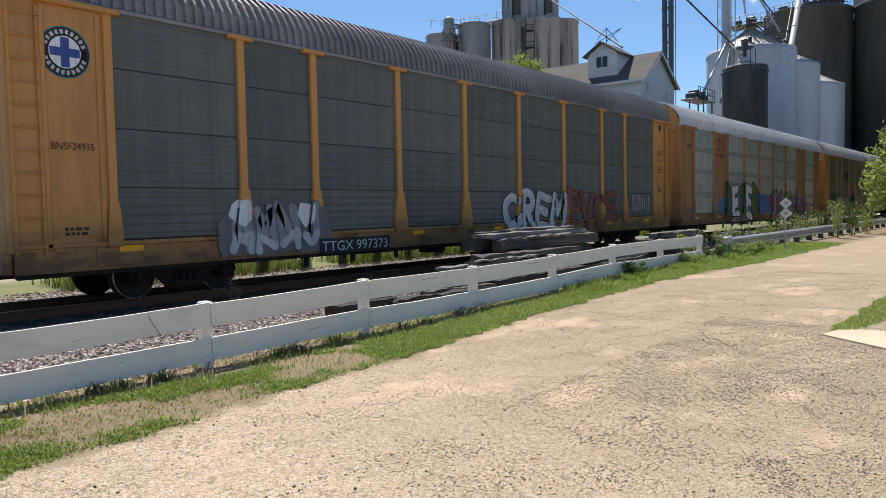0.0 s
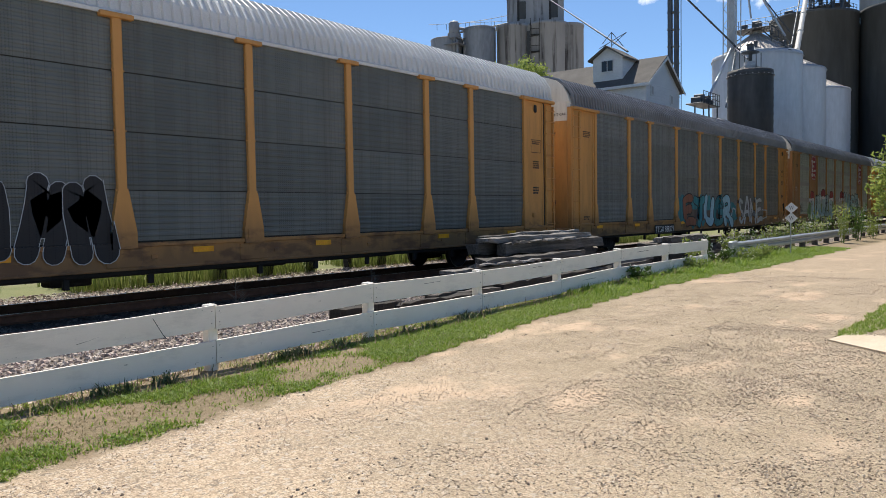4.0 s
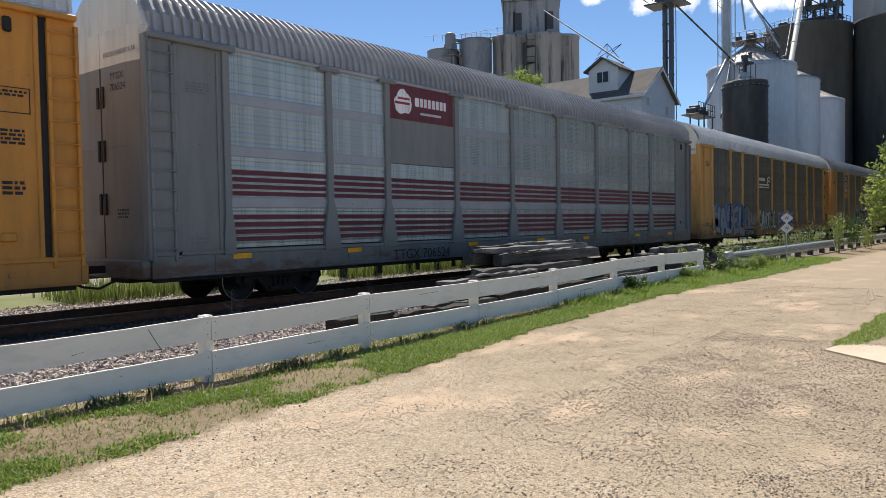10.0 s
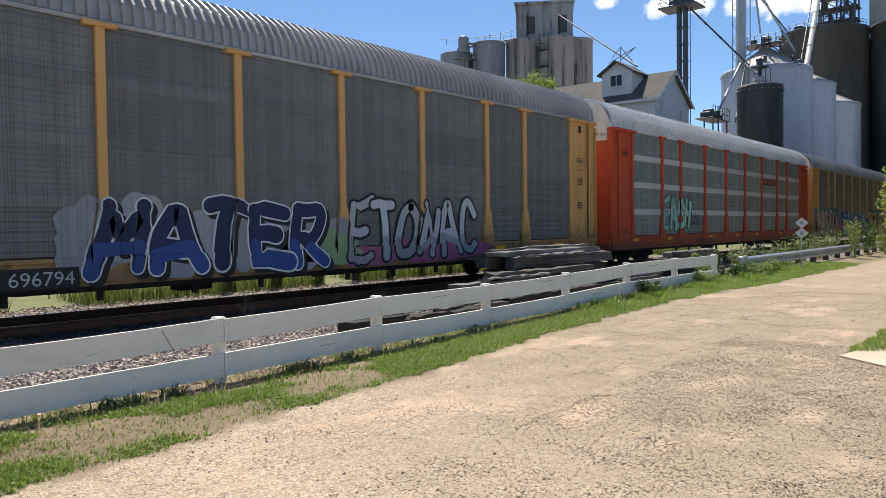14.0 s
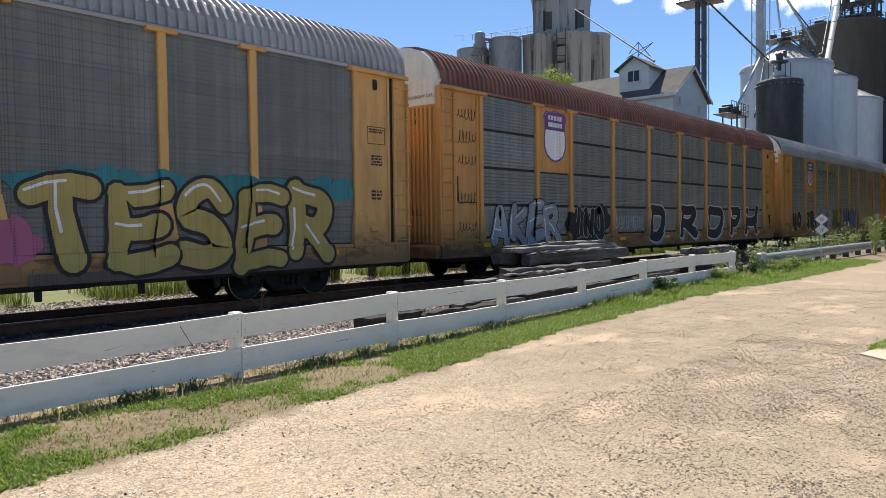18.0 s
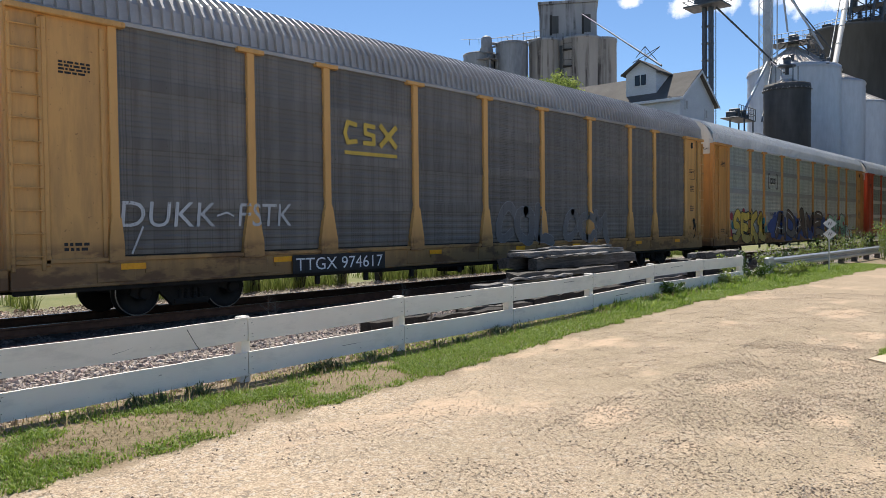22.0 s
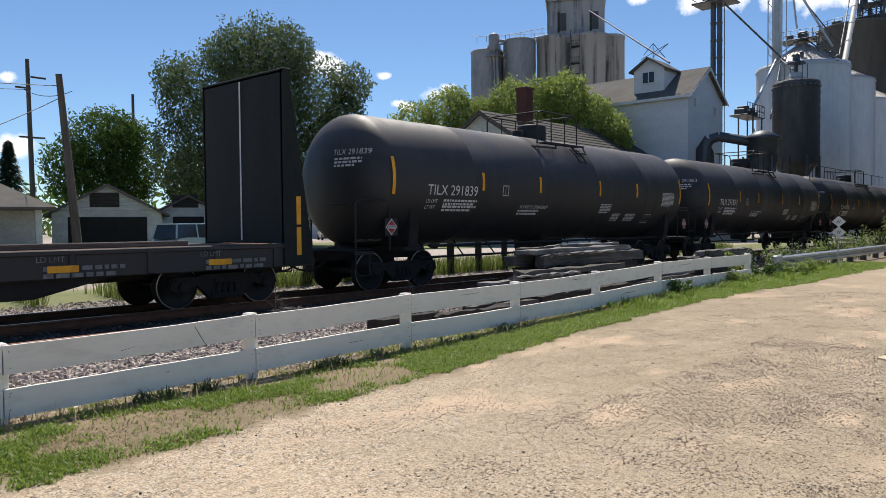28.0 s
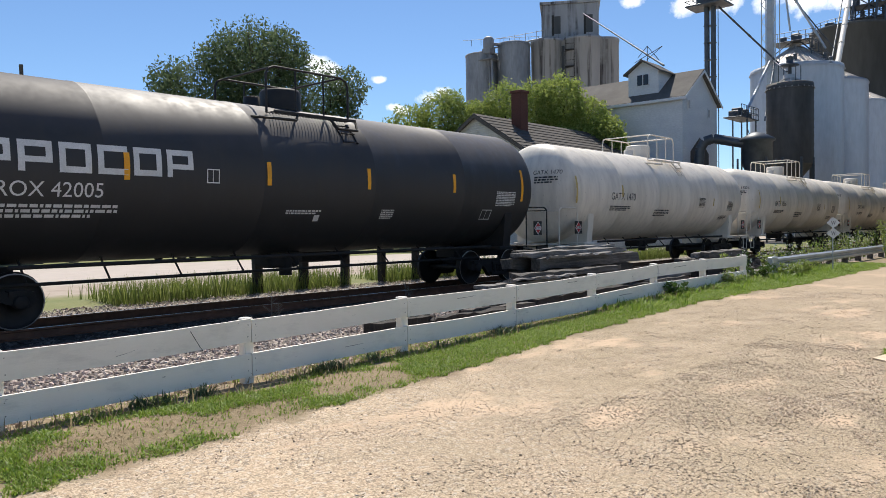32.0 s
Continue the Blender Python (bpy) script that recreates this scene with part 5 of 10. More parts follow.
RACK[7] = autorack(7, "yellow autorack car with brown stained panels and blue graffiti", PALE, BROWN_PANEL, ROOF_WHITE, 4, belts=DARK_BELT)
RACK[8] = autorack(8, "yellow autorack car with dark panels and a shield emblem", PALE, GREY_PANEL, ROOF_METAL, tall=(1,), belts=DARK_BELT)
RACK[9] = autorack(9, "orange autorack car with greenish grey panels", ORANGE, SLATE_PANEL, ROOF_WHITE, belts=PALE_BELT)
RACK[10] = autorack(10, "yellow autorack car covered in blue and gold graffiti", PALE, GREY_PANEL, ROOF_METAL, belts=DARK_BELT)
RACK[11] = autorack(11, "yellow autorack car with a rusted red roof", YELLOW, MID_PANEL, ROOF_RUST, 9, tall=(1,), slots=0.06)
RACK[12] = autorack(12, "yellow autorack car with grey panels and bubble graffiti", YELLOW, MID_PANEL, ROOF_METAL, tall=(1,), belts=DARK_BELT)
RACK[13] = autorack(13, "yellow autorack car with dark dirty panels", PALE, BROWN_PANEL, ROOF_METAL, belts=DARK_BELT)
RACK[14] = autorack(14, "tan autorack car with silver panels and yellow graffiti", YELLOW, SILVER_PANEL, ROOF_WHITE, belts=GREY_BELT)
RACK[15] = autorack(15, "orange autorack car with clean greenish grey panels", ORANGE, SLATE_PANEL, ROOF_WHITE, belts=PALE_BELT)
flat_car()


def bands(xs, lo=2.42, hi=2.88, first=(2.25, 3.12)):
    """Yellow reflector strips: tall ones near the tank's ends."""
    return [(x, *(first if k in (0, len(xs) - 1) else (lo, hi))) for k, x in enumerate(xs)]


def tilx(number, shift=0.0):
    a = -6.45 + shift
    return [("word", "TILX " + number, a, 2.27, 0.25), ("word", "LD LMT", a, 2.08, 0.085), ("bars", a + 0.62, 2.165, 1.3, 0.085, 1), ("word", "LT WT", a, 1.93, 0.085), ("bars", a + 0.62, 2.015, 1.3, 0.085, 1),
            ("frame", a + 2.95, 2.3, 0.26, 0.28), ("word", "IN CASE OF EMERGENCY", -2.6 + shift, 1.98, 0.085), ("bars", -2.65 + shift, 1.94, 1.0, 0.085, 1), ("bars", 1.75 + shift, 2.16, 0.7, 0.05, 4), ("bars", 2.7 + shift, 1.86, 0.5, 0.05, 3),
            ("bars", 3.6 + shift, 1.86, 0.7, 0.05, 3), ("frame", 5.0 + shift, 1.55, 0.5, 0.3), ("bars", 6.0 + shift, 2.62, 0.95, 0.045, 7), ("word", "3 INCH COMP SHOES", -8.0 + shift, 1.16, 0.06)]


tank_car(30.75, 7.5, "black tank car with white reporting marks and yellow strips", TANK_BLACK, STENCIL, tilx("291839"), bands((-7.45, -4.2, -1.6, 1.73, 4.2, 7.6)))
tank_car(48.55, 7.5, "black tank car with white reporting marks and yellow strips", TANK_BLACK, STENCIL, tilx("291853"), bands((-7.45, -4.1, -1.85, 1.48, 4.06, 7.5)))
tank_car(67.3, 8.55, "long black tank car with a full-length top walkway", TANK_BLACK, STENCIL,
         tilx("400490", -0.5)[:6] + [("bars", 3.65, 2.33, 0.85, 0.06, 2), ("bars", 4.9, 1.92, 1.0, 0.045, 3), ("frame", 6.85, 1.64, 0.6, 0.28),
                                     ("block", 7.21, 3.18, 0.95, 0.09), ("block", 7.4, 3.04, 0.76, 0.09), ("block", 7.55, 2.90, 0.6, 0.09), ("block", 7.75, 2.76, 0.4, 0.08), ("frame", 7.3, 2.24, 1.0, 0.44), ("bars", 7.36, 2.62, 0.88, 0.055, 4),
                                     ("word", "LIQUEFIED", 6.62, 2.48, 0.09), ("word", "PETROLEUM", 6.60, 2.34, 0.09), ("word", "GAS", 6.85, 2.20, 0.09), ("word", "NOT-ODORIZED", 6.55, 2.02, 0.09)],
         bands((-8.7, -5.36, -2.7, -0.05, 2.7, 5.4, 8.6)), walk_all=True, placard="1075")
BLOCK = []
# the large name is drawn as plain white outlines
for k, w in enumerate((0.58, 0.58, 0.6, 0.56, 0.6, 0.58)):
    a = -6.52 + 0.6 * k
    BLOCK += [("block", a, 2.5, 0.1, 0.48), ("block", a, 2.88, 0.5, 0.1)]
    if k in (0, 1, 5):
        BLOCK += [("block", a + 0.4, 2.7, 0.1, 0.28), ("block", a, 2.64, 0.5, 0.09)]
    elif k in (2, 4):
        BLOCK += [("block", a + 0.4, 2.5, 0.1, 0.48), ("block", a, 2.5, 0.5, 0.1)]
    else:
        BLOCK += [("block", a, 2.5, 0.5, 0.1)]
tank_car(86.1, 7.4, "black tank car with a row of large white block shapes", TANK_BLACK, STENCIL,
         BLOCK + [("word", "PROX 42005", -6.4, 2.12, 0.235), ("bars", -6.45, 2.0, 2.1, 0.08, 2), ("bars", -0.9, 1.95, 0.9, 0.05, 1), ("block", -0.15, 1.72, 0.14, 0.13), ("frame", -2.75, 2.42, 0.26, 0.26), ("frame", 5.4, 1.75, 0.42, 0.26), ("bars", 5.9, 2.5, 0.85, 0.045, 6), ("bars", 1.75, 1.98, 0.4, 0.045, 3)],
         bands((-7.2, -4.1, -1.25, 1.4, 4.3, 7.2)))
for k in range(5):
    tank_car(103.1 + 16.2 * k, 6.7, "dirty white tank car with a pale end railing", TANK_WHITE, STENCIL_DARK,
             [("word", ("GATX 1470", "GATX 1506", "GATX 1493", "GATX 1522", "GATX 1481")[k], -4.9, 2.4, 0.24), ("bars", -4.9, 2.2, 1.4, 0.06, 2), ("bars", -1.6, 2.1, 1.2, 0.09, 2), ("bars", 2.2, 2.6, 0.6, 0.05, 5), ("bars", 5.2, 2.5, 0.6, 0.05, 5), ("bars", 4.6, 1.9, 0.8, 0.06, 2)],
             [(-6.9, 2.25, 3.1), (-4.0, 2.5, 2.9), (3.8, 2.3, 2.6)], white=True, tape=surf("faded yellow tape", (0.55, 0.40, 0.12, 1), (0.45, 0.33, 0.1, 1), 4, 0.6) if k == 0 else bpy.data.materials["faded yellow tape"])
# ---- spray paint, emblems and stencils on the autorack cars ----
INKS = {}
TONES = {"white": (0.74, 0.75, 0.75), "pale": (0.50, 0.53, 0.545), "black": (0.012, 0.012, 0.014), "grey": (0.15, 0.152, 0.152), "sky": (0.30, 0.49, 0.56), "ice": (0.44, 0.60, 0.62), "blue": (0.030, 0.075, 0.27), "mid": (0.075, 0.18, 0.40),
         "navy": (0.012, 0.022, 0.08), "green": (0.105, 0.165, 0.045), "leaf": (0.24, 0.36, 0.17), "teal": (0.03, 0.20, 0.225), "jade": (0.15, 0.34, 0.225), "mint": (0.32, 0.57, 0.45), "gold": (0.40, 0.31, 0.09), "yellow": (0.60, 0.43, 0.07), "tan": (0.47, 0.40, 0.30), "brown": (0.105, 0.078, 0.062),
         "pink": (0.36, 0.10, 0.19), "purple": (0.14, 0.06, 0.22), "red": (0.31, 0.034, 0.047), "maroon": (0.13, 0.027, 0.038), "rust": (0.22, 0.082, 0.045), "lilac": (0.40, 0.39, 0.53), "steel": (0.30, 0.315, 0.34), "umber": (0.25, 0.195, 0.145)}


def ink(name):
    if name not in INKS:
        c = TONES[name]
        INKS[name] = panel_mat("spray paint " + name, (*c, 1), (*[min(1, u * 1.22 + 0.004) for u in c], 1), 0.6, 0.0, 0.5, grime=0.22)
    return INKS[name]


def surface(x, z):
    """How far a car's side stands out at a place: sill, post, foot of a post, or panel."""
    if z < 1.0:
        return 1.4925
    for p in POSTS[1:-1]:
        half = 0.088 if z > 2.0 else (0.10 + 0.13 * (2.0 - z) / 0.72 if z > 1.28 else 0.23)
        if abs(x - p) < half:
            return 1.503 if z > 2.0 else 1.5265
    if z < 1.10:
        return 1.4925
    return 1.4475 if abs(x) < 11.34 else 1.4535


def draped(sh, name, mats):
    """Paint laid onto a car's side: cut along the posts and the sill, each piece on what it covers."""
    me = sh.mesh(name, mats)
    bm = bmesh.new()
    bm.from_mesh(me)
    xs = [v[0] for v in sh.v]
    zs = [v[2] for v in sh.v]
    cuts = [((0, 0, z), (0, 0, 1)) for z in (1.0, 1.10, 1.28, 2.0) if min(zs) < z < max(zs)]
    for p in POSTS[1:-1]:
        if min(xs) - 0.3 < p < max(xs) + 0.3:
            for sg in (-1, 1):
                cuts += [((p + sg * 0.088, 0, 0), (1, 0, 0)), ((p + sg * 0.10, 0, 2.0), (0.72, 0, sg * 0.13)), ((p + sg * 0.23, 0, 0), (1, 0, 0))]
    for co, no in cuts:
        bmesh.ops.bisect_plane(bm, geom=bm.verts[:] + bm.edges[:] + bm.faces[:], plane_co=co, plane_no=no, dist=1e-5)
    v, f, mi, spot, outs = [], [], [], {}, {}

    def at(vert, out):
        if (vert, out) not in spot:
            spot[vert, out] = len(v)
            v.append((vert.co.x, vert.co.y - out, vert.co.z))
        return spot[vert, out]
    for face in bm.faces:
        c = face.calc_center_median()
        outs[face] = surface(c.x, c.z)
        f.append(tuple(at(q, outs[face]) for q in face.verts))
        mi.append(face.material_index)
    # the paint runs on round the edges of posts and sill
    for e in bm.edges:
        if len(e.link_faces) == 2 and outs[e.link_faces[0]] != outs[e.link_faces[1]]:
            a, b = (outs[q] for q in e.link_faces)
            f.append((at(e.verts[0], a), at(e.verts[1], a), at(e.verts[1], b), at(e.verts[0], b)))
            mi.append(e.link_faces[0].material_index)
    bm.free()
    me.clear_geometry()
    me.from_pydata(v, [], f)
    me.polygons.foreach_set("material_index", mi)
    me.update()
    return me


# hand letters as pen strokes in a unit square; a trailing c marks a curved stroke
PEN = {
    "A": ["0,0 .2,.55 .45,1 .6,1 .8,.55 1,0", ".22,.36 .8,.36"], "B": [".08,0 .08,1", ".08,1 .7,.98 .85,.75 .6,.52 .1,.52c", ".1,.52 .75,.5 .95,.25 .7,.02 .08,0c"],
    "C": [".95,.8 .6,1 .2,.85 .05,.5 .2,.12 .6,0 .95,.2c"], "D": [".08,0 .08,1", ".08,1 .6,.97 .95,.7 .95,.3 .6,.03 .08,0c"], "E": [".95,1 .1,.98 .08,0 1,.02", ".1,.5 .75,.52"],
    "G": [".95,.82 .55,1 .15,.82 .05,.45 .2,.08 .6,0 .92,.12 .95,.45 .55,.45c"], "H": [".08,0 .12,1", ".92,0 .9,1", ".1,.5 .9,.5"], "I": [".5,0 .5,1"], "J": [".8,1 .8,.25 .5,0 .15,.2c"],
    "K": [".08,0 .1,1", ".95,1 .15,.48 1,0"], "L": [".1,1 .1,.02 .95,.04"], "M": [".02,0 .12,1 .5,.35 .88,1 .98,0"], "N": [".06,0 .1,1 .88,0 .94,1"], "O": [".5,1 .12,.82 .04,.4 .25,.04 .7,.02 .96,.4 .85,.85 .5,1c"],
    "P": [".1,0 .1,1", ".1,1 .7,.98 .95,.74 .7,.48 .1,.46c"], "R": [".08,0 .08,1", ".08,1 .7,.98 .9,.76 .65,.5 .1,.48c", ".4,.48 1,0"], "S": [".92,.85 .55,1 .15,.85 .2,.58 .75,.45 .92,.2 .5,0 .05,.12c"],
    "T": ["0,.95 1,1", ".5,.96 .45,0"], "U": [".05,1 .08,.25 .4,0 .75,.05 .94,.3 .95,1c"], "V": ["0,1 .45,0 1,1"], "W": ["0,1 .25,0 .5,.7 .75,0 1,1"], "X": ["0,0 1,1", "0,1 1,0"], "Y": ["0,1 .5,.5 1,1", ".5,.5 .45,0"],
    "5": [".9,1 .2,.98 .15,.56 .6,.6 .92,.35 .7,.04 .3,0 .08,.12c"], "Z": [".05,.95 .95,1 .05,.02 1,.04"], "1": [".2,.7 .55,1 .5,0", ".15,.02 .9,.02"], "F": [".95,1 .1,.98 .08,0", ".1,.5 .75,.52"], "Q": [".5,1 .12,.82 .04,.4 .25,.04 .7,.02 .96,.4 .85,.85 .5,1c", ".6,.3 1,-.05"]}


def pen_strokes(ch):
    """A letter's strokes as lists of points, the curved ones rounded off."""
    out = []
    for text in PEN[ch]:
        curved = text.endswith("c")
        pts = [Vector([float(u) for u in pair.split(",")]) for pair in text.rstrip("c").split()]
        if curved:
            fine = []
            for k in range(len(pts) - 1):
                a, b, c, d = pts[max(0, k - 1)], pts[k], pts[k + 1], pts[min(len(pts) - 1, k + 2)]
                for q in (0.0, 0.25, 0.5, 0.75):
                    fine.append(0.5 * (2 * b + (c - a) * q + (2 * a - 5 * b + 4 * c - d) * q ** 2 + (3 * b - a - 3 * c + d) * q ** 3))
            pts = fine + [pts[-1]]
        else:
            fine = []
            for a, b in zip(pts, pts[1:]):
                fine += [a.lerp(b, q) for q in (0.0, 0.34, 0.67)]
            pts = fine + [pts[-1]]
        out.append(pts)
    return out


class Tag:
    """Painted shapes in thin coats over one car's side."""

    def __init__(self, car, depth=-1.534):
        self.car, self.drape, self.s, self.mats, self.chars = car, depth < -1.53, Sh(), [], []
        self.depth = 0.0 if self.drape else depth

    def slot(self, name):
        if name not in self.mats:
            self.mats.append(name)
        return self.mats.index(name)

    def at(self, lvl):
        return flat_at(self.depth - (0.0022 if self.drape else 0.004) * lvl)

    def apart(self, name):
        """What has been drawn so far becomes a piece of its own."""
        if self.mats:
            self.chars.append((self.s, self.mats, name))
            self.s, self.mats = Sh(), []
        return self

    def blob(self, x, z, rx, rz, col, lvl=0, seed=0, rough=0.18):
        rnd = random.Random(seed + int(100 * x))
        n = 34
        ph = [rnd.uniform(0, 6.28) for _ in range(4)]
        pts = []
        for k in range(n):
            a = 2 * math.pi * k / n
            q = 1 + rough * (math.sin(3 * a + ph[0]) * 0.5 + math.sin(5 * a + ph[1]) * 0.35 + math.sin(8 * a + ph[2]) * 0.25 + math.sin(13 * a + ph[3]) * 0.12)
            pts.append(self.at(lvl)(x + rx * q * math.cos(a), max(0.66, z + rz * q * math.sin(a))))
        if self.drape:
            one = Sh()
            one.add([self.at(lvl)(x, max(0.68, z))] + pts, [(0, k + 1, (k + 1) % n + 1) for k in range(n)])
            self.chars.append((one, [col], "paint_patch"))
        else:
            self.s.add(pts, [tuple(range(n))], self.slot(col))
        return self

    def cloud(self, x0, x1, z0, z1, col, lvl=0, seed=0, n=7):
        rnd = random.Random(seed)
        for k in range(n):
            q = (k + 0.5) / n
            self.blob(x0 + (x1 - x0) * q, rnd.uniform(z0 + (z1 - z0) * 0.4, z1 - (z1 - z0) * 0.35), (x1 - x0) / n * rnd.uniform(0.7, 1.1), (z1 - z0) * rnd.uniform(0.35, 0.5), col, lvl + 0.4 * k / n, seed + k, 0.25)
        return self

    def box(self, x0, x1, z0, z1, col, lvl=0):
        self.s.add([self.at(lvl)(*p) for p in ((x0, z0), (x1, z0), (x1, z1), (x0, z1))], [(0, 1, 2, 3)], self.slot(col))
        return self

    def poly(self, pts, col, lvl=0):
        self.s.add([self.at(lvl)(*p) for p in pts], [tuple(range(len(pts)))], self.slot(col))
        return self

    def line(self, pts, w, col, lvl=0):
        for k, ((xa, za), (xb, zb)) in enumerate(zip(pts, pts[1:])):
            d = math.hypot(xb - xa, zb - za) or 1
            nx, nz = -(zb - za) / d * w / 2, (xb - xa) / d * w / 2
            ex, ez = (xb - xa) / d * w * 0.3, (zb - za) / d * w * 0.3
            self.poly([(xa + nx - ex, za + nz - ez), (xb + nx + ex, zb + nz + ez), (xb - nx + ex, zb - nz + ez), (xa - nx - ex, za - nz - ez)], col, lvl + 0.06 * (k % 3))
        return self

    def ribbon(self, sh, pts, w, lvl, mi, taper=1.0):
        """A stroke of the spray can: a band along pts with round ends."""
        n = len(pts)
        rows = []
        for k, p in enumerate(pts):
            d = (pts[min(n - 1, k + 1)] - pts[max(0, k - 1)])
            d = d / (d.length or 1)
            h = w / 2 * (1 + (taper - 1) * k / max(1, n - 1))
            rows.append((p, Vector((-d.y, d.x)) * h, d * h))
        put = self.at(lvl)
        for k, ((p, e, _), (q, g, _)) in enumerate(zip(rows, rows[1:])):
            sh.add([put(*(p + e)), put(*(p - e)), put(*(q - g)), put(*(q + g))], [(0, 1, 2, 3)], mi)
            if 0 < k and (rows[k][2].normalized() - rows[k - 1][2].normalized()).length > 0.35:
                disc = [p + Vector((math.cos(a), math.sin(a))) * w * 0.49 for a in [math.pi * i / 5 for i in range(10)]]
                sh.add([self.at(lvl - 0.08)(*c) for c in disc], [tuple(range(10))], mi)
        for (p, e, d), sg in ((rows[0], -1), (rows[-1], 1)):
            cap = [p + e * math.cos(a) + d * sg * math.sin(a) for a in [math.pi * i / 6 for i in range(7)]]
            sh.add([put(*c) for c in cap], [tuple(range(7))], mi)

    def letters(self, text, x0, x1, z0, z1, fill, edge, lvl=1, seed=0, fat=0.05, rim=0.075, tilt=7, shine=None, drop=None, low=None):
        """Fat letters drawn by hand: a rim, a filling, now and then a shadow and a stroke of shine."""
        rnd = random.Random(seed)
        fills = fill if isinstance(fill, tuple) else (fill,)
        n = len(text)
        cell = (x1 - x0) / n
        for k, ch in enumerate(text):
            a = radians(rnd.uniform(-tilt, tilt))
            cx, cz = x0 + cell * (k + 0.5), (z0 + z1) / 2 + rnd.uniform(-0.04, 0.04) * (z1 - z0)
            high = (z1 - z0) * rnd.uniform(0.94, 1.08)
            w = min(cell, high) * (0.19 + 1.25 * fat)
            edge_w = w + 2 * rim * high * 0.62
            wide, tall = max(0.1, cell * rnd.uniform(1.0, 1.14) - w), max(0.1, high - w)
            lean, ph = rnd.uniform(-0.08, 0.16), rnd.uniform(0, 6)
            strokes = []
            for pts in pen_strokes(ch):
                run = []
                for p in pts:
                    du, dq = (p.x - 0.5) * wide, (p.y - 0.5) * tall
                    du += lean * dq + 0.05 * cell * math.sin(5 * dq / high + ph)
                    dq += 0.05 * high * math.sin(5 * du / cell + 2 * ph)
                    run.append(Vector((cx + du * math.cos(a) - dq * math.sin(a), max(0.70, cz + du * math.sin(a) + dq * math.cos(a)))))
                strokes.append((run, rnd.uniform(0.8, 1.35)))
            one, used = Sh(), []
            base = lvl + 2.2 * (k % 2)
            coats = [(edge_w, edge, base, Vector((0, 0))), (w, fills[k % len(fills)], base + 1, Vector((0, 0)))]
            if drop:
                coats.insert(0, (edge_w, drop, lvl - 0.5, Vector((0.09, -0.08))))
            if low:
                coats.append((w * 0.96, low, base + 1.4, Vector((0, 0))))
            if shine:
                coats.append((w * 0.13, shine, base + 1.9, Vector((-w * 0.22, w * 0.18))))
            for width, col, lv, move in coats:
                used.append(col)
                for j, (run, taper) in enumerate(strokes):
                    part_run = run if width > w * 0.2 else run[:max(3, len(run) // 3)]
                    if low and col == low and width < w:
                        part_run = [p for p in run if p.y < cz - 0.12 * high]
                        if len(part_run) < 2 or max((b - a).length for a, b in zip(part_run, part_run[1:])) > 0.6 * high:
                            continue
                    self.ribbon(one, [p + move for p in part_run], width, lv + 0.2 * j, len(used) - 1, taper)
            self.chars.append((one, used, "painted_letter"))
        return self

    def word(self, text, x0, x1, z0, z1, col, lvl=1, lean=0.0, fat=0.0):
        word(self.s, text, x0, z0, z1 - z0, self.at(lvl), self.slot(col), x1 - x0, fat, lean)
        return self

    def scribble(self, x0, x1, z0, z1, col, lvl=1, seed=0, w=0.03, n=9):
        """A quick illegible tag: loops and hooks of one unbroken stroke."""
        rnd = random.Random(seed)
        one, mid, amp = Sh(), (z0 + z1) / 2, (z1 - z0) / 2
        turns = max(2, int((x1 - x0) / max(0.12, 0.55 * amp)))
        phase, pts, steps_each = rnd.uniform(0, 6), [], 9
        sizes = [rnd.uniform(0.45, 1.0) for _ in range(turns + 1)]
        for k in range(turns * steps_each + 1):
            q = k / steps_each
            size = sizes[int(q)] + (sizes[min(turns, int(q) + 1)] - sizes[int(q)]) * (q % 1)
            a = 2 * math.pi * q + phase
            pts.append(Vector((x0 + (x1 - x0) * q / turns + 0.32 * amp * size * math.cos(a), mid + amp * size * math.sin(a + 0.4 * math.sin(a * 0.37)))))
        self.ribbon(one, pts, w, lvl, 0)
        self.chars.append((one, [col], "scrawl"))
        return self

    def done(self, name, label):
        if not self.mats:
            self.s, self.mats, _ = self.chars.pop(0)
        def made(kind, sh, cols, parent, text=""):
            mats = [ink(c) for c in cols]
            return part(kind, draped(sh, kind, mats) if self.drape else sh, None if self.drape else mats, parent, text)
        whole = made(name, self.s, self.mats, self.car, label)
        for one, used, kind in self.chars:
            made(kind, one, used, whole)
        return whole


def number(no, text, x0, x1, z0, z1, plate=True, col="white"):
    t = Tag(RACK[no], -1.5075)
    if plate:
        t.box(x0 - 0.08, x1 + 0.08, z0 - 0.06, z1 + 0.06, "black", 0)
    t.word(text, x0, x1, z0, z1, col, 1)
    t.done("car_number", "stencilled car number on the sill")


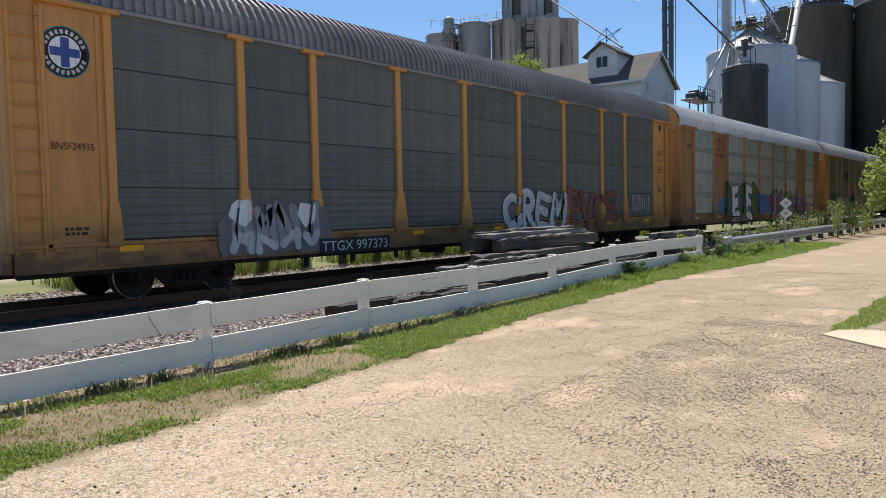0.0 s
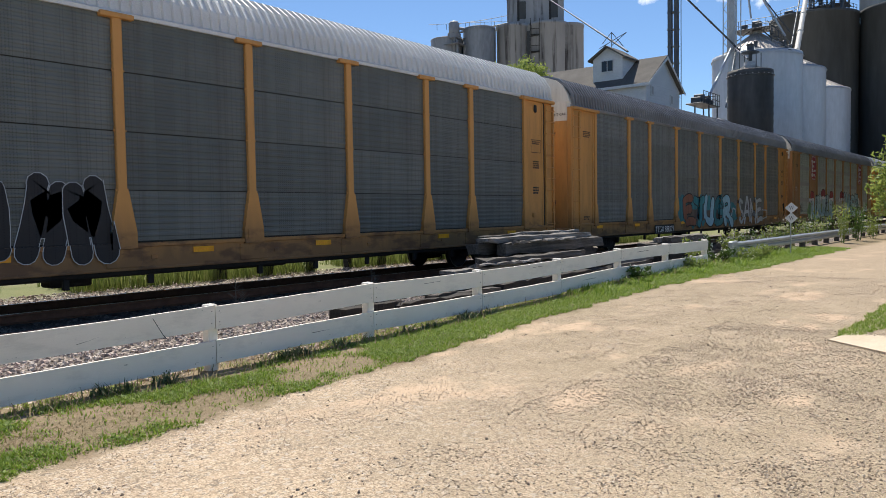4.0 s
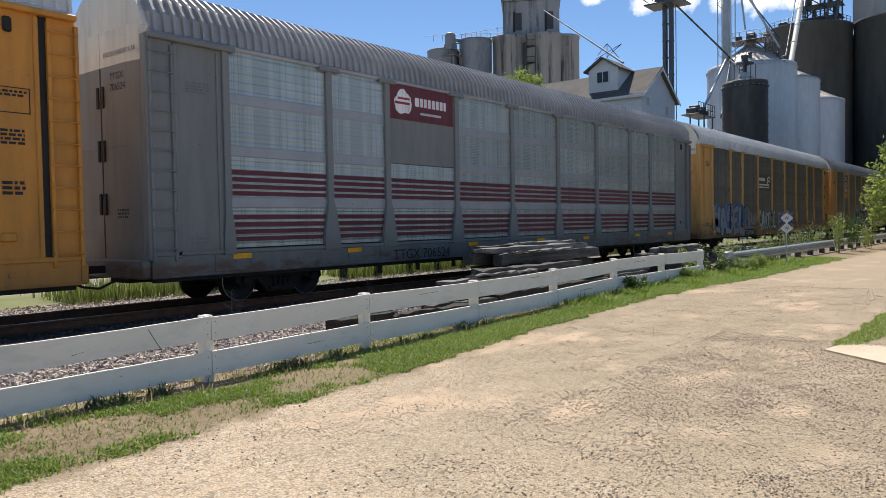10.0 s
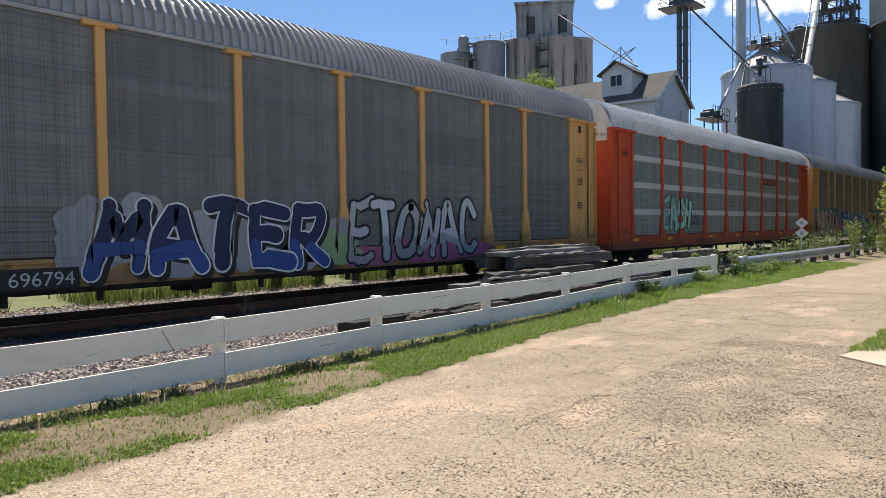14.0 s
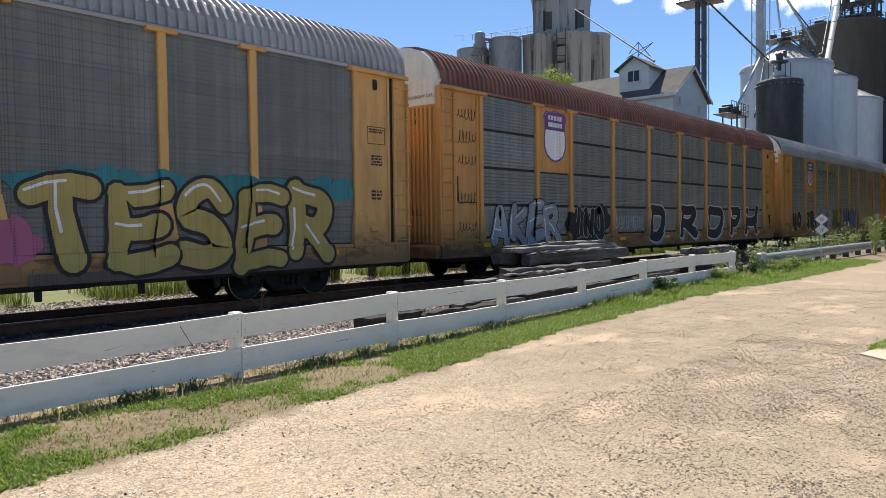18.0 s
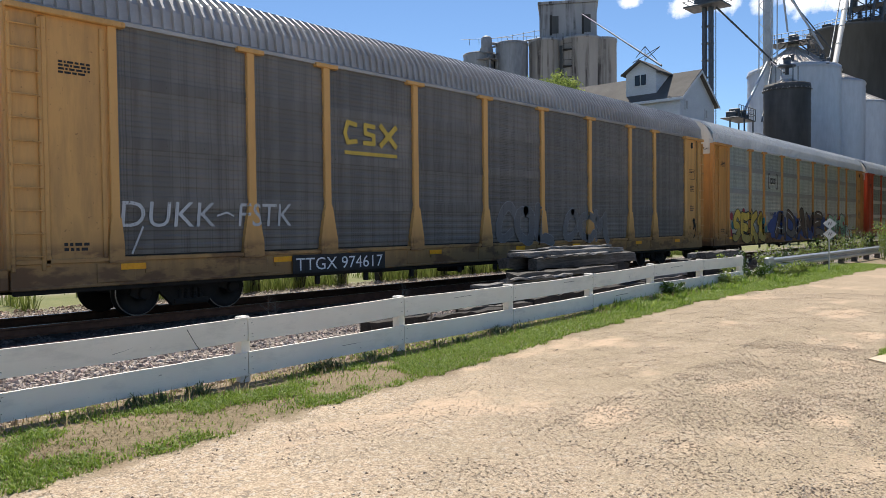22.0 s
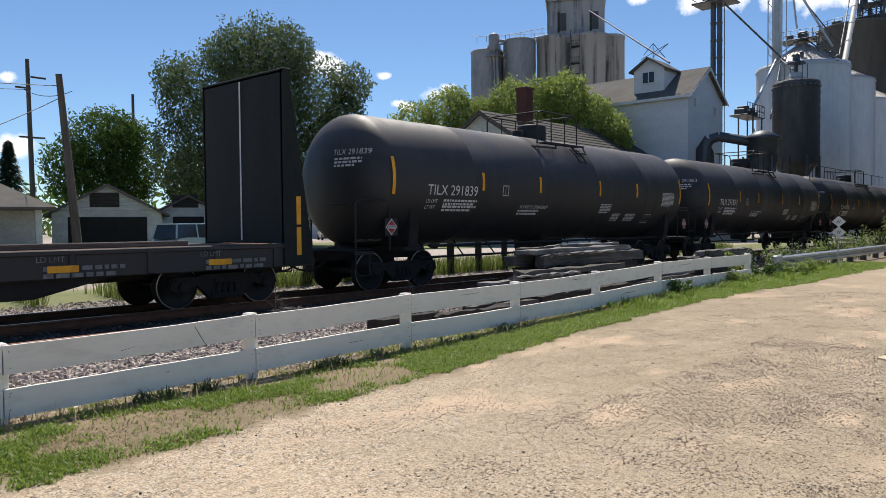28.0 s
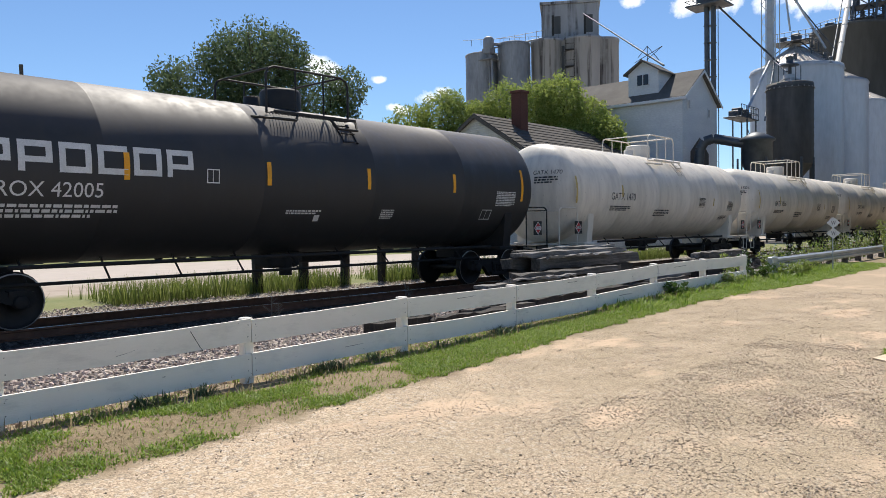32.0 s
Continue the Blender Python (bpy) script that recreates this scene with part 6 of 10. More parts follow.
def shield(no, x0, x1, z0, z1, pale=False):
    """A striped shield."""
    t = Tag(RACK[no], -1.445)
    w, h, cx = x1 - x0, z1 - z0, (x0 + x1) / 2
    rim = [(0, 0.0), (0.18, 0.03), (0.36, 0.11), (0.47, 0.26), (0.48, 0.45), (0.44, 0.62), (0.44, 0.72), (0.5, 0.84), (0.40, 0.96), (0.26, 0.94), (0.12, 0.955), (0.0, 1.0)]
    ring = [(cx + a * w, z0 + b * h) for a, b in rim] + [(cx - a * w, z0 + b * h) for a, b in rim[-2:0:-1]]
    t.poly(ring, "blue" if not pale else "purple", 0)
    ring2 = [(cx + (x - cx) * 0.9, z0 + h / 2 + (z - z0 - h / 2) * 0.93) for x, z in ring]
    t.poly(ring2, "white", 1)
    top = z0 + h * 0.6
    t.poly([(cx - 0.425 * w, top), (cx + 0.425 * w, top), (cx + 0.40 * w, z0 + h * 0.70), (cx + 0.45 * w, z0 + h * 0.82), (cx + 0.36 * w, z0 + h * 0.92), (cx + 0.14 * w, z0 + h * 0.92), (cx, z0 + h * 0.955), (cx - 0.14 * w, z0 + h * 0.92), (cx - 0.36 * w, z0 + h * 0.92), (cx - 0.45 * w, z0 + h * 0.82), (cx - 0.40 * w, z0 + h * 0.70)], "blue" if not pale else "purple", 2)
    t.apart("shield_face")
    for zz, n in ((0.79, 5), (0.66, 7)):
        for q in range(n):
            a = cx - 0.3 * w + 0.6 * w * q / n
            t.box(a, a + 0.46 * w / n, z0 + zz * h, z0 + (zz + 0.085) * h, "white", 3).apart("bar")
    if not pale:
        for k in range(6):
            a = cx - 0.37 * w + 0.135 * w * k
            cut = 0.10 + 0.22 * abs(k - 2.5) / 2.5 * 0.8
            t.box(a, a + 0.068 * w, z0 + h * cut, top, "red", 2).apart("stripe")
    t.done("shield_emblem", "red, white and blue striped shield")


# reflector patches along every sill
REFL = Sh().box(-0.22, 0.22, -1.487, -1.482, 0.88, 0.985).mesh("reflector", [REFLECT])
for no in RACK:
    for x in (-11.1, -8.0, -3.4, 0.2, 3.2, 7.4, 10.6):
        part("reflector", REFL, None, RACK[no], m=pose(x, 0, 0.0 if no % 3 else 0.03))
# boxes of small stencilling on the end plates
for no in RACK:
    t = Tag(RACK[no], -1.453)
    dark = "black" if no != 6 else "grey"
    if no not in (11,):
        bars(t.s, -12.25, 4.25, 0.5, 0.035, t.at(1), t.slot(dark), 4)
        bars(t.s, -12.22, 1.35, 0.4, 0.05, t.at(1), t.slot(dark), 2)
    for x0, x1, z0, z1 in ((11.75, 12.3, 3.35, 3.75), (11.75, 12.25, 1.55, 1.72)):
        for a, b, c, d in ((x0, x1, z0, z0 + 0.015), (x0, x1, z1 - 0.015, z1), (x0, x0 + 0.015, z0, z1), (x1 - 0.015, x1, z0, z1)):
            t.box(a, b, c, d, dark, 1)
        bars(t.s, x0 + 0.05, z1 - 0.05, x1 - x0 - 0.1, 0.035, t.at(1), t.slot(dark), 2)
    bars(t.s, 11.85, 3.1, 0.35, 0.04, t.at(1), t.slot(dark), 4)
    bars(t.s, 11.85, 2.3, 0.35, 0.05, t.at(1), t.slot(dark), 3)
    tagged(t.done("stencil_mark", "small dark stencilled lines"), kind="stuff")
    # the pale head of the end door carries a warning
    s = Sh()
    mark = {0: "24935", 1: "696712", 2: "963061", 3: "988379", 4: "691175", 5: "982528", 6: "706524", 7: "964877", 8: "696794", 9: "706533", 10: "700309", 11: "255481", 12: "852887", 13: "974617", 14: "7613", 15: "302770"}[no]
    def on_end(x, z):
        return (-HALF - 0.064, -x, z)
    word(s, "EXCESS HEIGHT CAR", 0.15, 4.72, 0.085, on_end)
    word(s, "TTGX" if no not in (14, 15) else ("NKCR" if no == 14 else "BNSF"), 0.35, 4.28, 0.13, on_end)
    word(s, mark, 0.35, 4.08, 0.13, on_end)
    bars(s, 0.5, 1.9, 0.4, 0.04, on_end, 0, 3)
    part("end_number", s, [STENCIL_DARK], RACK[no], kind="stuff")

# 0
number(0, "TTGX 997373", -6.7, -4.6, 0.66, 0.88, col="pale")
t = Tag(RACK[0], -1.453)
t.blob(-12.1, 4.19, 0.42, 0.42, "teal", 0, 1, 0.0).blob(-12.1, 4.19, 0.40, 0.40, "black", 1, 1, 0.0).blob(-12.1, 4.19, 0.26, 0.26, "white", 2, 1, 0.0)
t.box(-12.17, -12.03, 3.95, 4.43, "blue", 3).box(-12.34, -11.86, 4.12, 4.26, "blue", 3.5).apart("emblem_face")
for k in range(24):
    if k % 12 not in (0, 11):
        a = 2 * math.pi * (k + 0.5) / 24
        u, q = Vector((math.cos(a), math.sin(a))), Vector((-math.sin(a), math.cos(a)))
        c = Vector((-12.1, 4.19)) + u * 0.33
        t.poly([c - u * 0.035 - q * 0.025, c - u * 0.035 + q * 0.025, c + u * 0.035 + q * 0.025, c + u * 0.035 - q * 0.025], "pale", 2).apart("tick")
t.word("BNSF24935", -12.38, -11.68, 2.62, 2.74, "black", 1)
t.done("round_emblem", "round dark emblem with a blue cross")
t = Tag(RACK[0])
t.cloud(-9.2, -6.6, 0.6, 1.7, "grey", 0, 3).letters("AMNJ", -9.1, -6.7, 0.75, 1.7, "steel", "grey", 1, 4, 0.1, 0.04, low="pale").blob(-8.8, 1.55, 0.24, 0.26, "white", 5, 2).blob(-7.1, 1.5, 0.22, 0.25, "white", 5, 3)
t.letters("CREM", 0.5, 4.1, 0.85, 2.05, "pale", "black", 1, 9, 0.08, 0.035, shine="white").letters("PVCS", 4.3, 8.0, 0.85, 2.05, "rust", "maroon", 1, 8, 0.03, 0.06).scribble(9.3, 11.0, 1.3, 2.0, "pale", 1, 5)
t.done("graffiti", "white and rust-red spray-painted letters")

# 1
t = Tag(RACK[1])
t.poly([(-8.5, 1.5), (-7.0, 2.1), (-1.5, 2.15), (2.2, 1.75), (2.0, 1.0), (-7.0, 0.9)], "mid", 0)
t.cloud(1.0, 6.4, 0.9, 2.2, "pink", 0.5, 5, 7)
t.poly([(6.3, 1.95), (7.9, 1.98), (8.9, 1.6), (9.6, 1.5), (11.2, 1.46), (11.2, 1.28), (9.3, 1.08), (7.0, 1.05)], "pink", 0.3)
t.poly([(5.6, 0.94), (7.6, 1.05), (8.9, 1.02), (10.1, 1.0), (9.7, 0.93), (8.8, 0.88), (8.5, 0.7), (5.2, 0.7)], "navy", 0.6)
t.line([(10.1, 1.0), (9.7, 0.93), (8.8, 0.88), (8.5, 0.7)], 0.04, "tan", 0.9)
t.line([(7.5, 1.16), (9.0, 1.68)], 0.13, "tan", 1.2).line([(7.5, 1.18), (8.9, 1.645)], 0.08, "black", 1.6)
for k, (x, z, r) in enumerate(((3.1, 1.75, 0.17), (5.55, 1.75, 0.22), (6.05, 1.16, 0.15), (6.85, 2.04, 0.14), (8.0, 1.8, 0.2), (8.3, 1.2, 0.1), (10.6, 1.62, 0.1), (9.5, 1.3, 0.16))):
    t.blob(x, z, r, r * 0.9, "mid", 5.2 + 0.1 * k, k, 0.12)
t.letters("DEZER", -7.2, -1.6, 0.74, 2.5, ("green", "white", "green", "white", "green"), "black", 1, 2, 0.13, 0.06, 3)
t.letters("TU", 1.0, 3.2, 0.7, 2.2, ("steel", "grey"), "black", 1, 3, 0.06, 0.06, 9, drop="tan").letters("NE", 3.25, 5.5, 0.95, 2.2, "leaf", "black", 1, 4, 0.09, 0.06, 9, drop="tan").letters("S", 5.75, 7.8, 0.9, 2.15, "steel", "black", 1, 6, 0.02, 0.08, 6, drop="tan", low="grey").word("VS.", 0.05, 1.1, 1.3, 2.05, "navy", 3, 0.2).word("IMSK", -1.4, -0.2, 1.75, 2.0, "navy", 3, 0.1).scribble(-4.6, -3.4, 0.62, 0.95, "pale", 6, 3)
t.done("graffiti", "green, grey and pink spray-painted letters")
t = Tag(RACK[1], -1.458)
t.line([(-7.9, 4.62), (-8.35, 4.62), (-8.52, 4.5), (-8.52, 4.3), (-8.35, 4.18), (-7.95, 4.18), (-7.9, 4.62), (-7.35, 4.2), (-7.28, 4.2), (-7.28, 4.64)], 0.10, "red", 1)
bars(t.s, -8.5, 3.98, 1.5, 0.14, t.at(1), t.slot("maroon"), 1)
t.done("emblem", "red bent-line emblem")
number(1, "696712", -6.2, -4.9, 0.62, 0.86)

# 2
t = Tag(RACK[2])
t.letters("SALTS", -11.3, -8.0, 0.7, 2.14, "black", "pale", 1, 3, 0.22, 0.014, 3).letters("SIMM", -4.4, -1.6, 0.8, 2.12, "black", "pale", 1, 4, 0.24, 0.016, 4).cloud(-6.4, -5.1, 1.1, 1.75, "grey", 0, 2, 3)
t.done("graffiti", "black bubble letters with thin white rims")
t = Tag(RACK[2], -1.452)
for k in range(5):
    t.box(-6.55, -5.3, 3.45 + 0.1 * k, 3.50 + 0.1 * k, "black", 1)
t.poly([(-5.4, 3.42), (-4.5, 3.42), (-4.45, 3.95), (-5.3, 3.95)], "black", 1).box(-5.3, -4.5, 3.2, 3.34, "black", 1)
t.done("emblem", "dark striped emblem")
number(2, "TTGX 963061", -8.05, -5.5, 0.68, 0.92, col="pale")

# 3
t = Tag(RACK[3])
t.cloud(-3.6, 3.3, 0.7, 2.1, "teal", 0, 6, 9).cloud(-2.6, 2.6, 0.9, 1.6, "brown", 0.5, 3, 5).letters("ETUGR", -3.3, 3.0, 0.75, 2.1, ("rust", "teal", "sky", "teal", "sky"), "black", 1, 6, 0.06, 0.06, 10)
t.letters("SANE", 3.9, 8.0, 0.8, 2.1, "pale", "brown", 1, 12, 0.0, 0.03, 8).line([(3.0, 1.1), (3.25, 1.55), (3.6, 1.5), (3.75, 1.2)], 0.07, "pale", 1).line([(8.1, 1.45), (8.7, 1.4), (8.75, 1.05), (8.2, 0.95)], 0.07, "pale", 1)
t.done("graffiti", "teal and white spray-painted letters")
number(3, "TTGX 988379", -6.35, -4.5, 0.62, 0.86)

# 4
for x0, x1 in ((-8.5, -7.0), (7.05, 8.4)):
    t = Tag(RACK[4], -1.458)
    cx, cz, w, h = (x0 + x1) / 2, 4.15, (x1 - x0) / 2, 0.82
    for k, col in ((1.0, "red"), (0.93, "white"), (0.87, "red")):
        t.poly([(cx + a * w * k, cz + b * h * k) for a, b in ((-1, -0.5), (-0.55, -1), (0.55, -1), (1, -0.5), (1, 0.5), (0.55, 1), (-0.55, 1), (-1, 0.5))], col, 3 * (1 - k) * 10).apart("octagon_face")
    for k, n in enumerate((5, 3, 7, 5)):
        zz = cz + 0.34 - 0.29 * k
        t.box(cx - 0.62 * w, cx - 0.34 * w, zz - 0.06, zz + 0.19, "white", 6).apart("bar")
        for q in range(n):
            a = cx - 0.26 * w + 0.135 * w * q
            t.box(a, a + 0.095 * w, zz - 0.02, zz + 0.13, "white", 6).apart("bar")
    t.done("octagon_emblem", "red octagonal emblem with white bars")
t = Tag(RACK[4])
t.cloud(-9.1, -1.8, 0.7, 1.9, "leaf", 0, 4, 7)
t.letters("REUES", -8.7, -2.0, 0.7, 2.4, "ice", "black", 1, 7, 0.14, 0.045, 3, low="sky").letters("TAKER", 0.9, 7.0, 0.75, 2.5, "sky", "black", 1, 5, 0.08, 0.055, 7, low="ice", shine="white")
for x, z in ((-8.4, 2.3), (-5.2, 2.45), (-2.7, 2.35), (0.7, 2.35)):
    t.blob(x + 0.25, z, 0.62, 0.36, "black", 5, 3, 0.1).blob(x + 0.25, z, 0.56, 0.31, "red", 6, 3, 0.1).blob(x + 0.35, z - 0.26, 0.58, 0.11, "white", 7, 5, 0.3).blob(x - 0.42, z - 0.32, 0.13, 0.14, "white", 7, 6, 0.1)
# two stacks of white balls
for x, k in ((7.42, 1.0), (8.0, 0.92)):
    for z, r in ((1.15, 0.30), (1.68, 0.23), (2.08, 0.16)):
        t.blob(x, z * k, r * 1.12, r * 1.12, "black", 3 + z * 0.2, 2, 0.04).blob(x, z * k, r, r, "white", 4 + z * 0.2, 2, 0.04)
t.scribble(-11.6, -10.5, 1.25, 1.8, "black", 1, 4, 0.03, 11)
t.done("graffiti", "pale blue bubble letters wearing red caps")
number(4, "TTGX 691175", -5.6, -3.8, 0.6, 0.84)
for no in (1, 4):
    t = Tag(RACK[no], -1.458)
    t.word("BI", 12.06, 12.32, 2.6, 2.84, "white", 1)
    t.done("plate_letters", "two white stencilled letters")
t = Tag(RACK[4], -1.453)
t.word("KCS", -12.2, -11.95, 2.76, 2.87, "white").word("9726", -12.2, -11.85, 2.6, 2.71, "white")
t.done("car_number", "white stencilled number on the end plate")

# 5
shield(5, -8.2, -7.3, 3.75, 4.82)
t = Tag(RACK[5], -1.445)
t.word("BUILDING AMERICA", -8.55, -7.05, 3.36, 3.52, "navy", 1)
t.done("slogan", "dark blue lettering on the yellow plate")
number(5, "TTGX 982528", -7.95, -5.4, 0.68, 0.96)
number(5, "R1", -4.75, -4.5, 0.72, 0.92)

# 6
t = Tag(RACK[6], -1.452)
t.box(-6.7, -4.2, 4.12, 5.0, "maroon", 0).blob(-6.2, 4.55, 0.32, 0.30, "white", 1, 2, 0.15).box(-6.5, -5.95, 4.5, 4.56, "red", 2).box(-6.4, -5.95, 4.62, 4.67, "red", 2)
t.box(-5.75, -4.5, 4.5, 4.72, "white", 1).box(-5.55, -4.7, 4.3, 4.36, "pale", 1)
for k in range(7):
    t.box(-5.6 + 0.16 * k, -5.56 + 0.16 * k, 4.5, 4.72, "red", 2)
t.done("plate_emblem", "red plate with white shapes")
for a, b in zip(POSTS, POSTS[1:]):
    t = Tag(RACK[6], -1.4485)
    for z in (2.57, 2.43, 2.29, 2.155, 1.69, 1.54, 1.395, 1.25):
        t.box(a + 0.12, b - 0.12, z, z + 0.09, "maroon", 0)
    t.done("painted_stripes", "dark red stripes across the panel")
number(6, "TTGX 706524", -6.7, -4.5, 0.68, 0.92, False, "black")
t = Tag(RACK[6], -1.484)
bars(t.s, 1.8, 0.92, 0.8, 0.2, t.at(1), t.slot("maroon"), 1)
t.done("owner_mark", "faded red lettering on the sill")

# 7
t = Tag(RACK[7], -1.452)
t.box(-4.0, -1.5, 3.1, 4.0, "brown", 0).box(-3.85, -2.7, 3.62, 3.80, "white", 1).box(-3.9, -1.9, 3.38, 3.46, "white", 1).box(-3.9, -2.0, 3.24, 3.31, "white", 1)
t.line([(-1.95, 3.25), (-1.95, 3.42), (-2.2, 3.45), (-2.3, 3.65), (-2.15, 3.85), (-1.85, 3.88), (-1.68, 3.75)], 0.10, "white", 1.5).line([(-2.12, 3.6), (-2.0, 3.7), (-1.8, 3.62)], 0.08, "white", 1.5)
for k in range(6):
    t.box(-3.7 + 0.19 * k, -3.66 + 0.19 * k, 3.62, 3.80, "brown", 2)
t.done("plate_emblem", "dark brown plate with white lines")
t = Tag(RACK[7])
t.cloud(-11.0, -5.6, 0.9, 2.25, "mid", 0, 2, 8).letters("WASELO", -11.2, -5.6, 0.72, 2.15, "steel", "navy", 1, 2, 0.12, 0.04, 5).blob(-6.2, 1.75, 0.5, 0.48, "navy", 4, 3, 0.05).blob(-6.2, 1.75, 0.4, 0.38, "grey", 5, 3, 0.05)
t.scribble(-5.5, -4.4, 1.05, 1.95, "pale", 1, 7, 0.045, 13).scribble(-5.4, -4.5, 1.2, 1.7, "steel", 1.5, 9, 0.05, 11)
t.letters("CANTUE", -3.85, -0.8, 0.95, 1.92, "ice", "black", 1, 6, 0.09, 0.05, 4).letters("ESEPS", -0.1, 3.5, 0.85, 1.95, "lilac", "blue", 1, 7, 0.07, 0.06, 8).scribble(8.9, 10.6, 1.5, 2.0, "mid", 1, 3, 0.03)
t.done("graffiti", "blue-grey bubble letters with dark rims")
number(7, "TTGX 964877", -6.5, -4.8, 0.68, 0.92, col="pale")

# 8
shield(8, -8.38, -7.15, 3.4, 4.9)
t = Tag(RACK[8])
t.cloud(-4.6, 1.2, 0.7, 2.0, "steel", 0, 5, 8).letters("MATER", -4.3, 0.9, 0.72, 2.1, "navy", "white", 1, 3, 0.07, 0.04, 9, drop="black", low="blue").cloud(-0.2, 1.6, 0.7, 1.6, "leaf", 0.3, 3, 3).cloud(1.3, 6.6, 0.6, 1.2, "pink", 0.2, 4, 7)
t.letters("ETONAC", 1.5, 6.3, 0.75, 2.15, "pale", "black", 1, 5, 0.05, 0.07, 8, low="steel")
t.done("graffiti", "navy and silver spray-painted letters")
t = Tag(RACK[8], -1.484)
bars(t.s, 4.7, 0.94, 1.1, 0.26, t.at(1), t.slot("rust"), 1)
t.done("owner_mark", "faded brown lettering on the sill")
number(8, "TTGX 696794", -6.6, -4.6, 0.68, 0.9, col="pale")

# 9
t = Tag(RACK[9])
t.letters("EASH", -8.7, -5.7, 1.3, 2.6, "mint", "black", 1, 5, 0.08, 0.035, 6).scribble(-5.6, -4.9, 1.4, 2.1, "black", 1, 3, 0.04)
t.done("graffiti", "mint-green bubble letters")
number(9, "TTGX 706533", -5.2, -3.3, 0.68, 0.9, False, "black")

# 10
t = Tag(RACK[10])
t.cloud(-12.6, -6.0, 1.9, 2.55, "teal", 0, 3, 14).cloud(-12.4, -11.6, 0.8, 2.3, "teal", 0.2, 4, 2).cloud(-11.9, -6.6, 0.75, 1.5, "umber", 0.4, 5, 9).cloud(-6.3, -4.4, 1.0, 1.8, "pink", 0.3, 3, 5).cloud(-5.2, 3.9, 0.7, 2.2, "blue", 0.5, 8, 12).cloud(3.2, 4.5, 0.9, 1.8, "pink", 0.6, 3, 4).cloud(4.4, 11.2, 1.9, 2.5, "teal", 0.3, 9, 13)
t.letters("WASTA", -11.7, -6.5, 0.65, 2.3, "tan", "navy", 1, 4, 0.09, 0.045, 9, low="umber", shine="white").letters("EMOK", -5.0, 3.6, 0.65, 2.25, ("blue", "mid", "blue", "mid"), "sky", 1, 8, 0.15, 0.02, 5, low="blue", shine="white")
for x, z in ((-4.4, 1.2), (-2.0, 1.0), (0.2, 1.3), (2.4, 1.1)):
    t.blob(x, z, 0.22, 0.3, "pink", 5, 2, 0.2)
for x in (-4.2, -2.4, -0.4, 1.6, 3.0):
    t.blob(x, 2.05, 0.35, 0.2, "mid", 5, 4, 0.3)
t.letters("TESER", 4.5, 10.7, 0.72, 2.3, "gold", "black", 1, 6, 0.08, 0.06, 2, shine="white").box(4.5, 10.6, 0.62, 0.8, "brown", 0.9)
t.done("graffiti", "tan, blue and gold spray-painted letters")
number(10, "TTGX 700309", -6.75, -4.6, 0.55, 0.78, col="pale")

# 11
shield(11, -8.35, -7.05, 3.35, 4.95, True)
t = Tag(RACK[11])
t.cloud(-6.9, -4.5, 0.9, 2.05, "black", 0, 3, 5).letters("INO", -6.7, -4.7, 0.98, 2.02, "black", "white", 1, 3, 0.14, 0.025, 4)
for ch, a, b in (("D", -1.4, 0.3), ("R", 1.3, 3.3), ("D", 4.1, 6.3), ("P", 6.7, 8.4), ("H", 8.6, 10.8)):
    t.letters(ch, a + 0.1, b - 0.25, 0.82, 2.12, "black", "white", 1, 5, 0.065, 0.045, 4, drop="steel")
t.letters("AKER", -11.0, -7.5, 0.9, 2.1, "steel", "black", 1, 7, 0.13, 0.04, 5, shine="white").scribble(-4.2, -1.8, 1.2, 1.8, "pale", 1, 6, 0.025, 13)
for z in (1.25, 2.0, 3.0, 3.6, 4.2):
    t.scribble(-12.4, -11.6, z, z + 0.35, "black", 1, int(z * 10), 0.02, 10)
t.done("graffiti", "black block letters with white rims")
number(11, "255481", -6.5, -5.3, 0.7, 0.94)

# 12
shield(12, -8.34, -7.1, 3.4, 4.9)
t = Tag(RACK[12], -1.456)
t.word("BUILDING", -6.1, -4.2, 4.2, 4.48, "black", 1).word("AMERICA", -3.9, -2.2, 4.2, 4.48, "black", 1)
t.done("slogan", "dark lettering across the grey panels")
t = Tag(RACK[12])
t.letters("UO", -11.1, -9.5, 0.95, 1.95, "black", "white", 1, 4, 0.2, 0.03, 6).letters("SB", -8.6, -6.9, 0.95, 2.0, "black", "white", 1, 5, 0.19, 0.03, 6).letters("GMER", -6.4, -3.1, 0.95, 2.2, "lilac", "blue", 1, 6, 0.14, 0.035, 4).letters("ALS", -2.75, -0.6, 1.0, 2.15, "green", "black", 1, 7, 0.16, 0.04, 6).letters("SHADY", -0.1, 3.5, 1.0, 2.1, "mid", "blue", 1, 8, 0.05, 0.05, 6)
t.scribble(-12.3, -11.8, 1.3, 2.1, "lilac", 1, 5, 0.04)
t.done("graffiti", "row of bubble letters in black, lilac, green and blue")
number(12, "TTGX 852887", -6.9, -4.8, 0.66, 0.9, col="pale")

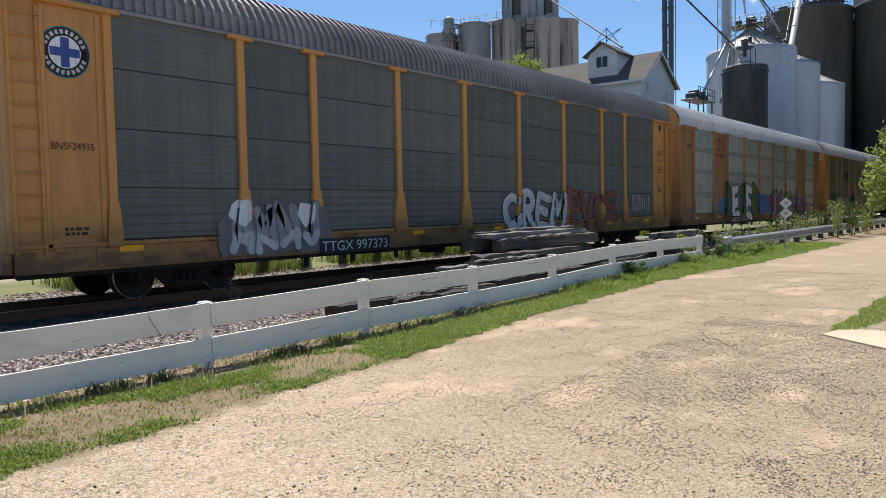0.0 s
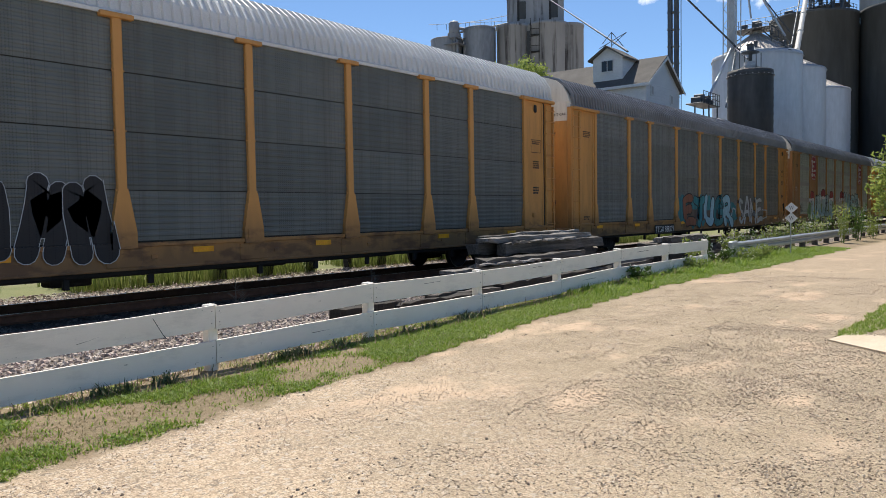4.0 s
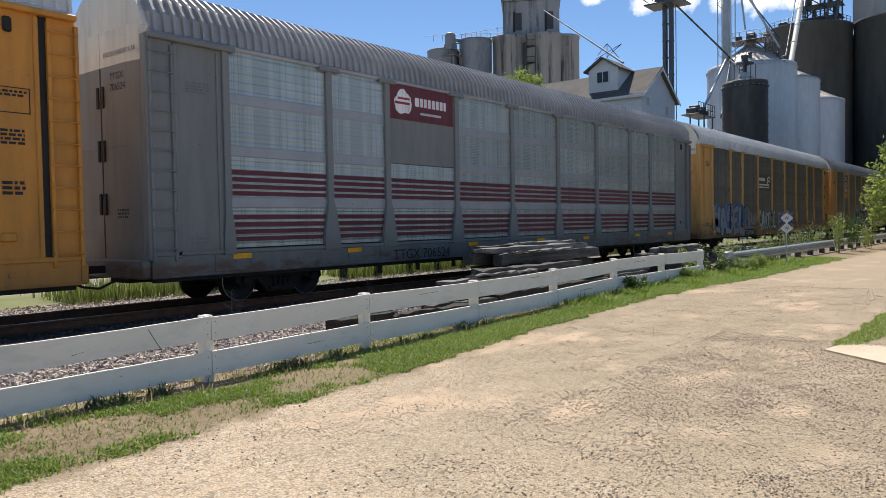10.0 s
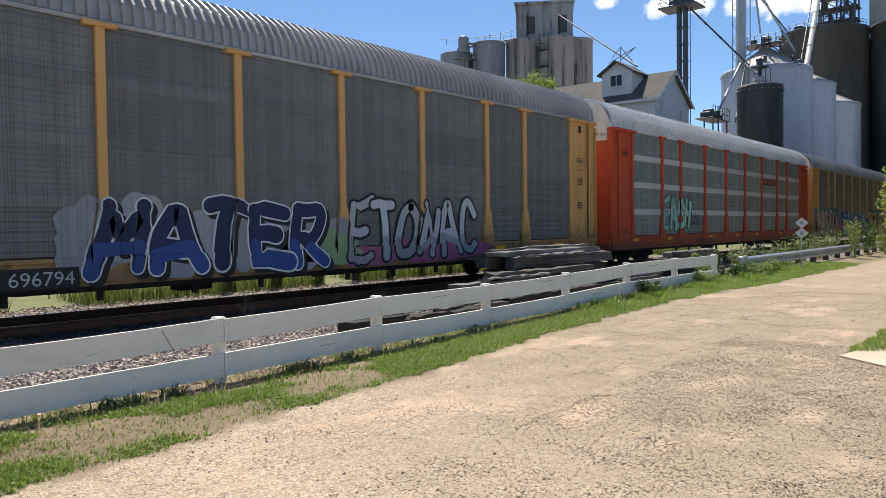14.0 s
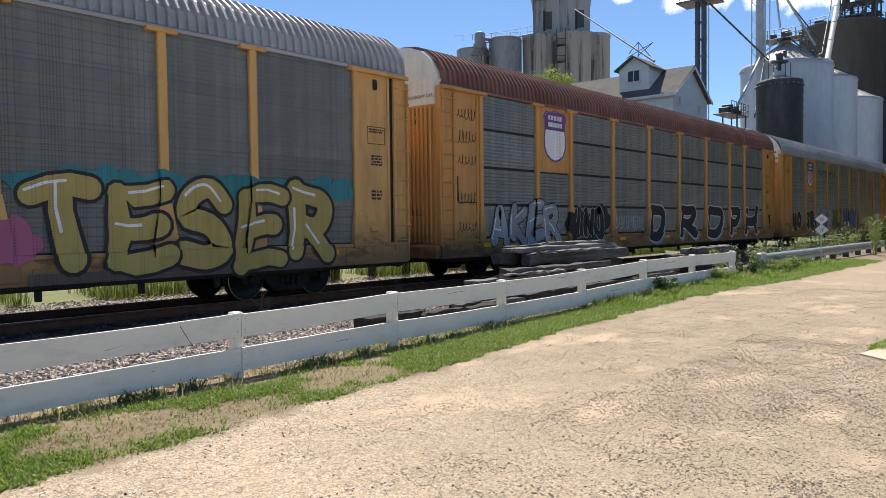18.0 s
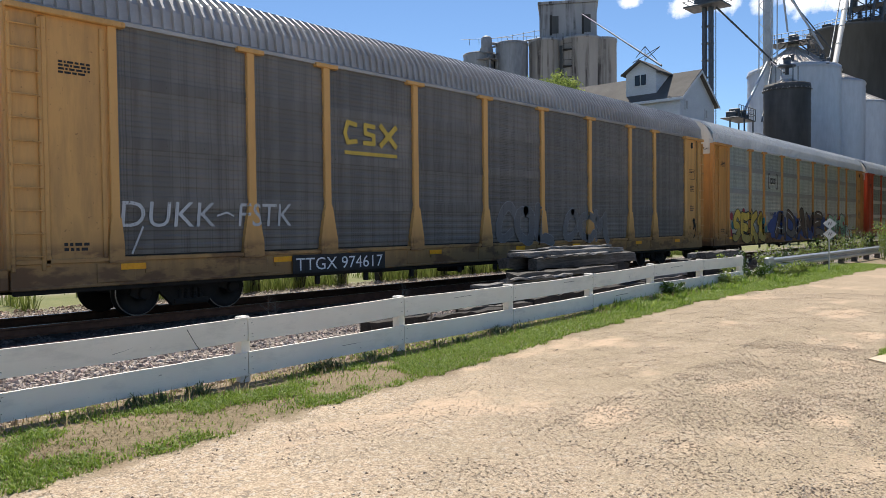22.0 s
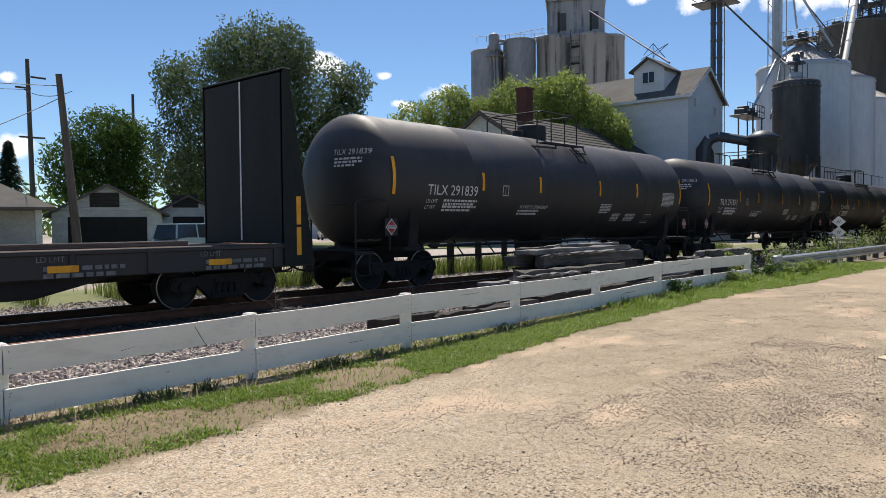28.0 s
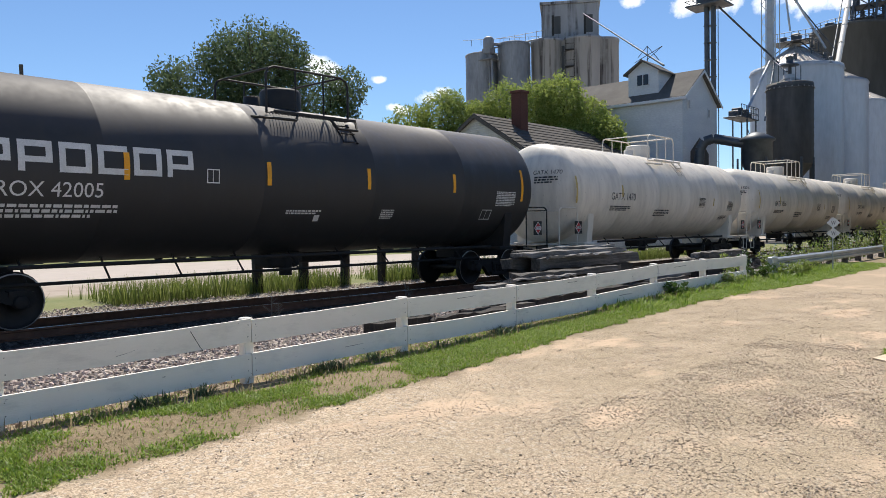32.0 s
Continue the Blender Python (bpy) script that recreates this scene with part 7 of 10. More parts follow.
# 13
t = Tag(RACK[13], -1.452)
t.line([(-5.95, 3.82), (-6.2, 3.86), (-6.28, 3.62), (-6.2, 3.42), (-5.95, 3.46)], 0.1, "yellow", 1).line([(-5.4, 3.82), (-5.68, 3.84), (-5.68, 3.66), (-5.42, 3.62), (-5.42, 3.44), (-5.72, 3.44)], 0.1, "yellow", 1)
t.line([(-5.2, 3.86), (-4.72, 3.42)], 0.12, "yellow", 1).line([(-4.72, 3.86), (-5.2, 3.42)], 0.12, "yellow", 1.5).box(-6.3, -4.68, 3.16, 3.24, "yellow", 1)
t.done("emblem", "yellow bent-line emblem with an underline")
t = Tag(RACK[13])
t.word("DUKK", -11.3, -9.5, 1.6, 2.05, "pale", 1, 0.1).word("FSTK", -9.0, -7.75, 1.6, 2.05, "pale", 1, 0.1).line([(-9.45, 1.8), (-9.25, 1.86), (-9.1, 1.8)], 0.035, "pale").line([(-10.9, 1.6), (-11.1, 1.15)], 0.035, "pale").letters("COL", -0.9, 1.9, 1.05, 2.2, "grey", "steel", 1, 3, 0.07, 0.015, 5).letters("OCM", 2.5, 5.2, 1.05, 2.05, "grey", "steel", 1, 3, 0.05, 0.015, 5)
t.done("graffiti", "thin pale tag and faded grey bubble letters")
number(13, "TTGX 974617", -7.7, -5.25, 0.68, 0.94)

# 14
t = Tag(RACK[14], -1.452)
t.line([(-5.9, 4.0), (-6.12, 4.0), (-6.12, 3.3), (-5.9, 3.3)], 0.05, "black", 1).line([(-5.0, 4.0), (-4.78, 4.0), (-4.78, 3.3), (-5.0, 3.3)], 0.05, "black", 1)
for k in range(3):
    t.box(-5.85 + 0.27 * k, -5.63 + 0.27 * k, 3.52, 3.80, "black", 1).box(-5.78 + 0.27 * k, -5.68 + 0.27 * k, 3.60, 3.72, "pale", 2)
t.done("emblem", "dark bracketed block emblem")
t = Tag(RACK[14])
for k, (x, z) in enumerate(((-11.0, 1.9), (-10.8, 1.5), (-7.3, 2.0), (-6.7, 1.3), (-9.5, 2.1), (-7.0, 1.7), (-11.1, 1.2))):
    t.blob(x, z, 0.18, 0.18, ("red", "teal")[k % 2], 0.2 + 0.1 * k, k, 0.05)
t.cloud(-5.6, 3.6, 0.6, 2.0, "blue", 0, 5, 10).letters("SEK1", -10.9, -6.7, 0.72, 2.15, "yellow", "black", 1, 3, 0.11, 0.06, 5, low="gold").letters("ADAME", -5.2, 3.4, 0.8, 2.2, "brown", "black", 1, 7, 0.06, 0.07, 7, low="grey", shine="white").letters("C", 3.8, 5.8, 0.66, 2.16, "mint", "black", 1, 4, 0.10, 0.05, 3, low="jade").letters("Y5", 5.85, 8.35, 0.66, 2.0, "mint", "black", 1, 5, 0.10, 0.06, 6, shine="white", low="jade").letters("K", 8.42, 9.0, 0.66, 1.45, "ice", "black", 1, 9, 0.06, 0.05, 4).letters("III", 8.98, 10.08, 0.64, 1.1, "ice", "black", 1, 9, 0.14, 0.05, 4)
for k, (x, z, r) in enumerate(((4.15, 0.98, 0.14), (4.5, 0.8, 0.13), (5.05, 0.82, 0.12), (5.5, 0.98, 0.1), (4.05, 1.25, 0.06), (6.05, 0.95, 0.1), (6.5, 0.95, 0.1), (7.2, 0.9, 0.08), (7.6, 0.85, 0.1))):
    t.blob(x, z, r, r, "purple", 7.2 + 0.05 * k, k, 0.06)
for x, z in ((4.45, 1.95), (6.75, 1.86), (7.95, 1.5)):
    t.poly([(x - 0.17, z + 0.12), (x + 0.17, z + 0.14), (x + 0.1, z - 0.08), (x + 0.02, z - 0.17), (x - 0.1, z - 0.1)], "red", 7.2)
for text, x0, x1, z in (("VFC", -5.9, -5.0, 1.9), ("ST.", 3.1, 3.55, 1.8), ("DM$", 7.85, 8.45, 1.72), ("LOD", 8.75, 9.15, 1.84), ("OTRI", 9.4, 10.0, 1.84)):
    t.word(text, x0, x1, z, z + 0.2, "black", 1, 0.15)
t.scribble(11.5, 12.2, 1.8, 2.2, "black", 1, 4, 0.02)
t.done("graffiti", "yellow, brown and mint spray-painted letters")
number(14, "NKCR 7613", -6.7, -5.35, 0.66, 0.88, False, "black")

# 15
number(15, "BNSF 302770", -6.75, -5.2, 0.68, 0.9, False, "black")
for no in (9, 15):
    t = Tag(RACK[no], -1.456)
    t.poly([(4.25, 3.55), (6.55, 3.62), (6.55, 3.95), (4.25, 3.9)], "rust", 0).line([(4.3, 3.58), (6.5, 3.6)], 0.05, "black", 1)
    t.done("stripe_emblem", "orange slanted stripe emblem")
# ---- fence ----
FENCE_Y = 6.95
FENCE = [(-5.13, 0.60), (-2.69, 0.61), (-0.25, 0.62), (2.19, 0.64), (4.67, 0.67), (7.08, 0.71), (9.52, 0.71), (11.98, 0.75), (14.45, 0.82), (16.95, 0.82), (19.49, 0.82)]
fence = thing("board_fence", pose(0, 0, 0), "low white two-board wooden fence with peeling paint", "fence")
for x, top in FENCE:
    s = Sh().brick(x - 0.06, x + 0.06, FENCE_Y + 0.025, FENCE_Y + 0.15, lie(x, FENCE_Y) - 0.3, top + 0.013, 0.012)
    part("post", s, [FENCE_WHITE], fence)


def plank(x0, x1, za, zb, high, y, sag=0.0):
    """A slightly warped board."""
    n, s, v = 8, Sh(), []
    for k in range(n + 1):
        q = k / n
        x, z = x0 + (x1 - x0) * q, za + (zb - za) * q - sag * 4 * q * (1 - q)
        j = 0.006 * noise.noise((x * 1.3, za * 9, 2.0))
        for dz in (-high, 0.0):
            for dy in (-0.019, 0.019):
                v.append((x, y + dy + j, z + dz + (0.004 * noise.noise((x * 5, dz * 3, za))) ))
    f = []
    for k in range(n):
        a, b = 4 * k, 4 * k + 4
        f += [(a, a + 2, b + 2, b), (a + 1, b + 1, b + 3, a + 3), (a, b, b + 1, a + 1), (a + 2, a + 3, b + 3, b + 2)]
    f += [(0, 1, 3, 2), (4 * n, 4 * n + 2, 4 * n + 3, 4 * n + 1)]
    return s.add(v, f)


for k, ((xa, za), (xb, zb)) in enumerate(zip(FENCE, FENCE[1:])):
    for row, drop in enumerate((0.0, 0.375)):
        s = plank(xa + 0.006, xb - 0.006, za - drop + random.uniform(-0.008, 0.008), zb - drop + random.uniform(-0.008, 0.008), 0.245, FENCE_Y, random.uniform(-0.005, 0.012))
        part("board", s, [FENCE_WHITE], fence)

# nail heads, cracks and scars in the boards
NAIL = Sh().tube((0, -0.004, 0), (0, 0.004, 0), 0.0045, 6).mesh("nail", [BLACK_STEEL])
for (xa, za), (xb, zb) in zip(FENCE, FENCE[1:]):
    for x, z in ((xa + 0.05, za), (xb - 0.05, zb)):
        for dz in (0.05, 0.19, 0.425, 0.56):
            part("nail", NAIL, None, fence, m=pose(x + random.uniform(-0.01, 0.01), FENCE_Y - 0.021, z - dz + random.uniform(-0.015, 0.015)))
CRACK = surf("dark split wood", (0.03, 0.025, 0.02, 1), (0.06, 0.05, 0.04, 1), 9, 0.9)
for run, w in (([(3.95, 0.62), (4.0, 0.535), (4.05, 0.45), (4.09, 0.40)], 0.007), ([(3.19, 0.47), (3.31, 0.49), (3.43, 0.52)], 0.004), ([(4.08, 0.52), (4.27, 0.51)], 0.003), ([(1.2, 0.47), (1.5, 0.475)], 0.003),
               ([(8.1, 0.62), (8.5, 0.63)], 0.003), ([(11.0, 0.66), (11.3, 0.665)], 0.004), ([(6.0, 0.2), (6.4, 0.21)], 0.003), ([(12.8, 0.3), (13.3, 0.31)], 0.005), ([(15.2, 0.72), (15.8, 0.73)], 0.005)):
    s = Sh()
    for (a, za), (b, zb) in zip(run, run[1:]):
        s.tube((a, FENCE_Y - 0.018, za), (b, FENCE_Y - 0.018, zb), w * 0.8, 5)
    part("crack", s, [CRACK], fence)
# ---- grain elevator beyond the track ----
def clap(sh, a, b, z0, z1, pitch=0.22, mi=0, out=(0, 0)):
    """Lapped boards between two ground points."""
    (ax, ay), (bx, by) = a, b
    k = z0
    while k < z1 - 0.02:
        t = min(k + pitch, z1)
        ox, oy = out
        v = [(ax + ox * 0.01, ay + oy * 0.01, k), (bx + ox * 0.01, by + oy * 0.01, k), (bx, by, t), (ax, ay, t)]
        sh.add(v, [(0, 1, 2, 3)], mi)
        sh.add([(ax, ay, k), (bx, by, k), (bx + ox * 0.01, by + oy * 0.01, k), (ax + ox * 0.01, ay + oy * 0.01, k)], [(0, 1, 2, 3)], mi)
        k = t


house = thing("wooden_elevator", pose(63.9, 28.25, 0), "tall white-sided wooden grain elevator with a brown roof and dormer", "elevator")
W, L, EZ, RZ = 7.7, 16.0, 13.05, 15.75
s = Sh().box(0.03, W - 0.03, 0.03, L - 0.03, -0.2, EZ)
s.add([(0.03, 0.03, EZ), (W - 0.03, 0.03, EZ), (W / 2, 0.03, RZ), (0.03, L - 0.03, EZ), (W - 0.03, L - 0.03, EZ), (W / 2, L - 0.03, RZ)], [(0, 1, 2), (3, 5, 4)])
clap(s, (0, L), (0, 0), 0.0, EZ, 0.3, out=(-1, 0))
clap(s, (0, 0), (W, 0), 0.0, EZ, 0.3, out=(0, -1))
part("wall", s, [SIDING], house)
s = Sh()
for sg in (-1, 1):
    x0 = W / 2
    x1 = W / 2 + sg * (W / 2 + 0.35)
    s.prism([(x0, RZ + 0.12), (x1, EZ - 0.12), (x1, EZ - 0.28), (x0, RZ - 0.06)], "y", -0.4, L + 0.4)
part("roof", s, [SHINGLE_GREY], house)
s = Sh()
for sg in (-1, 1):
    x0, x1 = W / 2, W / 2 + sg * (W / 2 + 0.4)
    s.prism([(x0, RZ + 0.02), (x1, EZ - 0.2), (x1, EZ - 0.42), (x0, RZ - 0.22)], "y", -0.46, -0.40)
s.brick(-0.40, -0.34, -0.4, L + 0.4, EZ - 0.42, EZ - 0.16, 0.01)
part("eave_board", s, [SIDING], house)
dor = Sh()
dor.box(0.75, W / 2, 2.6, 5.6, EZ + 0.3, 15.75)
dor.add([(0.75, 2.6, 15.75), (0.75, 5.6, 15.75), (0.75, 4.1, 16.75), (W / 2, 2.6, 15.75), (W / 2, 5.6, 15.75), (W / 2, 4.1, 16.75)], [(0, 2, 1), (3, 4, 5)])
clap(dor, (0.75, 5.6), (0.75, 2.6), EZ + 0.4, 15.75, 0.28, out=(-1, 0))
dor = part("dormer", dor, [SIDING], house)
s = Sh()
for sg in (-1, 1):
    s.prism([(4.1, 16.9), (4.1 + sg * 1.85, 15.72), (4.1 + sg * 1.85, 15.58), (4.1, 16.72)], "x", 0.35, W / 2 + 0.2)
part("dormer_roof", s, [SHINGLE_GREY], dor)
s = Sh().box(0.66, 0.72, 3.45, 4.75, 14.45, 15.6)
part("window_frame", s, [SIDING], dor)
for y in (3.55, 4.15):
    part("pane", Sh().box(0.63, 0.66, y, y + 0.5, 14.55, 15.5), [DARK_GLASS], dor)
for x, z in ((0.9, 11.9), (5.3, 11.5)):
    hatch = part("hatch", Sh().brick(x, x + 0.6, -0.10, -0.012, z, z + 0.95, 0.02), [SIDING], house)
    part("pane", Sh().box(x + 0.12, x + 0.48, -0.112, -0.10, z + 0.12, z + 0.82), [CONCRETE], hatch)
# outrigger on the dormer that carries the long spout
s = Sh()
for a, b in (((1.6, 4.1, 16.6), (1.6, 4.1, 18.3)), ((1.6, 4.1, 18.3), (2.4, 3.3, 17.0)), ((1.6, 4.1, 18.3), (1.3, 4.9, 17.3)), ((1.3, 5.2, 16.9), (2.2, 2.9, 18.2)), ((2.2, 2.9, 18.2), (1.5, 4.1, 17.0))):
    s.tube(a, b, 0.035, 5)
part("spout_bracket", s, [LEG_STEEL], house)


def bin_tank(x, y, r, z0, eave, apex, label, wall_m, roof_m, sides=32, legs=0, hopper=0.0, group=""):
    """A round grain bin: ringed wall, ribbed cone roof, eave, cap and ladder."""
    t = thing("grain_bin", pose(x, y, 0), label, "grain bin", group)
    s = Sh()
    prof, z = [], z0
    while z < eave:
        prof += [(r, z), (r + 0.025, z + 0.3), (r, z + 0.6)]
        z += 0.81
    prof.append((r, eave))
    s.lathe(prof, sides, "z", smooth=True)
    part("wall", s, [wall_m], t)
    s = Sh().lathe([(r + 0.12, eave - 0.05), (0.5, apex)], sides, "z", smooth=False)
    for k in range(sides):
        a = 2 * math.pi * (k + 0.5) / sides
        c, q = math.cos(a), math.sin(a)
        s.tube(((r + 0.1) * c, (r + 0.1) * q, eave), (0.5 * c, 0.5 * q, apex + 0.05), 0.05, 4)
    s.lathe([(0.6, apex - 0.1), (0.6, apex + 0.35), (0.0, apex + 0.5)], 14, "z")
    part("cone_roof", s, [roof_m], t)
    s = Sh().lathe([(r + 0.10, eave - 0.06), (r + 0.13, eave), (r + 0.05, eave + 0.03)], sides, "z")
    part("eave_ring", s, [wall_m], t)
    if hopper:
        s = Sh().lathe([(r, z0), (0.4, z0 - hopper), (0.4, z0 - hopper - 0.4)], sides, "z")
        part("hopper", s, [wall_m], t)
    for k in range(legs):
        a = 2 * math.pi * k / legs
        part("leg", Sh().brick(r * math.cos(a) - 0.12, r * math.cos(a) + 0.12, r * math.sin(a) - 0.12, r * math.sin(a) + 0.12, -0.1, z0 + 0.6, 0.02), [LEG_STEEL], t)
    return t


sooty = bin_tank(78.5, 23.7, 2.15, 7.4, 14.75, 15.85, "soot-stained elevated steel bin on legs", BIN_DARK, BIN_ROOF, 24, 8, 2.2)
wide = bin_tank(100.4, 29.55, 5.35, 0.0, 20.4, 23.7, "large pale steel grain bin with a ribbed cone roof", BIN_STEEL, BIN_ROOF, 40, group="pale grain bins")
bin_tank(114.0, 31.1, 6.6, 0.0, 20.6, 24.0, "large pale steel grain bin with a ribbed cone roof", BIN_STEEL, BIN_ROOF, 40, group="pale grain bins")
bin_tank(131.0, 31.0, 6.4, 0.0, 19.8, 23.0, "large pale steel grain bin with a ribbed cone roof", BIN_STEEL, BIN_ROOF, 40, group="pale grain bins")


# vents and walkways on the bins
s = Sh().lathe([(0.18, 15.9), (0.18, 17.0), (0.85, 17.1), (0.85, 17.2), (0.35, 17.35), (0.35, 17.9), (0.42, 17.95), (0.0, 18.1)], 16, "z")
for dx, dy in ((0.8, 0.8), (0.8, -0.8), (-0.8, 0.8), (-0.8, -0.8)):
    s.tube((dx, dy, 15.4), (dx, dy, 17.15), 0.05, 5)
part("roof_vent", s, [LEG_STEEL], sooty)
s = Sh().brick(-1.6, 1.6, -2.4, 2.6, 24.1, 24.2, 0.03)
for z in (24.7, 25.25):
    s.path([(-1.6, -2.4, z), (-1.6, 2.6, z), (1.6, 2.6, z), (1.6, -2.4, z), (-1.6, -2.4, z)], 0.035, 4)
for k in range(7):
    s.path([(-1.6, -2.4 + 0.83 * k, 24.1), (-1.6, -2.4 + 0.83 * k, 25.25)], 0.035, 4)
for x, y in ((-1.5, -2.2), (-1.5, 2.4), (1.5, -2.2), (1.5, 2.4)):
    s.tube((x, y, 21.8), (x, y, 24.1), 0.06, 5)
    s.tube((x, y, 22.6), (x * 0.3, y * 0.3, 24.1), 0.05, 5)
s.brick(-0.45, 0.45, -0.6, 0.5, 24.2, 25.3, 0.12)
s.brick(-1.0, -0.5, 0.9, 1.6, 24.2, 24.9, 0.08)
# a stepped walk climbs the cone, with small roof vents beside it
for k in range(9):
    q = k / 8
    a = Vector((-1.2, -1.6, 23.9)).lerp(Vector((-2.6, -4.6, 20.6)), q)
    s.brick(a.x - 0.3, a.x + 0.3, a.y - 0.2, a.y + 0.2, a.z, a.z + 0.06, 0.01)
    s.tube(a, a + Vector((0, 0, 1.0)), 0.03, 4)
s.path([(-1.2, -1.6, 24.9), (-2.6, -4.6, 21.6)], 0.035, 4)
for a in (150, 195, 250, 290):
    c, q = math.cos(radians(a)), math.sin(radians(a))
    s.tube((3.9 * c, 3.9 * q, 21.2), (3.9 * c, 3.9 * q, 22.0), 0.22, 10)
    s.tube((3.9 * c, 3.9 * q, 22.0), (3.9 * c, 3.9 * q, 22.15), 0.34, 10, 0.1)
part("roof_platform", s, [LEG_STEEL], wide)


def silo(name, spots, z, cap, mat, label, tower=None):
    t = thing(name, pose(spots[0][0], spots[0][1], 0), label, "grain elevator")
    ox, oy = spots[0][:2]
    for x, y, r in spots:
        s = Sh().lathe([(r, -0.2), (r, z), (r + 0.12, z + 0.02), (r + 0.12, z + 0.5), (0.0, z + 0.5)], 30, "z", (x - ox, y - oy, 0))
        part("silo", s, [mat], t)
    return t


con = silo("concrete_elevator", [(118.6, 78.6, 3.0), (121.5, 77.0, 3.1), (121.9, 73.1, 3.7), (125.2, 70.6, 2.8), (126, 80, 4.0)], 35.6, 0.6, CONCRETE_OLD, "old grey concrete grain elevator with black streaks")
s = Sh()
px, py = 119.0, 74.6
turn = pose(0, 0, 0, 0, 0, -58)
s = Sh().brick(-5.2, 5.2, -4.0, 4.0, 30.0, 42.6, 0.08)
s.brick(-5.5, 5.5, -4.3, 4.3, 42.6, 43.1, 0.05)
tw = part("headhouse", s, [CONCRETE_OLD], con, m=Matrix.Translation((4.9, -1.9, 0)) @ turn)
for x in (-3.2, 2.6):
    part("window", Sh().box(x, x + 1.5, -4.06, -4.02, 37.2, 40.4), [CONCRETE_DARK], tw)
    part("window", Sh().box(x - 0.1, x + 0.3, -4.08, -4.03, 36.9, 40.6), [BLACK_STEEL], tw)
s = Sh()
for a, b, w in ((-0.35, 33.2, 0.5), (0.4, 31.0, 0.8), (-1.6, 29.5, 0.35), (1.3, 27.0, 0.6)):
    s.box(a * 3 - w, a * 3 + w, -5.06, -5.0, b - 9, b + 1.5)
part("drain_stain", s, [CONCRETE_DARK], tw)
s = Sh()
for z in (27.5, 30.5, 33.5):
    s.brick(-0.9, 0.7, -7.2, -5.6, z, z + 0.12, 0.02)
    s.path([(-0.9, -7.2, z + 1.1), (0.7, -7.2, z + 1.1), (0.7, -5.6, z + 1.1)], 0.05, 5)
    s.path([(-0.9, -7.2, z + 3.0), (-0.9, -7.2, z - 0.0)], 0.05, 5)
    s.path([(0.7, -7.2, z + 3.0), (0.7, -7.2, z - 0.0)], 0.05, 5)
part("fire_escape", s, [BLACK_STEEL], tw)
s = Sh()
for k in range(9):
    x = -4 - k * 1.8
    s.path([(x, -3, 36.1), (x, -3, 37.2)], 0.04, 4)
s.path([(-4, -3, 37.2), (-20, -3, 37.2)], 0.04, 4)
part("roof_rail", s, [LEG_STEEL], tw)
bin_tank(113.6, 82.6, 3.0, 0.0, 35.0, 35.5, "tall ringed steel bin against the concrete silos", RING_STEEL, BIN_ROOF, 28)
bin_tank(110.8, 88.0, 3.0, 0.0, 33.6, 34.1, "tall ringed steel bin against the concrete silos", RING_STEEL, BIN_ROOF, 28)
s = Sh()
for dx in (-0.5, 0.5):
    for dy in (-0.5, 0.5):
        s.tube((dx, dy, 0), (dx, dy, 34.5), 0.12, 5)
for k in range(17):
    s.tube((-0.5, -0.5, 2 * k), (0.5, -0.5, 2 * k + 2), 0.06, 4)
    s.tube((-0.5, -0.5, 2 * k), (-0.5, 0.5, 2 * k + 2), 0.06, 4)
s.brick(-0.9, 0.9, -0.9, 0.9, 33.4, 34.4, 0.1)
s.lathe([(0.0, 36.6), (0.7, 36.5), (1.0, 36.1), (1.0, 34.4), (0.5, 33.2), (0.3, 30.0)], 16, "z")
s.lathe([(0.0, 33.2), (0.6, 33.0), (0.75, 31.5), (0.3, 28.5), (0.25, 26.0)], 14, "z", (1.9, -1.4, 0))
s.path([(0.5, 0, 35.4), (1.9, -1.4, 35.2), (1.9, -1.4, 33.0)], 0.3, 8)
s.path([(0.8, -0.4, 34.6), (4.0, -3.4, 35.4), (8, -7.5, 36.6)], 0.16, 6)
s.path([(0.8, -0.4, 36.2), (4.0, -3.4, 36.9), (8, -7.5, 38.0)], 0.05, 4)
for q in range(6):
    c = Vector((0.8, -0.4, 34.7)).lerp(Vector((8, -7.5, 36.7)), q / 5)
    s.tube(c, c + Vector((0, 0, 1.5)), 0.05, 4)
s.brick(-1.6, 1.8, -1.8, 1.2, 32.2, 32.3, 0.02)
s.path([(-1.6, -1.8, 33.3), (1.8, -1.8, 33.3), (1.8, 1.2, 33.3)], 0.05, 4)
s.path([(-0.3, -0.9, 33.0), (-1.0, -1.6, 28.0), (-1.6, -2.2, 22.0)], 0.22, 7)
solid("bucket_elevator", s, RING_STEEL, pose(109.6, 85.4, 0), "galvanised bucket elevator leg beside the old silos", "elevator leg")

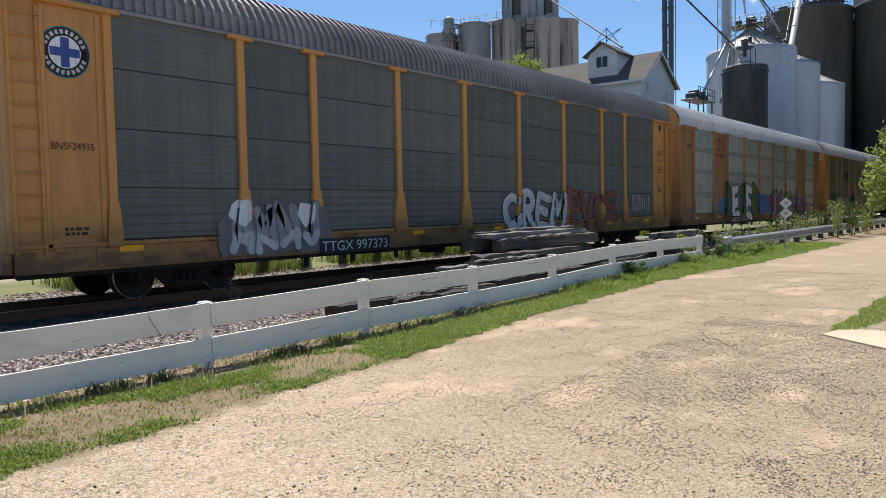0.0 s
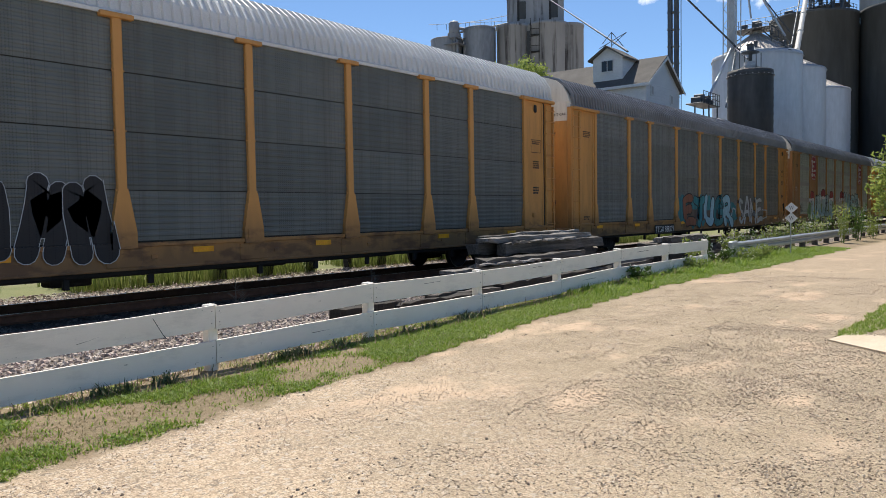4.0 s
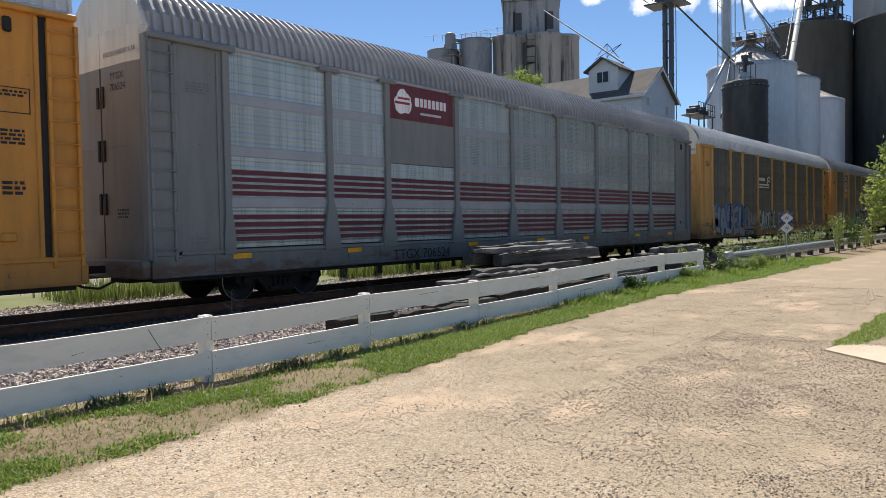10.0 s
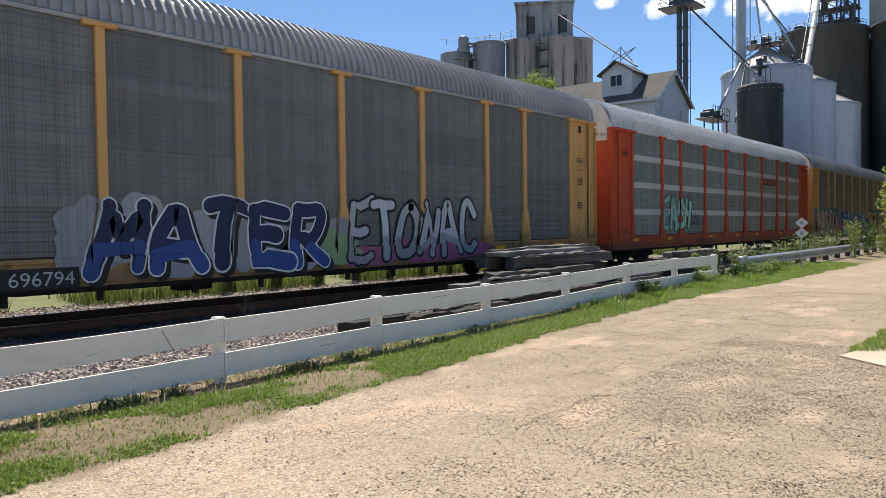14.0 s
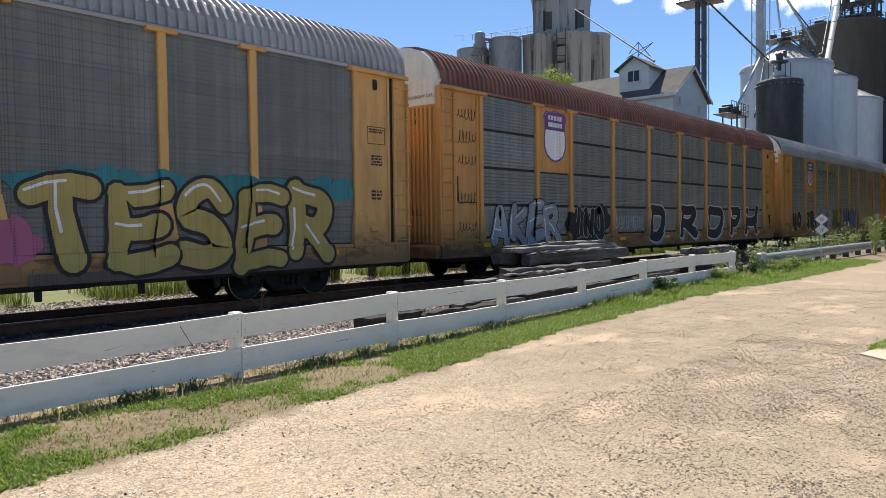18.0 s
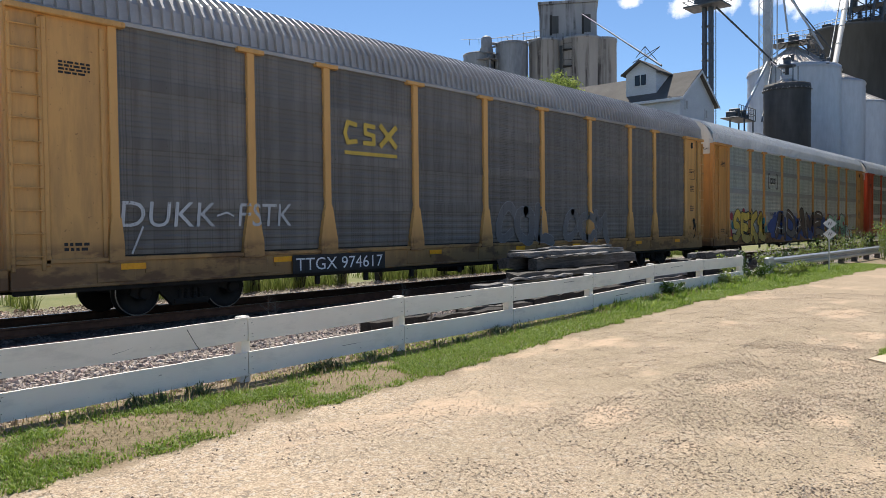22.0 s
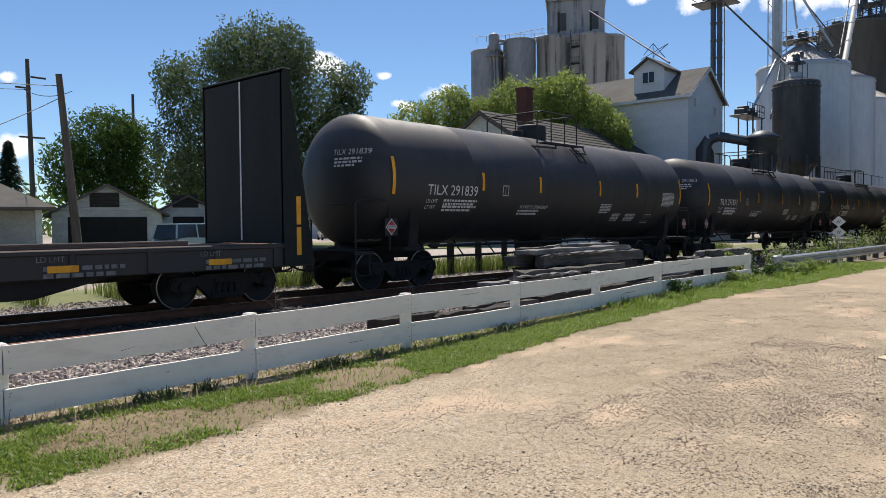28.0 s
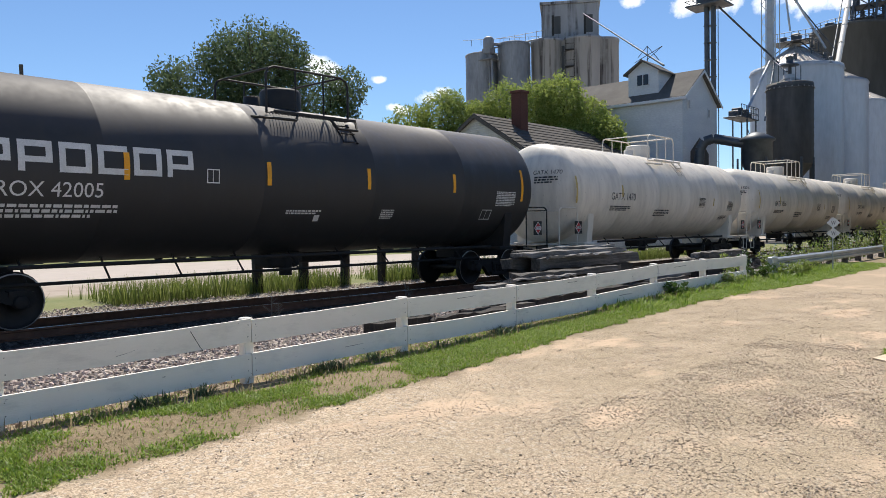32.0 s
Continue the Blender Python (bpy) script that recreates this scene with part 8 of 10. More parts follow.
# shade of the side in view is part of this elevator's colour
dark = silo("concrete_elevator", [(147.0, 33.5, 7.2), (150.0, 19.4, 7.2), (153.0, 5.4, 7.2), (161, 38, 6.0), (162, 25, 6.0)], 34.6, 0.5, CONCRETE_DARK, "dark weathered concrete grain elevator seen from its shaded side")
s = Sh()
for x in (-3.2, 0.0):
    for y in (-5.6, -2.8, 0.0):
        s.tube((x, y, 35), (x, y, 46), 0.15, 5)
for z in (36.2, 38.4, 40.6, 42.8, 45):
    s.brick(-3.6, 0.4, -6.0, 0.4, z, z + 0.1, 0.03)
    for y in (-5.6, -2.8):
        s.tube((-3.2, y, z), (-3.2, y + 2.8, z + 2.2), 0.08, 4)
        s.tube((-3.2, y + 2.8, z), (-3.2, y, z + 2.2), 0.08, 4)
    s.path([(-3.6, -6.0, z + 1.0), (-3.6, 0.4, z + 1.0)], 0.05, 4)
for k in range(6):
    s.brick(-2.6 + 0.5 * (k % 3), -1.6 + 0.5 * (k % 3), -5.2 + 0.85 * k, -4.6 + 0.85 * k, 36.3 + 2.2 * (k % 4), 37.9 + 2.2 * (k % 4), 0.1)
for y, dz in ((-6.4, 0.0), (-5.0, 1.0), (-1.4, 0.6)):
    s.path([(-1.5, y, 46), (-4.0, y + 0.6, 39 + dz), (-4.4, y + 1.0, 35.2)], 0.22, 7)
# railing round the silo's rim
rim = [(7.0 * math.cos(a), 7.0 * math.sin(a)) for a in [radians(120 + 12 * k) for k in range(13)]]
for z in (35.6, 36.1):
    s.path([(x, y, z) for x, y in rim], 0.045, 4)
for x, y in rim:
    s.path([(x, y, 35.0), (x, y, 36.1)], 0.045, 4)
s.brick(-6.0, -5.0, 2.0, 3.4, 35.0, 35.8, 0.1)
part("roof_gantry", s, [LEG_STEEL], dark)
part("roof_house", Sh().brick(1, 6, -12, -7, 35, 46, 0.1), [CONCRETE], dark)

# leg towers, spouts and catwalks
s = Sh()
for y in (-0.38, 0.38):
    s.brick(-0.3, 0.3, y - 0.22, y + 0.22, 0, 27.4, 0.03)
for k in range(13):
    s.brick(-0.36, 0.36, -0.66, 0.66, 2 * k + 1.0, 2 * k + 1.12, 0.02)
s.path([(-0.5, -0.75, 0), (-0.5, -0.75, 27)], 0.05, 4)
s.path([(-0.5, -1.15, 0), (-0.5, -1.15, 27)], 0.05, 4)
s.brick(-1.6, 1.6, -2.2, 2.4, 27.3, 27.5, 0.04)
for z in (28.0, 28.6):
    s.path([(-1.6, -2.2, z), (-1.6, 2.4, z), (1.6, 2.4, z), (1.6, -2.2, z), (-1.6, -2.2, z)], 0.05, 4)
s.brick(-0.8, 0.8, -1.2, 1.4, 27.5, 31.0, 0.15)
solid("bucket_elevator", s, LEG_STEEL, pose(88.1, 35.5, 0), "tall blue-grey bucket elevator leg with a head platform", "elevator leg")
s = Sh()
s.brick(-0.35, 0.35, -0.35, 0.35, 14, 34, 0.03)
for dx, dy in ((0.8, 0.8), (0.8, -0.8), (-0.8, 0.8), (-0.8, -0.8)):
    s.tube((dx, dy, 20), (dx, dy, 34), 0.07, 5)
for k in range(7):
    s.path([(-0.8, -0.8, 20 + 2 * k), (-0.8, 0.8, 22 + 2 * k), (-0.8, 0.8, 20 + 2 * k), (-0.8, -0.8, 22 + 2 * k)], 0.04, 4)
solid("bucket_elevator", s, GALV, pose(95.1, 30.9, 0), "galvanised bucket elevator leg in a ladder cage", "elevator leg")
SPOUTS = [((88.4, 34.6, 27.2), (95.3, 30.0, 20.9), 0.22, LEG_STEEL), ((116.0, 69.2, 38.8), (66.9, 31.4, 16.6), 0.2, LEG_STEEL), ((95.3, 30.9, 21.6), (79.3, 28.4, 12.8), 0.3, GALV),
          ((95.2, 30.4, 21.4), (80.0, 26.6, 12.2), 0.18, LEG_STEEL), ((99.3, 30.6, 31.5), (99.6, 30.0, 25.6), 0.24, GALV), ((98.5, 30.1, 31.0), (99.9, 26.0, 22.8), 0.28, GALV), ((98.3, 30.5, 31.0), (101.5, 25.2, 22.6), 0.16, LEG_STEEL),
          ((126.5, 29.6, 36.0), (108.6, 26.8, 22.5), 0.72, WHITE_CAR), ((127.0, 30.6, 36.2), (109.0, 27.6, 23.2), 0.2, LEG_STEEL), ((95.2, 30.7, 21.4), (78.6, 24.0, 16.6), 0.18, LEG_STEEL)]
for a, b, r, mt in SPOUTS:
    r *= 0.5
    s = Sh().tube(a, b, r, 8)
    for q in (0.25, 0.5, 0.75):
        c = Vector(a).lerp(Vector(b), q)
        w = (Vector(b) - Vector(a)).normalized() * 0.1
        s.tube(c - w, c + w, r * 1.25, 8)
    solid("grain_spout", s, mt, None, "long sloping steel grain spout", "spout", "grain spouts")
# catwalk between the wooden elevator and the bins
s = Sh()
s.brick(73.0, 77.6, 26.4, 28.2, 11.9, 12.0, 0.03)
for z in (12.5, 13.1):
    s.path([(73.0, 26.4, z), (77.6, 26.4, z), (77.6, 28.2, z)], 0.035, 4)
for k in range(8):
    s.path([(73.0 + k * 0.65, 26.4, 11.9), (73.0 + k * 0.65, 26.4, 13.1)], 0.035, 4)
for x in (75.0, 77.4):
    for y in (26.6, 28.0):
        s.tube((x, y, 0), (x, y, 11.9), 0.08, 5)
for k in range(5):
    s.tube((75.0, 26.6, 2.2 * k), (77.4, 26.6, 2.2 * k + 2.2), 0.045, 4)
    s.tube((77.4, 26.6, 2.2 * k), (75.0, 26.6, 2.2 * k + 2.2), 0.045, 4)
    s.tube((75.0, 26.6, 2.2 * k), (77.4, 26.6, 2.2 * k), 0.045, 4)
for k in range(5):
    s.brick(73.3 + k * 0.8, 73.75 + k * 0.8, 26.8, 27.8, 12.0, 12.6 + 0.35 * (k % 2), 0.06)
solid("catwalk", s, LEG_STEEL, None, "dark steel catwalk with machinery between elevator and bins", "catwalk")
s = Sh().lathe([(0.2, 4.6), (1.25, 6.8), (1.25, 8.6), (1.5, 8.7), (1.5, 8.85), (0.5, 9.4), (0.0, 9.5)], 22, "z", (66.3, 22.7, 0))
s.path([(65.9, 23.4, 8.5), (64.9, 25.9, 9.1), (64.7, 26.6, 8.9), (64.6, 27.0, 8.2), (64.6, 27.3, 4.0)], 0.42, 12)
for dx, dy in ((1, 1), (1, -1), (-1, 1), (-1, -1)):
    s.tube((66.3 + dx * 1.2, 22.7 + dy * 1.2, 0), (66.3 + dx * 1.2, 22.7 + dy * 1.2, 7.2), 0.09, 5)
s.brick(64.6, 68, 21.2, 24.2, 4.0, 4.15, 0.03)
s.path([(64.6, 21.2, 5.2), (68, 21.2, 5.2), (68, 24.2, 5.2)], 0.05, 4)
solid("dust_cyclone", s, LEG_STEEL, None, "dark sheet-metal dust cyclone with a bent duct", "cyclone")

# ---- town beyond the track ----
barn = thing("freight_house", pose(44, 25.2, 0), "long low white clapboard freight house with a broad shingle roof", "building")
BL, BW, BE, BR = 26.0, 20.6, 3.5, 10.0
s = Sh().box(0.03, BL - 0.03, 0.5, BW - 0.5, -0.2, BE + 0.1)
s.add([(0.03, 0.5, BE + 0.1), (0.03, BW - 0.5, BE + 0.1), (0.03, BW / 2, BR), (BL - 0.03, 0.5, BE + 0.1), (BL - 0.03, BW - 0.5, BE + 0.1), (BL - 0.03, BW / 2, BR)], [(0, 2, 1), (3, 4, 5)])
barn_wall = part("wall", s, [SIDING_OLD], barn)
k = 0.0
while k < BR - 0.3:
    t = max(0.0, (k + 0.1 - BE) / (BR - BE))
    y0, y1 = 0.5 + t * (BW / 2 - 0.5), BW - 0.5 - t * (BW / 2 - 0.5)
    part("clapboard", Sh().brick(-0.02, 0.04, y0, y1, k, k + 0.15, 0.008), [SIDING_OLD], barn_wall)
    k += 0.165
for sg in (-1, 1):
    y0, y1 = BW / 2, BW / 2 + sg * (BW / 2 + 0.25)
    s = Sh().prism([(y0, BR + 0.16), (y1, BE - 0.02), (y1, BE - 0.2), (y0, BR - 0.04)], "x", -0.35, BL + 0.35)
    slope = part("roof_slope", s, [SHINGLE], barn)
    rows = 22
    for k in range(rows):
        q = k / rows
        yy = y0 + (y1 - y0) * (q + 1 / rows)
        zz = BR + 0.16 + (BE - BR - 0.18) * (q + 1 / rows)
        part("shingle_course", Sh().brick(-0.36, BL + 0.36, min(yy, yy - sg * 0.05), max(yy, yy - sg * 0.05), zz, zz + 0.05, 0.006), [SHINGLE], slope)
    s = Sh().prism([(y0, BR + 0.06), (y1, BE - 0.1), (y1, BE - 0.34), (y0, BR - 0.2)], "x", -0.42, -0.35)
    part("barge_board", s, [WOOD_GREY], barn)
win = part("window", Sh().brick(-0.09, -0.02, 16.2, 18.4, 1.55, 3.15, 0.02), [SIDING_OLD], barn)
for y in (16.35, 17.38):
    part("pane", Sh().box(-0.11, -0.09, y, y + 0.86, 1.7, 3.0), [BLUE_GLASS := surf("blue painted glass", (0.10, 0.17, 0.24, 1), (0.14, 0.22, 0.30, 1), 2, 0.35)], win)
chim = part("chimney", Sh().brick(3.3, 4.2, 8.6, 9.5, 8.6, 11.95, 0.02), [BRICK_RED], barn)
part("chimney_cap", Sh().brick(3.2, 4.3, 8.5, 9.6, 11.95, 12.15, 0.02), [BRICK_RED], chim)
brk = Sh().brick(0, 0.22, 0, 0.02, 0, 0.09, 0.004).mesh("brick", [BRICK_RED])
for r in range(30):
    for c in range(4):
        part("brick", brk, None, chim, m=pose(3.3 + 0.225 * c + (0.11 if r % 2 else 0) * (1 if c < 3 else 0), 8.585, 8.75 + 0.105 * r))
        part("brick", brk, None, chim, m=pose(3.285, 9.5 - 0.225 * c, 8.75 + 0.105 * r, 0, 0, -90))
s = Sh().box(21.5, 25.5, 3.0, 7.5, 4, 8.2)
s.add([(21.5, 3.0, 8.2), (25.5, 3.0, 8.2), (23.5, 3.0, 9.6), (21.5, 9, 8.2), (25.5, 9, 8.2), (23.5, 9, 9.6)], [(0, 1, 2), (0, 2, 5, 3), (1, 4, 5, 2)])
part("cross_gable", s, [SHINGLE], barn)


def gable_shed(name, at, rz, w, l, eave, ridge, wall_m, roof_m, label, door=None):
    t = thing(name, pose(*at, 0, 0, rz), label, "building")
    s = Sh().box(-w / 2, w / 2, 0, l, -0.2, eave)
    s.add([(-w / 2, 0, eave), (w / 2, 0, eave), (0, 0, ridge), (-w / 2, l, eave), (w / 2, l, eave), (0, l, ridge)], [(0, 1, 2), (3, 5, 4)])
    if door:
        s.box(-w / 2 + 0.02, -door / 2, -0.06, 0, 0, eave, 0)
        s.box(door / 2, w / 2 - 0.02, -0.06, 0, 0, eave, 0)
    wall = part("wall", s, [wall_m], t)
    k = eave if door else 0
    while k < ridge - 0.15:
        hw = w / 2 * min(1.0, (ridge - k - 0.12) / (ridge - eave))
        part("clapboard", Sh().brick(-hw, hw, -0.1, -0.02, k, k + 0.14, 0.008), [wall_m], wall)
        k += 0.155
    for sg in (-1, 1):
        s = Sh().prism([(0, ridge + 0.1), (sg * (w / 2 + 0.45), eave - 0.12), (sg * (w / 2 + 0.45), eave - 0.26), (0, ridge - 0.04)], "y", -0.5, l + 0.3)
        part("roof_slope", s, [roof_m], t)
    if door:
        # a dark sheet across the opening paints the unlit inside
        part("doorway", Sh().box(-door / 2, door / 2, -0.03, 0.02, 0, eave - 0.25), [DARK_IN], t)
        part("hatch", Sh().brick(-1.0, 0.65, -0.14, -0.08, eave + 0.35, eave + 1.2, 0.02), [WOOD_DARK], t)
    return t


gable_shed("garage", (20.4, 45.6, 0), -24, 6.1, 7.5, 2.55, 4.2, SIDING_OLD, SHINGLE_GREY, "white clapboard double garage with an open dark doorway", 4.4)
gable_shed("garage", (26.2, 46.5, 0), -24, 4.0, 6.0, 2.6, 3.7, SIDING_OLD, SHINGLE, "small low shed with a dark roof", 2.0)
gable_shed("warehouse", (63.5, 71.5, 0), -42, 16, 10, 4.9, 5.4, SIDING, SHINGLE_GREY, "long plain white warehouse", None)
cot = thing("cottage", pose(12.2, 42.6, 0, 0, 0, -14), "white cottage with a deep porch and low hipped roof", "house")
part("wall", Sh().box(-4, 3.2, 1.6, 8, -0.2, 2.9), [SIDING_OLD], cot)
s = Sh().add([(-4.6, -0.4, 2.75), (3.8, -0.4, 2.75), (3.8, 8.6, 2.75), (-4.6, 8.6, 2.75), (-1.4, 4.0, 4.6), (0.6, 4.0, 4.6)], [(0, 1, 5, 4), (1, 2, 5), (2, 3, 4, 5), (3, 0, 4)])
s.brick(-4.6, 3.8, -0.4, 8.6, 2.6, 2.76, 0.02)
part("roof", s, [SHINGLE_GREY], cot)
for x in (-3.9, -1.3, 1.0, 3.0):
    part("porch_post", Sh().brick(x - 0.16, x + 0.16, 0, 0.32, 0, 2.6, 0.02), [SIDING_OLD], cot)
part("porch_floor", Sh().brick(-4.2, 3.4, -0.2, 1.6, 0.0, 0.3, 0.02), [WOOD_GREY], cot)
d = part("dormer", Sh().box(-0.9, 0.9, 1.2, 4, 3.4, 4.7), [SIDING_OLD], cot)
part("pane", Sh().box(-0.7, 0.7, 1.15, 1.2, 3.6, 4.5), [DARK_GLASS], d)
part("dormer_roof", Sh().prism([(-1.2, 4.65), (1.2, 4.65), (0, 5.3)], "y", 0.9, 4.5), [SHINGLE_GREY], d)

# poles and wires
def pole(x, y, z, lean=(0, 0), label="", arms=(), r=0.16):
    t = thing("utility_pole", pose(x, y, 0), label, "pole")
    part("shaft", Sh().tube((0, 0, -0.2), (lean[0], lean[1], z), r * 1.25, 10, r * 0.8), [POLE_WOOD], t)
    for zz, w, cx in arms:
        part("crossarm", Sh().brick(cx - w / 2, cx + w / 2, -0.07, 0.07, zz - 0.06, zz + 0.06, 0.015), [POLE_WOOD], t)
    return t


pole(20.1, 56.5, 13.4, (-0.2, 0), "tall utility pole with short arms", ((8.0, 1.7, 0.0), (12.2, 1.0, 0.5), (11.4, 1.0, -0.5)))
pole(17.05, 41.7, 9.8, (-0.75, 0.2), "leaning weathered utility pole", (), 0.2)
pole(34.9, 72.0, 14.7, (0, 0), "distant utility pole behind trees")
pole(26.0, 90, 9.0, (0, 0), "distant utility pole behind trees", ((8.2, 2.2, 0), (7.4, 2.2, 0)))
for a, b in (((19.9, 56.5, 11.3), (-30, 66, 12.5)), ((19.6, 56.5, 11.3), (17.0, 42, 9.0)), ((16.4, 41.9, 8.6), (5.0, 35.0, 3.4)), ((16.5, 41.9, 9.2), (-20, 30, 8.0))):
    a, b = Vector(a), Vector(b)
    pts = [a.lerp(b, k / 10) - Vector((0, 0, 0.05 * (a - b).length * 4 * (k / 10) * (1 - k / 10) * 0.5)) for k in range(11)]
    solid("power_line", Sh().path(pts, 0.02, 4), BLACK_STEEL, None, "thin slack overhead wire", "wire", "overhead wires")
# ---- trees ----
def leaf_cloud(blobs, count, size, seed, droop=0.0, inside=0.25):
    """Many small folded leaf sprays round the given lumps, thicker towards their outsides."""
    rng = np.random.default_rng(seed)
    vol = np.array([b[3] * b[4] * b[5] for b in blobs]) ** 0.67
    pick = rng.choice(len(blobs), count, p=vol / vol.sum())
    b = np.array(blobs)[pick]
    d = rng.normal(size=(count, 3))
    d /= np.linalg.norm(d, axis=1, keepdims=True)
    r = np.where(rng.random(count) < inside, rng.random(count) ** 0.5 * 0.8, 0.78 + 0.30 * rng.random(count) ** 1.5)
    lump = 1 + 0.22 * np.sin(d[:, 0] * 7 + b[:, 0]) * np.sin(d[:, 1] * 6 + b[:, 1]) * np.sin(d[:, 2] * 8 + b[:, 2])
    c = b[:, :3] + d * b[:, 3:6] * (r * lump)[:, None]
    u = rng.normal(size=(count, 3))
    u[:, 2] -= droop
    u /= np.linalg.norm(u, axis=1, keepdims=True)
    w = np.cross(u, rng.normal(size=(count, 3)))
    w /= np.linalg.norm(w, axis=1, keepdims=True) + 1e-9
    s = size * (0.6 + 0.8 * rng.random(count))[:, None]
    fold = np.cross(u, w) * s * 0.25
    p = np.stack([c - u * s, c + w * s * 0.42 + fold, c + u * s, c - w * s * 0.42 + fold], 1).reshape(-1, 3)
    f = np.arange(4 * count).reshape(-1, 4)
    me = bpy.data.meshes.new("crown")
    me.from_pydata(p.tolist(), [], f.tolist())
    return me


def tree(name, x, y, blobs, count, size, leaf, label, trunk=0.35, seed=1, droop=0.0, inside=0.25, base=0.0):
    """blobs: lumps of the crown as offsets from the foot: (dx, dy, z, rx, ry, rz)."""
    t = thing(name, pose(x, y, base), label, "tree")
    top = max(b[2] for b in blobs)
    s = Sh()
    fork = Vector((0.1, 0.0, top * 0.35))
    s.tube((0, 0, -0.3), fork, trunk, 10, trunk * 0.75)
    rnd = random.Random(seed)
    for b in blobs:
        c = Vector(b[:3])
        mid = fork.lerp(c, 0.5) + Vector((rnd.uniform(-.3, .3), rnd.uniform(-.3, .3), 0.3))
        s.tube(fork, mid, trunk * 0.5, 7, trunk * 0.32)
        s.tube(mid, c, trunk * 0.32, 6, trunk * 0.12)
        for k in range(4):
            e = c + Vector((rnd.uniform(-1, 1) * b[3], rnd.uniform(-1, 1) * b[4], rnd.uniform(-0.2, 0.9) * b[5])) * 0.8
            s.tube(mid.lerp(c, 0.6), e, trunk * 0.13, 5, trunk * 0.04)
    part("trunk", s, [BARK], t)
    me = leaf_cloud(blobs, count, size, seed, droop, inside)
    me.materials.append(leaf)
    part("crown", me, None, t, kind="stuff")
    return t


tree("tree", 35.3, 51.0, [(0, 0, 14.2, 4.0, 4.0, 4.0), (-3.6, 2.4, 11.6, 3.6, 3.4, 3.6), (3.2, -2.2, 11.5, 3.6, 3.4, 3.8), (-4.6, 3.2, 7.4, 3.0, 3.0, 3.6), (4.6, -3.6, 7.0, 2.8, 2.8, 4.2), (0, 0, 8.5, 4.6, 4.4, 5.0),
                          (1.6, -1.2, 15.6, 2.4, 2.4, 2.2), (-1.4, 1.0, 15.2, 2.8, 2.6, 2.2), (5.2, -4.0, 10.0, 2.0, 2.0, 2.6), (-1, -2, 4.6, 3.8, 3.4, 3.0), (2.4, -1.0, 4.4, 3.2, 3.2, 2.8), (5.6, -4.4, 13.0, 1.8, 1.8, 1.8), (-5.4, 4.0, 13.2, 1.6, 1.6, 1.8)], 62000, 0.15, LEAF_DARK, "large dark green shade tree with drooping sprays", 0.55, 3, 0.7, 0.35)
tree("tree", 27.6, 62.0, [(0, 0, 8.6, 3.0, 3.0, 2.8), (-2.4, 0.8, 6.4, 2.2, 2.2, 2.6), (2.2, -0.6, 7.2, 2.6, 2.4, 3.2), (0, 0, 4.6, 3.6, 3.0, 3.0), (1.2, 0, 9.4, 1.8, 1.8, 1.6)], 20000, 0.16, LEAF_MID, "broad leafy green tree behind the garages", 0.35, 5)
tree("tree", 33.0, 58.0, [(0, 0, 5.6, 2.2, 2.2, 2.8), (0.8, 0, 3.2, 2.2, 2.0, 2.4)], 6000, 0.2, LEAF_DARK, "grey-green bushy tree beside the garages", 0.25, 7)
tree("tree", 53.6, 55.6, [(0, 0, 6.8, 2.4, 2.4, 3.2), (-1.8, 1.4, 4.2, 2.0, 2.0, 2.8), (1.8, -1.4, 8.6, 2.2, 2.2, 2.6), (0, 0, 2.4, 2.8, 2.6, 2.4)], 9000, 0.2, LEAF_MID, "slender green tree beside the freight house", 0.25, 9)
tree("tree", 57.0, 50.5, [(0, 0, 12.6, 2.8, 2.8, 2.6), (-2.2, 2.2, 11.0, 2.6, 2.6, 3.0), (2.0, -2.0, 11.6, 2.4, 2.4, 2.8), (0, 0, 8.6, 3.8, 3.8, 3.4), (0.8, -0.6, 14.4, 1.3, 1.3, 1.2)], 16000, 0.18, LEAF_LIGHT, "yellow-green tree rising behind the roof", 0.35, 11)
tree("tree", 60.8, 45.4, [(0, 0, 13.6, 2.2, 2.2, 2.6), (-1.0, 2.0, 12.0, 2.4, 2.4, 2.4), (1.4, -1.6, 9.6, 2.2, 2.2, 2.6), (0, 0, 7.0, 3.0, 3.0, 3.0)], 12000, 0.18, LEAF_LIGHT, "yellow-green tree rising behind the roof", 0.3, 12)
tree("tree", 60.4, 38.6, [(0, 0, 13.2, 2.4, 2.4, 2.6), (-0.8, 2.2, 12.8, 2.2, 2.2, 2.6), (0.8, -2.6, 11.2, 1.9, 1.9, 2.2), (0.6, -4.4, 9.8, 1.7, 1.7, 1.9), (0, -1, 8.4, 3.0, 3.0, 2.8), (0.2, -5.6, 8.8, 1.1, 1.1, 1.4)], 17000, 0.18, LEAF_LIGHT, "yellow-green tree rising beside the tall wooden elevator", 0.35, 13)
tree("tree", 39.8, 4.1, [(0, 0, 4.4, 1.8, 1.8, 1.3), (0, 0.6, 2.6, 2.2, 1.9, 1.8), (0.6, -0.6, 1.4, 2.0, 1.8, 1.2), (-0.4, 0.4, 5.2, 1.0, 1.0, 0.9)], 9000, 0.13, LEAF_LIGHT, "bright green bushy roadside tree", 0.18, 17)
